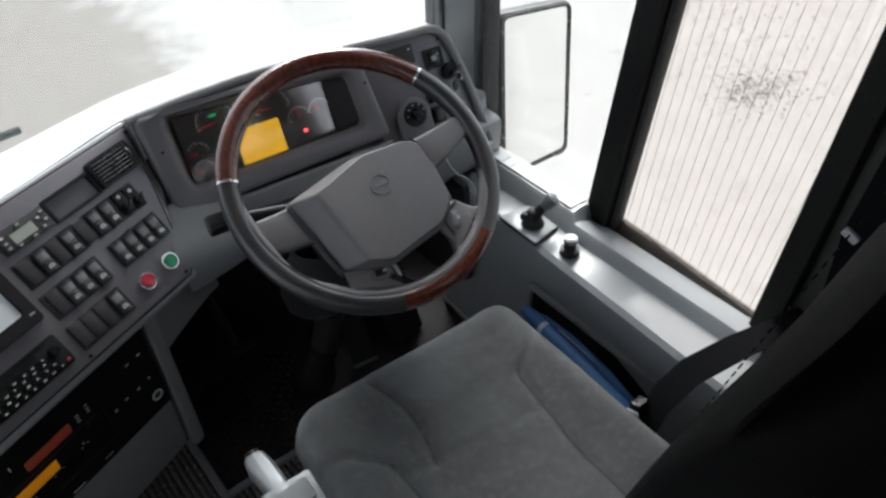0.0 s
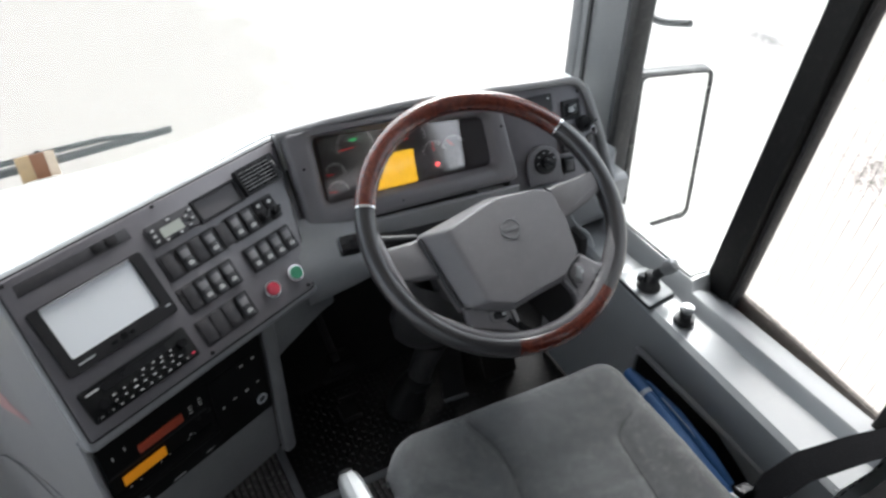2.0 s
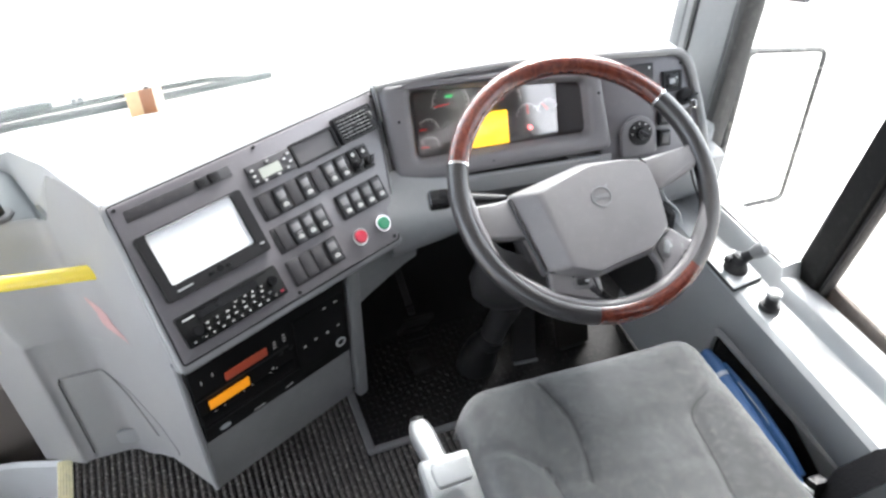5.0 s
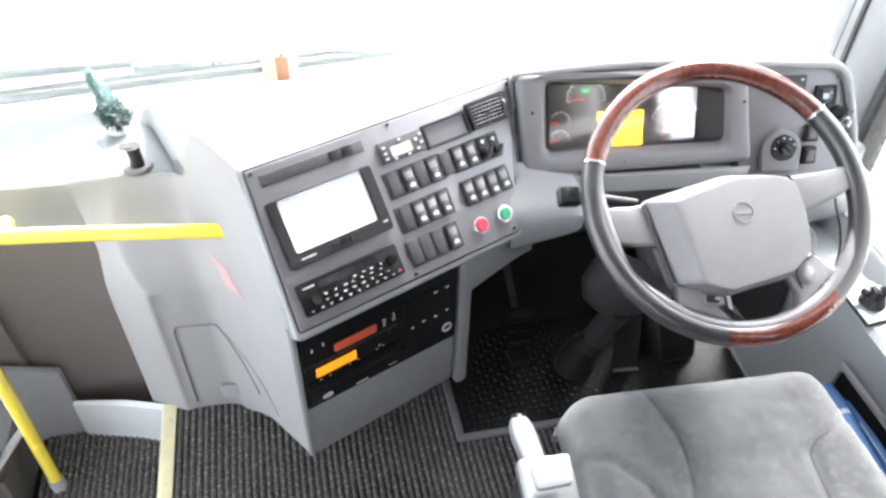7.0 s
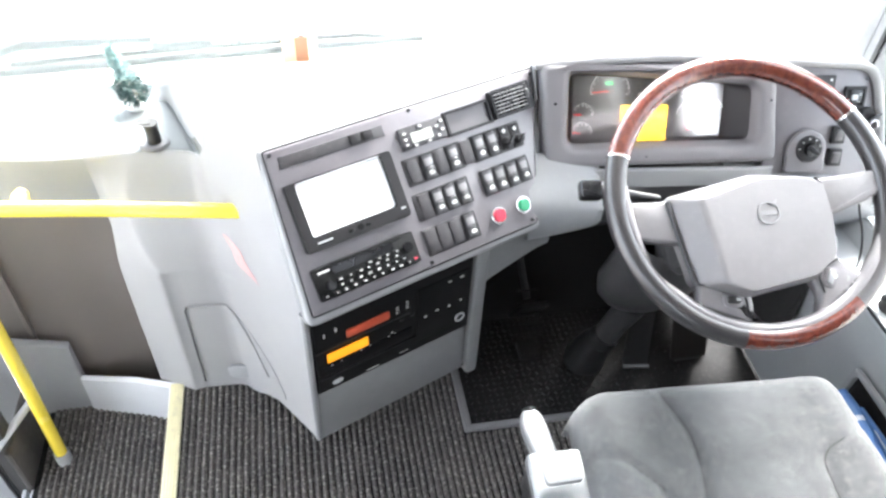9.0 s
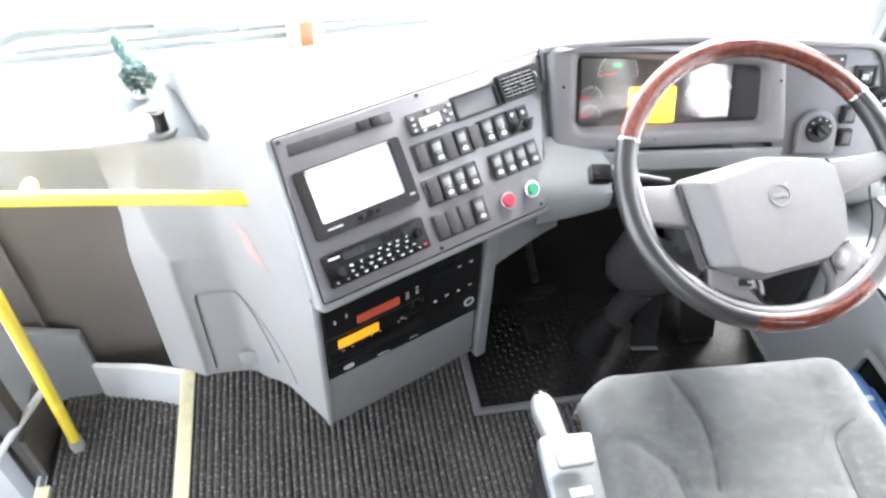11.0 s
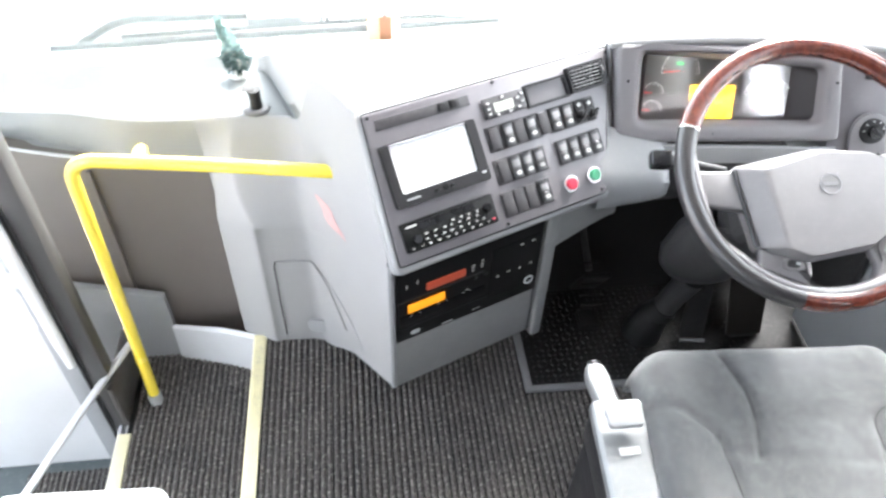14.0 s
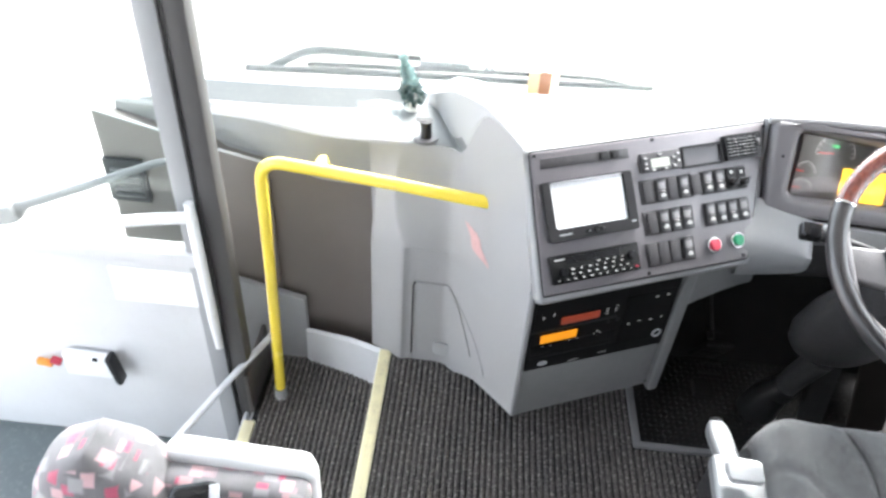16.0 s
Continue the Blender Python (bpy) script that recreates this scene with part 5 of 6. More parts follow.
    rows.append([(x, 1.215, z + 0.022), (x, y + 0.060, z + 0.004), (x, y + 0.036, z - 0.012), (x, y + 0.019, z - 0.026), (x, y + 0.007, z - 0.042), (x, y + 0.002, (z + low) / 2), (x, y + 0.004, low + 0.010), (x, y + 0.010, low + 0.001), (x, y + 0.022, low - 0.002), (x, y + 0.30, low + 0.02)])
part("bolster", grid(smooth_rows(turned(rows), 3)), CONSOLE, lower_dash, "boxy grey bolster beside the column", 40)
# near-black section standing for the shaded hollow under the instruments
bolster([(0.385, 1.16, 0.535, 0.474), (0.50, 1.17, 0.530, 0.47), (0.66, 1.16, 0.530, 0.47)], DARK_TRIM, "dark_knee_cavity")
bolster([(0.65, 1.13, 0.535, 0.470), (0.72, 1.105, 0.545, 0.47), (0.80, 1.10, 0.545, 0.47), (0.975, 1.105, 0.535, 0.47)], CONSOLE, "bolster")
part("shelf", slab([(0.060, -0.050), (0.452, -0.046), (0.452, -0.006), (0.010, -0.006)], 0.012, CLU @ pose(0, 0, 0.014, 24), 0.005), LIGHT_TRIM, lower_dash, "pale shelf under the instruments")
part("side_cheek", slab([(0.86, 0.20), (0.98, 0.20), (0.98, 0.62), (0.86, 0.56)], 0.05, frame_of((0, 1.10, 0), (1, 0, 0), (0, 0.1, 1)), 0.01), GREY_TRIM, lower_dash)
# added panel, not a known part; it darkens the console's inner wall
part("added_dark_panel", slab(resampled([(1.055, 0.215), (1.10, 0.175), (1.54, 0.150), (1.54, 0.485), (1.07, 0.485)], 0.010, 3), 0.016, side_frame(0.850), 0.003), DARK_TRIM, lower_dash, "dark panel added over the console wall")
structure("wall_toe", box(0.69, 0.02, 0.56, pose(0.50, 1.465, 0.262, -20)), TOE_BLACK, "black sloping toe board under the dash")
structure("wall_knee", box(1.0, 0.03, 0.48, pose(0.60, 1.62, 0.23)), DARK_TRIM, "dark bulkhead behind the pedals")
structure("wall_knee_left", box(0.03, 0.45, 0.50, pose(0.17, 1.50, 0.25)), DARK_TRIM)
single("foot_rest", joined(box(0.16, 0.03, 0.012, pose(0.265, 1.385, 0.02, 25), 0.004), box(0.14, 0.012, 0.05, pose(0.265, 1.40, 0.0), 0.003)), POST, "dark metal foot rest on the cab floor", "foot rest")

PEDAL_BROWN = material("brown_black_pedal", (0.020, 0.0165, 0.015), 0.7, spec=0.25, var=0.3)
STEERING_DARK = material("dark_shroud_plastic", (0.036, 0.035, 0.036), 0.36, spec=0.5, grain=0.2, dust=0.03)
column = thing("steering_column", "dark grey steering column with a rubber boot", "steering column", (0.5, 1.15, 0.0))
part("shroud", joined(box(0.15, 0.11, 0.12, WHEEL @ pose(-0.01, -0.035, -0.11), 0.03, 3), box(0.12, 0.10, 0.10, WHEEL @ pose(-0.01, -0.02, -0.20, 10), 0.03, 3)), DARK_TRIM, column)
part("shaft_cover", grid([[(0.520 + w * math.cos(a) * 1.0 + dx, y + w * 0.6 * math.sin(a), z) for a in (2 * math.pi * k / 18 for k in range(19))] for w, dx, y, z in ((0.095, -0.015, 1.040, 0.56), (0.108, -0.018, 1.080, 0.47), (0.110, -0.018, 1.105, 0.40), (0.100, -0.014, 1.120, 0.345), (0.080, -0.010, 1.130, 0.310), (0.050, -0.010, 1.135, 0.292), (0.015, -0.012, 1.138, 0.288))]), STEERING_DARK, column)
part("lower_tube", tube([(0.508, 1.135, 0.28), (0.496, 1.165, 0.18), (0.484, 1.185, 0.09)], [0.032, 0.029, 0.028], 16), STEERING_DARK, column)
part("boot", tube([(0.491, 1.172, 0.135), (0.487, 1.178, 0.115), (0.482, 1.185, 0.10), (0.478, 1.19, 0.085), (0.473, 1.195, 0.06), (0.469, 1.20, 0.03), (0.467, 1.205, -0.004)], [0.030, 0.035, 0.032, 0.038, 0.042, 0.047, 0.050], 18), BLACK, column, "black rubber boot")
part("bracket_plate", slab([(0.553, 0.012), (0.618, 0.006), (0.600, 0.26), (0.545, 0.25)], 0.012, frame_of((0, 1.165, 0.0), (1, 0, 0), (0, 0.12, 1)), 0.003), DARK_TRIM, column, "dark column foot plate")
part("bracket_lip", box(0.066, 0.010, 0.005, pose(0.586, 1.160, 0.008, 0, 4, -4), 0.002), POST, column)
for x, w in ((0.335, 0.07),):
    pedal = thing("pedal", "black rubber floor pedal", "pedal", (x, 1.33, 0.0), "pedals")
    part("pad", box(w, 0.014, 0.15, pose(x, 1.29, 0.11, 32), 0.006), TOE_BLACK, pedal)
    for i in range(5):
        part("tread", box(w - 0.016, 0.005, 0.006, pose(x, 1.2805 + 0.0135 * (i - 2) * 1.25 - 0.002, 0.115 + 0.021 * (i - 2), 32), 0.002), TOE_BLACK, pedal)
    part("arm", tube([(x, 1.31, 0.13), (x, 1.37, 0.16), (x, 1.435, 0.20)], 0.009, 8), DARK_TRIM, pedal)
    part("hinge", box(w * 0.7, 0.05, 0.02, pose(x, 1.25, 0.008), 0.004), TOE_BLACK, pedal)
gas_pedal = thing("accelerator_pedal", "dark brown floor-hinged accelerator pedal", "pedal", (0.72, 1.17, 0.0), "pedals")
part("pad", slab(resampled([(0.680, 0.006), (0.772, 0.006), (0.738, 0.225), (0.640, 0.232)], 0.006, 3), 0.010, frame_of((0, 1.165, 0.0), (1, 0, 0), (0, 0.12, 1)), 0.003), PEDAL_BROWN, gas_pedal)
part("hinge", box(0.070, 0.030, 0.014, pose(0.725, 1.180, 0.006), 0.004), DARK_TRIM, gas_pedal)
for side, pts in (("left", [(-0.11, 0.03, -0.085), (-0.17, 0.042, -0.075), (-0.225, 0.052, -0.066)]), ("right", [(0.12, 0.02, -0.085), (0.17, 0.02, -0.080), (0.212, 0.010, -0.078)])):
    stalk = thing("column_stalk", "black indicator stalk on the steering column", "stalk", tuple(WHEEL @ Vector(pts[0])), "column stalks")
    part("arm", tube([tuple(WHEEL @ Vector(p)) for p in pts], [0.008, 0.010, 0.012], 12), BLACK, stalk)
    e = WHEEL @ Vector(pts[-1])
    part("tip", box(0.036, 0.030, 0.024, Matrix.Translation(e) @ pose(0, 0, 0, 30, 0, -8 if side == "left" else 8), 0.007, 3), GLOSS_BLACK, stalk)
    part("band", box(0.006, 0.026, 0.021, Matrix.Translation(e + Vector((0.026 if side == "left" else -0.026, 0, 0))) @ pose(0, 0, 0, 30), 0.003), WHITE_MARK, stalk, "pale marked band")

# ---- steering wheel ----
SHEATH = material("satin_rim_sheath", (0.150, 0.142, 0.147), 0.25, coat=0.5, grain=0.3, grain_scale=900, dust=0.05)
wheel = thing("steering_wheel", "wood and leather steering wheel with a grey hub", "steering wheel", (0.504, 0.924, 0.755))
R = 0.2117


def rim_arc(a0, a1, r, n=24, lift=0.0):
    return [tuple(WHEEL @ Vector((R * math.cos(radians(a0 + (a1 - a0) * i / n)), R * math.sin(radians(a0 + (a1 - a0) * i / n)), lift))) for i in range(n + 1)]


part("wood_rim", tube(rim_arc(33, 158, 0.0165, 40), 0.0172, 20), WOOD, wheel, "polished red walnut rim")
part("wood_rim", tube(rim_arc(-106, -55, 0.0165, 24), 0.0172, 20), WOOD, wheel, "polished red walnut rim")
part("leather_rim", tube(rim_arc(158, 254, 0.0168, 36), 0.0170, 20), LEATHER, wheel, "black leather rim")
part("leather_rim", tube(rim_arc(-55, 33, 0.0168, 36), 0.0170, 20), LEATHER, wheel, "black leather rim")
part("rim_sheath", tube([tuple(WHEEL @ Vector(((R - 0.0108) * math.cos(radians(a)), (R - 0.0108) * math.sin(radians(a)), 0.0035))) for a in range(-152, -17, 4)], [0.004 + 0.0076 * min(1.0, i / 4, (33 - i) / 4) for i in range(34)], 16), SHEATH, wheel, "satin grey inner sheath of the rim")
part("rim_sheath", tube([tuple(WHEEL @ Vector(((R - 0.0108) * math.cos(radians(a)), (R - 0.0108) * math.sin(radians(a)), 0.0035))) for a in range(164, 209, 4)], [0.004 + 0.0076 * min(1.0, i / 4, (11 - i) / 4) for i in range(12)], 16), SHEATH, wheel, "satin grey inner sheath of the rim")
for a in (33, 158):
    part("joint_ring", tube(rim_arc(a - 0.5, a + 0.5, 0.02, 2), 0.0182, 20), CHROME, wheel, "thin chrome joint ring")
hub_rim = [(-0.1395, 0.011), (-0.002, 0.034), (0.073, 0.024), (0.101, 0.010), (0.104, -0.048), (0.097, -0.108), (0.058, -0.137), (-0.002, -0.144), (-0.049, -0.151), (-0.117, -0.123)]
hub_face = [(-0.097, -0.004), (-0.002, 0.019), (0.070, 0.013), (0.092, 0.001), (0.096, -0.048), (0.089, -0.104), (0.053, -0.131), (-0.002, -0.138), (-0.046, -0.144), (-0.080, -0.128)]
rim_loop, face_loop = resampled(hub_rim, 0.008, 4), resampled(hub_face, 0.007, 4)
blend = lambda f: [(a * (1 - f) + c * f, b * (1 - f) + d * f) for (a, b), (c, d) in zip(face_loop, rim_loop)]
part("hub_pad", loft([(inset(face_loop, 0.004), 0.0345), (blend(0.0), 0.034), (blend(0.12), 0.0325), (blend(0.90), 0.0070), (blend(1.0), 0.002), (inset(rim_loop, 0.004), -0.030)], WHEEL), HUB, wheel, "grey airbag pad with slanting sides", 14)
part("gap_line", tube([tuple(WHEEL @ Vector(p)) for p in ((-0.138, 0.004, 0.0075), (-0.132, -0.040, 0.0075), (-0.123, -0.098, 0.0075), (-0.119, -0.120, 0.0075))], 0.0036, 6), BLACK, wheel, "dark gap beside the hub pad")
part("gap_line", tube([tuple(WHEEL @ Vector(p)) for p in ((0.094, 0.017, 0.0150), (0.103, 0.008, 0.0125), (0.1055, -0.048, 0.0125), (0.0985, -0.106, 0.0125))], 0.0018, 6), BLACK, wheel, "dark gap beside the hub pad")
round_line = lambda r: [(-0.001 + r * math.cos(2 * math.pi * i / 28), -0.0335 + r * math.sin(2 * math.pi * i / 28)) for i in range(28)]
part("badge", ring(round_line(0.0170), round_line(0.0145), 0.003, WHEEL @ pose(0, 0, 0.0358)), material("worn_badge_grey", (0.21, 0.21, 0.215), 0.35), wheel, "round moulded badge")
part("badge_bar", joined(box(0.024, 0.006, 0.0012, at(WHEEL, -0.001, -0.0335, 0.0349)), box(0.009, 0.003, 0.0012, at(WHEEL, 0.011, -0.0195, 0.0349, 0, 0, 45))), material("worn_badge_bar", (0.21, 0.21, 0.215), 0.35), wheel)
for pts, mat, high in (([(-0.207, 0.010), (-0.150, 0.006), (-0.122, 0.008), (-0.113, -0.063), (-0.184, -0.050), (-0.206, -0.036)], HUB, 0.007), ([(0.098, 0.017), (0.171, 0.020), (0.207, 0.024), (0.206, -0.012), (0.170, -0.027), (0.100, -0.046)], HUB, 0.007),
                       ([(-0.110, -0.094), (-0.040, -0.136), (-0.036, -0.150), (-0.0395, -0.186), (-0.010, -0.206), (-0.085, -0.190), (-0.152, -0.140), (-0.120, -0.153)], SHEATH, 0.008),
                       ([(0.058, -0.130), (0.104, -0.100), (0.133, -0.133), (0.168, -0.116), (0.150, -0.150), (0.100, -0.186), (0.036, -0.204), (0.058, -0.186), (0.0685, -0.160)], SHEATH, 0.008)):
    part("spoke", slab(resampled(pts, 0.009, 4), 0.024, WHEEL @ pose(0, 0, high), 0.006, 3), mat, wheel)
for pts, key_at, turn, size, tone in (([(-0.117, -0.1225), (-0.078, -0.1310), (-0.060, -0.1375), (-0.0485, -0.150), (-0.0475, -0.166)], (-0.0670, -0.1505), -10, (0.020, 0.011), BLACK), ([(0.1065, -0.1075), (0.083, -0.119), (0.0705, -0.1315), (0.0735, -0.156)], (0.0875, -0.1340), 62, (0.022, 0.011), LEVER_GREY)):
    line = smooth_rows([[(x, y, 0.0092) for x, y in pts]], 5)[0]
    pod = part("thumb_pad", slab(rounded(-0.017, -0.011, 0.017, 0.011, 0.009), 0.006, at(WHEEL, key_at[0], key_at[1], 0.0100, 0, 0, turn), 0.003), SHEATH, wheel)
    part("key", slab(rounded(-size[0] / 2, -size[1] / 2, size[0] / 2, size[1] / 2, 0.004), 0.004, at(WHEEL, key_at[0], key_at[1], 0.0118, 0, 0, turn), 0.0015), tone, pod)
    part("key_mark", box(0.006, 0.004, 0.001, at(WHEEL, key_at[0] + 0.006, key_at[1], 0.0119, 0, 0, turn)), SILVER, pod)
    part("gap", tube([tuple(WHEEL @ Vector(p)) for p in line], 0.0014, 5), BLACK, pod)
part("boss", cyl(0.07, 0.05, 0.06, WHEEL @ pose(-0.0, -0.05, -0.085), 24), CLUSTER, wheel)

# ---- driver's seat ----
driver_seat = thing("driver_chair", "charcoal cloth driver seat with a dark backrest", "driver seat", (0.46, 0.5, 0.0))


def seam_dip(x, y, line, wide=0.007, deep=0.006):
    best = 1.0
    for (x0, y0), (x1, y1) in zip(line, line[1:]):
        dx, dy = x1 - x0, y1 - y0
        t = max(0, min(1, ((x - x0) * dx + (y - y0) * dy) / (dx * dx + dy * dy)))
        best = min(best, math.hypot(x - x0 - t * dx, y - y0 - t * dy))
    return -deep * math.exp(-(best / wide) ** 2)


SEAMS = ([(0.386, 0.84), (0.388, 0.80), (0.393, 0.768), (0.403, 0.719), (0.397, 0.662), (0.380, 0.60)], [(0.215, 0.714), (0.278, 0.687), (0.318, 0.649), (0.325, 0.616), (0.324, 0.40)], [(0.700, 0.700), (0.640, 0.672), (0.596, 0.649), (0.582, 0.572), (0.565, 0.476), (0.56, 0.38)], [(0.325, 0.616), (0.45, 0.590), (0.582, 0.572)])


def cushion_point(u, v):
    """u across, v from the back to the front edge."""
    x0, x1 = 0.222 - 0.010 * math.sin(v * 3.1) + 0.022 * v ** 4, 0.704 - 0.02 * (1 - v)
    x = x0 + (x1 - x0) * u
    y = 0.33 + (0.850 - 0.036 * u - 0.012 * (2 * u - 1) ** 4 - 0.018 * max(0, 1 - 2 * u) ** 4 - 0.33) * v
    edge = min(u, 1 - u) * 0.48
    fr = (1 - v) * 0.47
    round_side = 0.045 * math.exp(-edge / 0.014)
    round_front = 0.05 * math.exp(-fr / 0.016)
    bolster = 0.022 * (math.exp(-((u - 0.07) / 0.10) ** 2) + math.exp(-((u - 0.93) / 0.10) ** 2)) * (1 - 0.4 * v)
    z = 0.452 + bolster - round_side - round_front - 0.010 * math.sin(math.pi * u) * (1 - v)
    z += 0.004 * noise.noise((x * 9, y * 9, 1.7)) + 0.0015 * noise.noise((x * 40, y * 40, 0.2))
    if 0.02 < u < 0.98 and v < 0.98:
        z += sum(seam_dip(x, y, s) for s in SEAMS[:3]) + seam_dip(x, y, SEAMS[3], 0.006, 0.002)
    return x, y, z


cr = [[cushion_point(u / 60, v / 60) for u in range(61)] for v in range(61)]
cr.append([(x, y + 0.004, z - 0.02) for x, y, z in cr[-1]])
cr.append([(x + (0.46 - x) * 0.04, y - 0.012, 0.36) for x, y, z in cr[-2]])
cr = [[(r[0][0] + 0.012, r[0][1], 0.352), (r[0][0] - 0.002, r[0][1], r[0][2] - 0.025)] + list(r) + [(r[-1][0] + 0.002, r[-1][1], r[-1][2] - 0.025), (r[-1][0] - 0.012, r[-1][1], 0.352)] for r in cr]
part("cushion", grid(cr), FELT, driver_seat, "", 60)
for s in SEAMS[:3]:
    pts = [(x, y) for x, y in s if 0.235 < x < 0.695 and y < 0.812]
    def top_at(x, y):
        u = (x - 0.215) / 0.483
        v = (y - 0.33) / (0.846 - 0.036 * u - 0.33)
        return cushion_point(max(0.03, min(0.97, u)), max(0, min(0.97, v)))[2]
    part("seam", tube([(x, y, top_at(x, y) + 0.0006) for x, y, _ in smooth_rows([[(x, y, 0) for x, y in pts]], 6)[0]], 0.0010, 5), DARK_TRIM, driver_seat)
part("cushion_base", box(0.42, 0.42, 0.05, pose(0.46, 0.56, 0.335), 0.02), BLACK, driver_seat)
part("suspension", box(0.30, 0.34, 0.20, pose(0.46, 0.54, 0.215), 0.02), RUBBER, driver_seat, "black rubber suspension bellows")
for i in range(4):
    part("bellows_fold", box(0.33, 0.37, 0.022, pose(0.46, 0.54, 0.135 + i * 0.05), 0.010), RUBBER, driver_seat)
part("floor_plate", box(0.40, 0.48, 0.12, pose(0.46, 0.54, 0.055), 0.01), BLACK, driver_seat)
BACK = pose(0.475, 0.285, 0.46, 0, 0, 4) @ pose(0, 0, 0, 12)
brows = []
for k in range(25):
    h = k / 24
    half = 0.235 - 0.03 * h ** 2 - 0.035 * max(0, (h - 0.85) / 0.15) ** 2
    row = []
    for i in range(33):
        a = 2 * math.pi * i / 32
        cx, cy = math.cos(a), math.sin(a)
        px = half * math.copysign(abs(cx) ** 0.55, cx)
        py = 0.062 * math.copysign(abs(cy) ** 0.6, cy) * (1 - 0.5 * max(0, (h - 0.9) / 0.1) ** 2)
        if cy > 0:
            py += 0.030 * (abs(px) / half) ** 3
        row.append(tuple(BACK @ Vector((px, py, 0.64 * h - 0.10 * h * (abs(px) / 0.235) ** 2))))
    brows.append(row)
bm = grid(brows)
bmesh.ops.contextual_create(bm, geom=[e for e in bm.edges if e.is_boundary and e.verts[0].co.z > 0.85])
part("backrest", bm, FELT_SILHOUETTE, driver_seat, "cloth backrest coloured near black as a silhouette", 60)
stitches = []
for i in range(26):
    h = 0.08 + 0.52 * i / 25
    stitches.append(box(0.004, 0.002, 0.010, BACK @ pose(0.185 - 0.012 * h, 0.082, h)))
part("stitching", joined(*stitches), FELT_SILHOUETTE, driver_seat, "row of dark stitches")
belt = thing("seat_belt", "black webbing seat belt beside the driver seat", "seat belt", (0.80, 0.45, 0.36))
part("strap", thick(grid([[(0.690, 0.430, 0.40), (0.700, 0.470, 0.41)], [(0.720, 0.430, 0.455), (0.735, 0.475, 0.465)], [(0.77, 0.420, 0.492), (0.785, 0.466, 0.500)], [(0.85, 0.395, 0.517), (0.86, 0.440, 0.523)], [(0.94, 0.372, 0.522), (0.945, 0.415, 0.527)], [(1.03, 0.35, 0.530), (1.03, 0.39, 0.535)]]), 0.002), material("black_webbing", (0.007, 0.007, 0.008), 0.9, grain=0.5, spec=0.1), belt)
part("buckle", box(0.03, 0.02, 0.07, pose(0.700, 0.468, 0.415, -15, 12, 0), 0.005), GLOSS_BLACK, belt)
part("buckle_stem", tube([(0.700, 0.47, 0.39), (0.702, 0.455, 0.33), (0.70, 0.44, 0.26)], 0.007, 8), BLACK, belt)
part("upper_strap", thick(grid([[(1.004, 0.325, 0.535), (1.004, 0.370, 0.535)], [(0.996, 0.330, 0.63), (0.996, 0.374, 0.63)], [(0.990, 0.335, 0.72), (0.990, 0.378, 0.72)], [(0.985, 0.318, 0.95), (0.985, 0.360, 0.95)]]), 0.002), bpy.data.materials["black_webbing"], belt)
part("guide_clip", box(0.010, 0.026, 0.014, pose(0.984, 0.364, 0.722, 20, 0, 0), 0.003), PLATE_GREY, belt, "small pale strap clip")
part("release_edge", box(0.004, 0.022, 0.05, pose(0.683, 0.468, 0.415, -15, 12, 0), 0.001), SILVER, belt)

# seat adjuster / parking lever box on the near side
lever = thing("parking_lever", "silver grey parking brake lever beside the seat", "parking brake", (0.18, 0.70, 0.0))
part("box", box(0.086, 0.256, 0.085, pose(0.180, 0.612, 0.357, 3, 0, -3), 0.014, 3), BLACK, lever, "black lower box")
part("cover", box(0.090, 0.26, 0.034, pose(0.180, 0.612, 0.405, 3, 0, -3), 0.013, 3), LEVER_GREY, lever, "silver grey cover")
part("pocket", slab(rounded(0.150, 0.667, 0.208, 0.705, 0.008), 0.012, pose(0, 0, 0.4275, 3), 0.003), GREY_TRIM, lever, "grey recess in the lever box")
part("label", box(0.034, 0.014, 0.001, pose(0.182, 0.642, 0.425, 3), 0.0), WHITE_MARK, lever)
part("stand", box(0.07, 0.20, 0.34, pose(0.176, 0.63, 0.165), 0.015), BLACK, lever)
part("handle", slab(resampled([(0.157, 0.700), (0.193, 0.700), (0.195, 0.80), (0.191, 0.830), (0.174, 0.838), (0.157, 0.830), (0.152, 0.80)], 0.012, 4), 0.030, pose(0, 0, 0.430) @ pose(0, 0.72, 0, -10) @ pose(0, -0.72, 0), 0.009, 3), LEVER_GREY, lever)

# ---- side console under the cab window ----
side_console = thing("side_console", "grey side console under the cab window", "side console", (0.88, 0.75, 0.0))
body = []
for y in (0.40, 0.45, 0.60, 0.80, 0.835, 0.850, 0.95, 1.10, 1.22):
    xl = 0.822 + 0.028 * (y - 0.45) / 0.65
    profile = [(xl + 0.03, 0.0), (xl + 0.012, 0.30), (xl + 0.002, 0.425), (xl + 0.004, 0.440), (xl + 0.014, 0.449)]
    if y > 0.84:  # the high ledge ahead of the sliding pane
        profile += [(0.908, 0.449), (0.917, 0.453), (0.923, 0.462), (0.934, 0.484), (0.940, 0.490), (0.955, 0.493), (0.988, 0.492), (1.014, 0.445), (1.03, 0.425)]
    else:
        profile += [(0.903, 0.449), (0.911, 0.452), (0.915, 0.458), (0.923, 0.473), (0.928, 0.477), (0.945, 0.476), (0.980, 0.459), (1.002, 0.446), (1.005, 0.41)]
    body.append([(x, y, z) for x, z in profile])
part("body", grid(body), SIDE_GREY, side_console, "", 28)
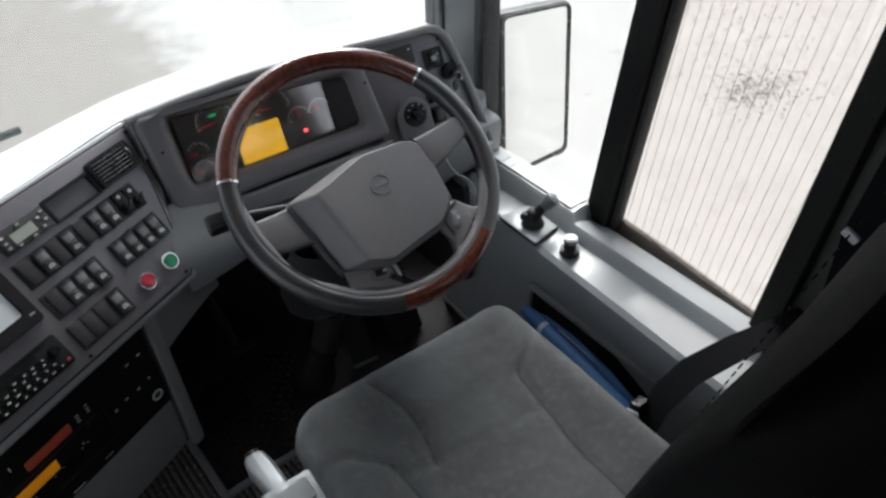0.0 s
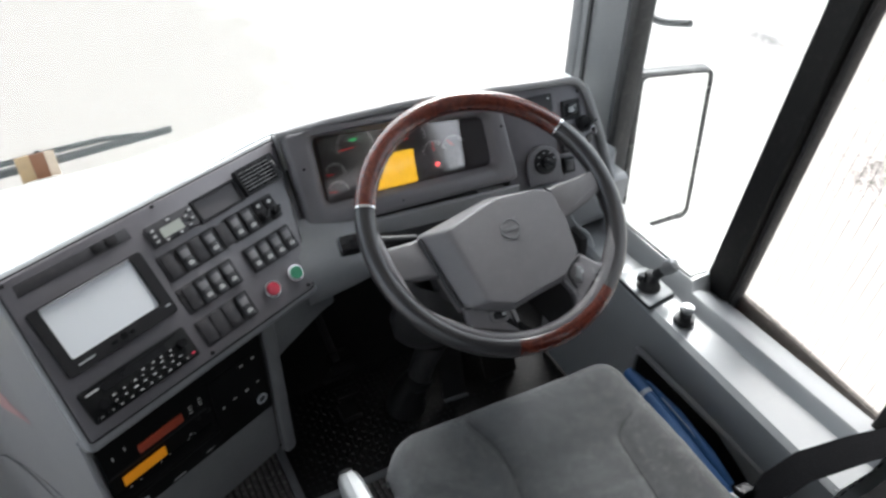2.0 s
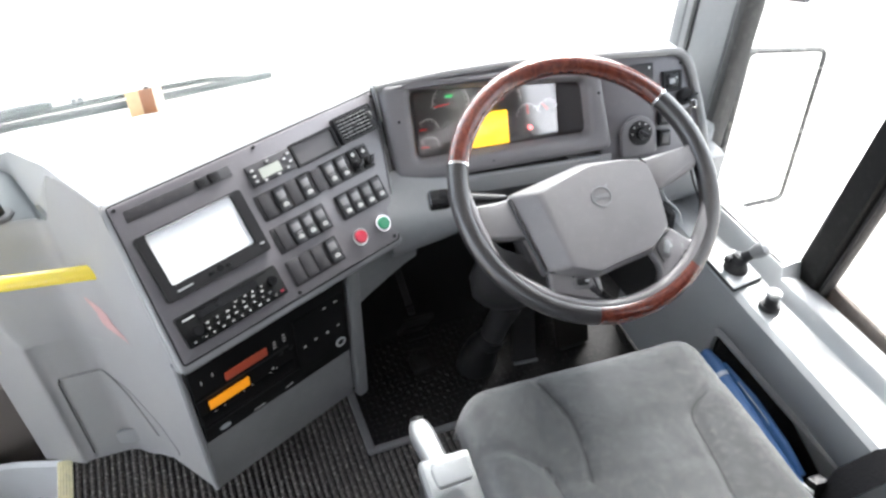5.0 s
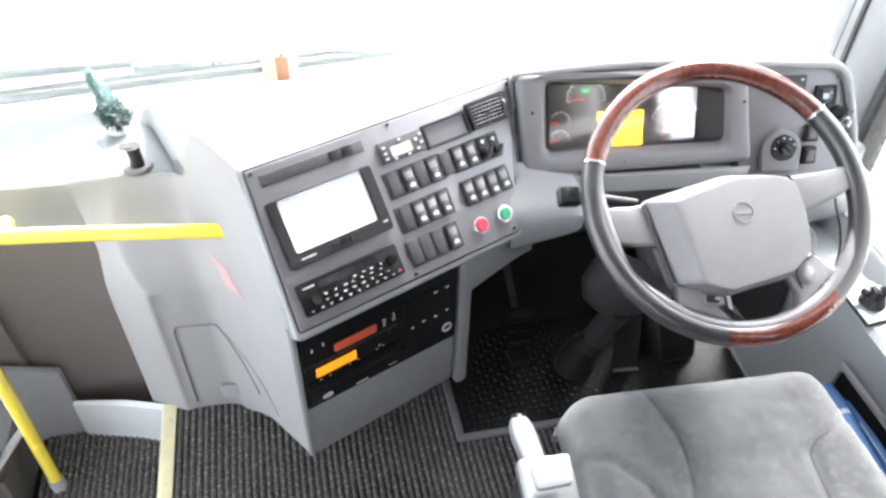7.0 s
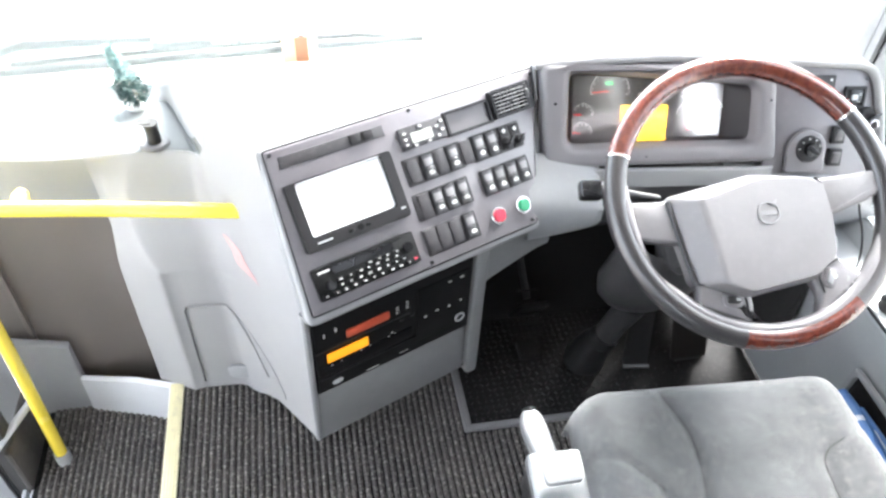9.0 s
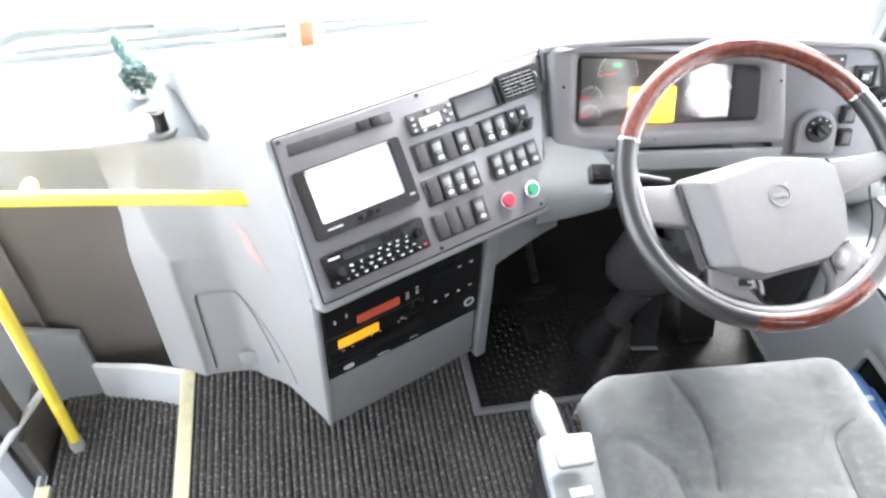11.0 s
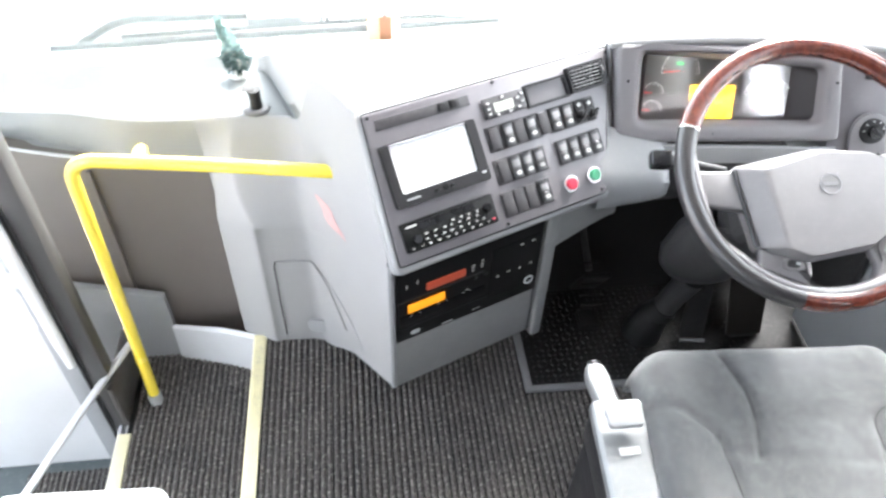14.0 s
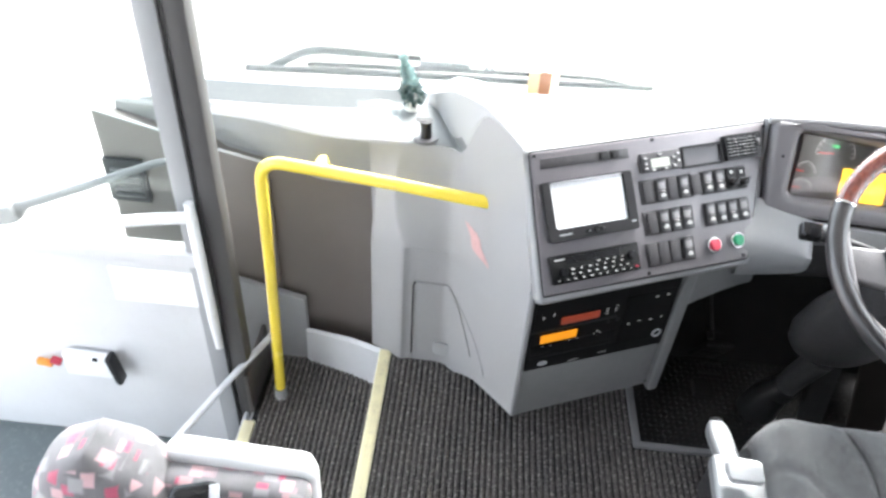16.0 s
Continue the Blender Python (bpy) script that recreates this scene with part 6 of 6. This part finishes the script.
part("end_cap", slab([(0.84, 0.0), (1.02, 0.0), (1.02, 0.488), (0.945, 0.488), (0.925, 0.448), (0.828, 0.446)], 0.004, frame_of((0, 0.402, 0), (1, 0, 0), (0, 0, 1))), SIDE_GREY, side_console)
part("pocket_frame", ring(resampled([(0.50, 0.205), (0.862, 0.225), (0.862, 0.352), (0.50, 0.345)], 0.015), resampled([(0.512, 0.215), (0.850, 0.235), (0.850, 0.341), (0.512, 0.335)], 0.012), 0.012, frame_of((0.826, 0, 0), (0, -1, 0), (0.03, 0, 1)) @ Matrix.Diagonal((-1, 1, -1, 1)) @ pose(0, 0, 0.004), 0.002), GREY_TRIM, side_console)
part("pocket", slab([(0.51, 0.215), (0.852, 0.235), (0.852, 0.342), (0.51, 0.336)], 0.003, frame_of((0.829, 0, 0), (0, -1, 0), (0.03, 0, 1)) @ Matrix.Diagonal((-1, 1, -1, 1)) @ pose(0, 0, 0.004)), GLOSS_BLACK, side_console, "dark door pocket")
umbrella = thing("folded_umbrella", "blue folded umbrella in the side pocket", "umbrella", (0.79, 0.66, 0.29))
part("cloth", tube([(0.800, 0.835, 0.312), (0.797, 0.80, 0.312), (0.792, 0.74, 0.308), (0.784, 0.64, 0.302), (0.776, 0.54, 0.296), (0.774, 0.515, 0.295)], [0.012, 0.0165, 0.018, 0.0185, 0.017, 0.010], 14), BLUE, umbrella)
part("strap", tube([(0.7935, 0.775, 0.310), (0.7925, 0.765, 0.310)], 0.0185, 14), material("grey_umbrella_strap", (0.30, 0.33, 0.40), 0.6), umbrella, "pale strap")
part("second_fold", tube([(0.808, 0.79, 0.322), (0.806, 0.70, 0.322), (0.797, 0.60, 0.315), (0.792, 0.54, 0.308)], [0.006, 0.010, 0.011, 0.006], 10), BLUE, umbrella)
part("edge", tube([(0.801, 0.74, 0.330), (0.797, 0.66, 0.328), (0.792, 0.60, 0.320)], 0.0012, 6), material("pale_fabric_edge", (0.30, 0.34, 0.40), 0.7), umbrella, "pale fabric edge")

shifter = thing("lever_switch", "black lever switch on a square base plate", "lever", (0.878, 0.905, 0.449))
part("plate", slab(resampled([(0.842, 0.858), (0.915, 0.866), (0.918, 0.955), (0.846, 0.968)], 0.006, 3), 0.004, pose(0, 0, 0.459), 0.0015), SIDE_GREY, shifter)
# black skirt that draws the shadow side of the grey plate
part("plate_shadow_skirt", slab(resampled([(0.8405, 0.8565), (0.9165, 0.8645), (0.9195, 0.9565), (0.8445, 0.9695)], 0.006, 3), 0.006, pose(0, 0, 0.4555), 0.001), BLACK, shifter, "black skirt standing for the plate's shadowed edge")
part("gaiter", cyl(0.026, 0.016, 0.026, pose(0.880, 0.905, 0.457), 20, 0.004), RUBBER, shifter)
part("collar", cyl(0.018, 0.013, 0.022, pose(0.880, 0.905, 0.474, 0, 10), 18, 0.003), BLACK, shifter)
part("stem", tube([(0.881, 0.905, 0.475), (0.889, 0.898, 0.493), (0.897, 0.890, 0.508)], [0.013, 0.011, 0.009], 12), BLACK, shifter)
# grey in place of black, to carry the highlights on the head
part("head", tube([(0.896, 0.891, 0.505), (0.903, 0.885, 0.517), (0.909, 0.879, 0.527), (0.911, 0.877, 0.530)], [0.012, 0.0155, 0.0150, 0.009], 14), LEVER_GREY, shifter, "lever head greyed for the highlights on it")
part("side_grip", box(0.030, 0.014, 0.014, pose(0.868, 0.915, 0.482, 0, 20, 20), 0.004), BLACK, shifter)
mirror_knob = thing("mirror_control", "black round mirror control knob on the console", "knob", (0.880, 0.800, 0.449))
part("base", cyl(0.021, 0.019, 0.016, pose(0.880, 0.800, 0.449), 24, 0.003), BLACK, mirror_knob)
part("neck", cyl(0.013, 0.011, 0.016, pose(0.880, 0.800, 0.464), 20), BLACK, mirror_knob)
# sky gleam on the black cap, put in as a grey colour
part("cap", cyl(0.0145, 0.013, 0.014, pose(0.880, 0.800, 0.478), 20, 0.003), LEVER_GREY, mirror_knob, "knob cap greyed for the sky it reflects")
single("trim_clip", box(0.008, 0.014, 0.006, pose(0.917, 0.823, 0.456, 0, 40, 0), 0.002), CHROME, "small bright metal clip on the console", "clip")
notice = thing("sill_notice", "white printed strip label on the window sill", "label", (0.965, 0.98, 0.494))
part("sheet", slab([(0.944, 0.862), (0.988, 0.858), (0.985, 1.14), (0.946, 1.14)], 0.0012, pose(0, 0, 0.4955)), PAPER, notice)
lr = random.Random(9)
for i in range(26):
    part("print", box(lr.uniform(0.003, 0.010), lr.uniform(0.003, 0.008), 0.0004, pose(0.953 + 0.0085 * (i % 3), 0.885 + 0.027 * (i // 3), 0.4957)), material("grey_print", (0.55, 0.55, 0.55), 0.7) if i == 0 else bpy.data.materials["grey_print"], notice)
single("pale_wire", tube(bend([(0.800, 1.100, 0.585), (0.806, 1.085, 0.545), (0.822, 1.075, 0.518), (0.848, 1.065, 0.500), (0.852, 1.05, 0.470)], 0.018, 6), 0.0015, 6), PLATE_GREY, "thin pale wire hanging under the dash panel", "cable")
cable = single("loose_cable", tube(bend([(0.86, 1.085, 0.60), (0.865, 1.06, 0.56), (0.885, 1.05, 0.52), (0.90, 1.04, 0.47), (0.885, 1.02, 0.452)], 0.02, 5), 0.0022, 6), BLACK, "thin black cable hanging beside the wheel", "cable")

# outside mirror
outside_mirror = thing("outside_mirror", "large framed outside mirror with dirty edges", "mirror", (1.2, 1.26, 0.34))
MIR = frame_of((1.128, 1.256, 0.385), (0.169, -0.065, 0.0), (0.014, 0.028, 0.31))
part("shell", slab(resampled([(-0.046, -0.11), (0.182, -0.085), (0.171, 0.328), (-0.020, 0.322)], 0.02), 0.045, MIR @ pose(0, 0, -0.002), 0.010, 3), material("grey_mirror_shell", (0.035, 0.034, 0.033), 0.5, dust=0.12), outside_mirror)
part("frame", ring(resampled([(-0.012, -0.124), (0.180, -0.071), (0.169, 0.326), (-0.010, 0.319)], 0.02), resampled([(0.004, -0.110), (0.1705, -0.060), (0.1595, 0.3200), (-0.001, 0.313)], 0.016), 0.006, MIR @ pose(0, 0, 0.003), 0.001), material("dirty_mirror_frame", (0.035, 0.034, 0.033), 0.7, var=0.9, scale=90, dust=1.0, fleck=170), outside_mirror, "dirt-speckled dark frame")
part("glass", slab(resampled([(0.002, -0.112), (0.1720, -0.062), (0.1610, 0.3215), (-0.003, 0.3145)], 0.016), 0.001, MIR), MIRROR, outside_mirror, "mirror glass")
part("arm", tube(bend([(1.16, 1.30, 0.62), (1.14, 1.40, 0.66), (1.10, 1.44, 0.70), (1.06, 1.45, 0.72)], 0.04), 0.012, 10), BLACK, outside_mirror, "black mirror arm")
part("hook", tube(bend([(1.195, 1.400, 0.93), (1.198, 1.382, 0.81), (1.20, 1.330, 0.803), (1.20, 1.237, 0.833)], 0.03), 0.0085, 10), BLACK, outside_mirror)
part("hook_stay", tube([(1.195, 1.400, 0.93), (1.14, 1.42, 0.94), (1.06, 1.44, 0.94)], 0.0085, 8), BLACK, outside_mirror)

# ---- windscreen wipers, outside the glass ----
wiper = thing("windscreen_wiper", "black wiper resting low across the windscreen", "wiper", (-0.4, 1.84, 0.56))
part("blade", tube([(-0.972, 1.822, 0.512), (-0.5, 1.822, 0.532), (-0.10, 1.822, 0.545), (0.155, 1.822, 0.555)], [0.0105, 0.0105, 0.010, 0.009], 8), WINDOW_BLACK, wiper, "black rubber blade")
part("spine", tube([(-0.80, 1.834, 0.533), (-0.45, 1.834, 0.549), (-0.10, 1.834, 0.562), (0.0, 1.834, 0.563), (0.085, 1.830, 0.556)], [0.0075, 0.0075, 0.007, 0.0065, 0.005], 6), WINDOW_BLACK, wiper)
part("arm", tube(bend([(-0.92, 1.85, 0.500), (-0.80, 1.86, 0.565), (-0.485, 1.85, 0.570)], 0.05), [0.0125] * 8 + [0.009], 10), WINDOW_BLACK, wiper)
for x in (-0.462, -0.415, -0.372):
    part("bracket", box(0.05, 0.014, 0.022, pose(x, 1.84, 0.560 + 0.02 * (x + 0.42), 0, 2), 0.004), BLACK, wiper)
for x in (-0.25, -0.235, -0.09):
    part("claw", box(0.012, 0.010, 0.016, pose(x - 0.05, 1.832, 0.566), 0.003), BLACK, wiper)
air = thing("glass_tag", "amber striped tag stuck on the windscreen", "sticker", (-0.13, 1.80, 0.54))
TAGP = frame_of((-0.155, 1.786, 0.528), (1, 0, 0), (0, -0.02, 1))
part("amber_stripe", box(0.030, 0.064, 0.002, TAGP @ pose(0.014, 0.031, 0)), material("brown_tag", (0.13, 0.046, 0.014), 0.4, var=0.4, scale=40), air)
part("cream_stripe", box(0.030, 0.064, 0.002, TAGP @ pose(-0.0165, 0.030, -0.001, 0, 8)), material("cream_tag", (0.30, 0.20, 0.105), 0.4, var=0.4, scale=40), air)
part("edge_stripe", box(0.020, 0.062, 0.002, TAGP @ pose(0.0395, 0.031, -0.001, 0, -8)), material("sand_tag", (0.42, 0.33, 0.25), 0.4, var=0.3, scale=40), air)

# ---- things on the ledge ----
small_tree = thing("ornament_tree", "small frosted green artificial fir tree on the ledge", "ornament", (-0.470, 1.500, 0.606))
tr = random.Random(11)
FIR_DARK = material("dark_speckled_fir", (0.05, 0.095, 0.09), 0.7, var=0.8, scale=250, dust=0.9)
FIR = material("frosted_fir", (0.25, 0.37, 0.355), 0.7, var=0.5, scale=200, dust=0.9)
part("trunk", tube([(-0.470, 1.498, 0.612), (-0.472, 1.498, 0.68), (-0.492, 1.505, 0.735)], [0.004, 0.003, 0.0015], 8), DARK_TRIM, small_tree)
for tier in range(10):
    h = tier / 9
    cx, cy, cz, rad = -0.468 - 0.026 * h ** 1.5, 1.498 + 0.008 * h, 0.636 + 0.098 * h, (0.026 * math.sin(math.pi * min(1.0, 0.25 + h * 1.25)) ** 0.7 if h < 0.42 else 0.022 * (1 - h)) + 0.005
    bm = bmesh.new()
    for i in range(int(70 - 40 * h)):
        a, dr = tr.uniform(0, 6.28), tr.uniform(-0.006, 0.012)
        p = Vector((cx, cy, cz + 0.004))
        e = p + Vector((rad * tr.uniform(0.7, 1.1) * math.cos(a), rad * tr.uniform(0.7, 1.1) * math.sin(a), dr - 0.006))
        for j in range(4):
            b = p.lerp(e, 0.4 + 0.2 * j)
            d = Vector((tr.uniform(-1, 1), tr.uniform(-1, 1), tr.uniform(-0.3, 1))).normalized() * 0.010
            s = d.orthogonal().normalized() * 0.0024
            bm.faces.new([bm.verts.new(v) for v in (b - s, b + s, b + d)])
            bm.faces.new([bm.verts.new(v) for v in (p.lerp(e, 0.2 * j), p.lerp(e, 0.2 * j + 0.25) + s, p.lerp(e, 0.2 * j + 0.25) - s)])
    part("fir_tier", bm, FIR_DARK if tier < 4 else FIR, small_tree)
part("base", tube([(-0.470, 1.500, 0.606), (-0.470, 1.499, 0.620), (-0.468, 1.497, 0.634)], [0.020, 0.018, 0.010], 14), PAPER, small_tree, "white snowy foot")
mic = thing("microphone_socket", "black rubber post on a grey disc", "mount", (-0.424, 1.366, 0.617))
part("flap", slab(rounded(-0.448, 1.366, -0.424, 1.382, 0.003), 0.0015, pose(0, 0, 0.6605)), RUBBER, mic)
part("disc", cyl(0.029, 0.026, 0.007, pose(-0.424, 1.366, 0.614, -3), 28, 0.002), SPOKE, mic)
part("post", tube([(-0.424, 1.367, 0.617), (-0.424, 1.370, 0.636), (-0.426, 1.373, 0.656)], [0.0135, 0.012, 0.0125], 16), BLACK, mic)
part("rim", cyl(0.014, 0.015, 0.004, pose(-0.426, 1.373, 0.655), 16), RUBBER, mic)
bag = thing("clear_bag", "crumpled clear plastic bag on the ledge", "bag", (-0.55, 1.44, 0.61))
br = random.Random(5)
bagrows = []
for i in range(9):
    bagrows.append([(-0.60 + 0.014 * i + br.uniform(-0.006, 0.006), 1.40 + 0.016 * j + br.uniform(-0.006, 0.006), 0.612 + 0.028 * math.sin(math.pi * i / 8) * math.sin(math.pi * j / 7) + br.uniform(0, 0.010)) for j in range(8)])
film_sheet = part("film_sheet", grid(bagrows), clear_glass("crinkled_film", (0.93, 0.95, 0.95), 0.15), bag)

# ---- entrance ----
rail = thing("yellow_handrail", "yellow powder-coated handrail beside the steps", "handrail", (-0.778, 1.215, -0.158))
part("tube", tube(bend([(-0.779, 1.213, -0.120), (-0.768, 1.215, 0.20), (-0.759, 1.216, 0.624), (-0.52, 1.208, 0.605), (-0.235, 1.188, 0.583)], 0.055, 8), 0.0138, 18), YELLOW, rail)
part("foot", tube([(-0.780, 1.213, -0.158), (-0.779, 1.213, -0.115)], 0.0170, 16), GREY_TRIM, rail, "grey foot socket")
part("stay", tube([(-0.630, 1.211, 0.613), (-0.631, 1.236, 0.616), (-0.631, 1.250, 0.616), (-0.631, 1.258, 0.616)], [0.0150, 0.0150, 0.0120, 0.004], 14), YELLOW, rail, "short yellow stay")

door = thing("entrance_door", "open grey entrance door with tall glass", "door", (-1.15, 1.19, -0.35))
part("lower_panel", slab([(-1.74, -0.345), (-0.915, -0.345), (-0.915, 0.345), (-1.74, 0.345)], 0.035, frame_of((0, 1.172, 0), (1, 0, 0), (0, 0, 1)), 0.004), DOOR_GREY, door)
part("ledge_rail", slab([(-1.74, 0.345), (-0.905, 0.345), (-0.905, 0.385), (-1.74, 0.385)], 0.05, frame_of((0, 1.160, 0), (1, 0, 0), (0, 0, 1)), 0.008), DOOR_GREY, door)
part("stile", slab([(-0.940, -0.345), (-0.890, -0.345), (-0.890, 1.95), (-0.940, 1.95)], 0.04, frame_of((0, 1.168, 0), (1, 0, 0), (0, 0, 1)), 0.008), GREY_TRIM, door)
part("edge_seal", slab([(-0.888, -0.345), (-0.840, -0.345), (-0.836, 1.95), (-0.884, 1.95)], 0.05, frame_of((0, 1.165, 0), (1, 0, 0), (0, 0, 1)), 0.012), SEAL, door, "dark rubber closing edge")
part("seal_groove", tube([(-0.889, 1.163, -0.34), (-0.886, 1.163, 1.94)], 0.004, 6), BLACK, door)
part("hinge_stile", slab([(-1.77, -0.345), (-1.73, -0.345), (-1.73, 1.95), (-1.77, 1.95)], 0.04, frame_of((0, 1.172, 0), (1, 0, 0), (0, 0, 1)), 0.006), GREY_TRIM, door)
pane = part("pane", slab([(-1.74, 0.38), (-0.93, 0.38), (-0.93, 1.94), (-1.74, 1.94)], 0.006, frame_of((0, 1.185, 0), (1, 0, 0), (0, 0, 1))), SMOKED, door, "tall door glass")
pane.visible_shadow = False
part("grip", tube([(-0.898, 1.150, 0.545), (-0.897, 1.146, 0.50), (-0.895, 1.146, 0.20), (-0.896, 1.150, 0.10)], [0.010, 0.013, 0.013, 0.010], 12), BODY_PAINT, door, "white grip strip")
part("handle", tube(bend([(-0.905, 1.145, 0.508), (-1.02, 1.115, 0.512), (-1.20, 1.110, 0.462), (-1.50, 1.115, 0.385), (-1.62, 1.15, 0.36)], 0.08, 8), 0.013, 14), BODY_PAINT, door, "curved white door handle")
part("lock_box", box(0.128, 0.030, 0.078, pose(-1.251, 1.150, -0.014, 0, 3), 0.012, 3), BODY_PAINT, door, "white lock box")
part("lock_lever", box(0.016, 0.034, 0.098, pose(-1.178, 1.138, -0.010, 0, -8), 0.006), BLACK, door)
part("lock_notch", box(0.012, 0.006, 0.010, pose(-1.225, 1.134, 0.020), 0.002), BLACK, door)
part("red_lens", box(0.028, 0.016, 0.018, pose(-1.342, 1.150, -0.018, 0, 20), 0.004), RED_PLASTIC, door)
part("amber_lens", box(0.040, 0.016, 0.018, pose(-1.376, 1.152, -0.030, 0, 10), 0.004), ORANGE, door)
part("operating_bar", tube([(-0.797, 1.268, 0.036), (-0.862, 1.150, 0.013), (-0.949, 1.0, -0.033), (-1.01, 0.90, -0.07)], 0.015, 12, False, 0.55), PLATE_GREY, door, "pale operating bar")
part("swing_arm", tube([(-1.41, 1.30, 0.36), (-1.214, 1.30, 0.445), (-1.033, 1.30, 0.528), (-0.96, 1.30, 0.55)], [0.013, 0.011, 0.009, 0.009], 10), POST, door, "dark swing arm behind the glass")
part("arm_joint", box(0.07, 0.05, 0.05, pose(-1.43, 1.30, 0.345, 0, -25), 0.012), POST, door)
door_paper = thing("door_notice", "white paper notice stuck on the door", "notice", (-1.02, 1.168, 0.21))
part("sheet", slab([(-1.136, 0.214), (-0.915, 0.212), (-0.912, 0.322), (-1.134, 0.324)], 0.001, frame_of((0, 1.1695, 0), (1, 0, 0), (0, 0, 1))), PAPER, door_paper)
for i in range(4):
    part("print", box(0.15 - 0.03 * (i % 2), 0.0006, 0.006, pose(-1.03, 1.1682, 0.30 - 0.022 * i)), material("faint_print", (0.72, 0.70, 0.68), 0.7) if i == 0 else bpy.data.materials["faint_print"], door_paper)
step_side = thing("step_end_panel", "dark panel with a pale top edge beside the step", "panel", (-0.86, 1.12, -0.155))
part("panel", slab([(1.150, -0.156), (1.340, -0.156), (1.330, 0.000), (1.150, -0.004)], 0.012, side_frame(-0.838), 0.003), STEP_DARK, step_side)
part("lower_panel", slab([(0.90, -0.345), (1.16, -0.345), (1.16, -0.168), (0.96, -0.168)], 0.010, side_frame(-0.858), 0.003), PLATE_GREY, step_side)
vent_box = thing("wall_grille", "black louvred grille on the front wall", "grille", (-1.155, 1.39, 0.35))
part("panel", box(0.10, 0.012, 0.125, pose(-1.155, 1.386, 0.410), 0.004), BLACK, vent_box)
for i in range(5):
    part("louvre", box(0.072, 0.014, 0.008, pose(-1.152, 1.379, 0.372 + 0.018 * i, 25), 0.003), SPOKE, vent_box)


# ---- courier seat by the steps ----
def floral_material():
    m = material("patterned_grey_moquette", (0.20, 0.193, 0.20), 0.95, grain=0.8, grain_scale=900, var=1.0, scale=28, big=0.6, patch=9.0, sheen=0.3)
    n, l = m.node_tree.nodes, m.node_tree.links
    b = n["Principled BSDF"]
    last = b.inputs["Base Color"].links[0].from_socket
    co = n.new("ShaderNodeTexCoord")
    for scale, color, limit, seed in ((26, (0.52, 0.10, 0.17, 1), 0.21, 0.0), (24, (0.62, 0.40, 0.42, 1), 0.22, 3.7), (21, (0.36, 0.35, 0.36, 1), 0.22, 7.1)):
        mp, vor, lt, mix = n.new("ShaderNodeMapping"), n.new("ShaderNodeTexVoronoi"), n.new("ShaderNodeMapRange"), n.new("ShaderNodeMix")
        mp.inputs["Location"].default_value = (seed, seed * 0.7, seed * 1.3)
        l.new(co.outputs["Object"], mp.inputs[0])
        vor.distance = "CHEBYCHEV"
        vor.inputs["Scale"].default_value = scale
        l.new(mp.outputs[0], vor.inputs["Vector"])
        lt.inputs["From Min"].default_value, lt.inputs["From Max"].default_value = limit + 0.05, limit - 0.03
        l.new(vor.outputs["Distance"], lt.inputs["Value"])
        mix.data_type = "RGBA"
        l.new(lt.outputs[0], mix.inputs["Factor"])
        l.new(last, mix.inputs["A"])
        mix.inputs["B"].default_value = color
        last = mix.outputs["Result"]
    l.new(last, b.inputs["Base Color"])
    return m


FLORAL = floral_material()
courier = thing("courier_seat", "patterned courier seat with a white plastic shell", "seat", (-0.70, 0.50, -0.158))
rows = []
for k in range(13):
    h = k / 12
    row = []
    for i in range(33):
        a = 2 * math.pi * i / 32
        cx, cy = math.cos(a), math.sin(a)
        shrink = math.sqrt(max(0.0, 1 - max(0, (h - 0.55) / 0.45) ** 2.2)) * 0.999 + 0.001
        row.append((-0.812 + 0.130 * math.copysign(abs(cx) ** 0.7, cx) * shrink, 0.535 + 0.075 * math.copysign(abs(cy) ** 0.8, cy) * (0.45 + 0.55 * shrink), 0.05 + 0.552 * h))
    rows.append(row)
part("head_pad", grid(rows), FLORAL, courier, "patterned grey pad with red petals", 60)
part("shell", slab(resampled([(-0.735, 0.06), (-0.505, 0.06), (-0.505, 0.536), (-0.735, 0.552)], 0.03), 0.04, frame_of((0, 0.555, 0), (1, 0, 0), (0, 0, 1)), 0.014, 3), BODY_PAINT, courier, "white plastic shell")
part("pad", slab(resampled([(-0.735, 0.08), (-0.515, 0.08), (-0.510, 0.522), (-0.735, 0.532)], 0.025), 0.06, frame_of((0, 0.512, 0), (1, 0, 0), (0, 0, 1)), 0.02, 3), FLORAL, courier, "patterned grey pad with red petals")
part("pedestal", box(0.34, 0.10, 0.24, pose(-0.70, 0.54, -0.04), 0.02), GREY_TRIM, courier)
buckle = part("buckle", slab(resampled([(-0.040, -0.018), (0.030, -0.022), (0.040, 0.0), (0.030, 0.022), (-0.030, 0.020)], 0.012, 4), 0.028, pose(-0.660, 0.484, 0.560, 18, 0, 15), 0.010, 3), GLOSS_BLACK, courier, "black belt buckle")
part("release_key", box(0.014, 0.024, 0.006, pose(-0.630, 0.492, 0.562, 18, 0, 15), 0.002), SILVER, buckle, "bright release key")
part("buckle_strap", box(0.05, 0.03, 0.004, pose(-0.69, 0.475, 0.522, 35, 0, 10), 0.001), RUBBER, courier)
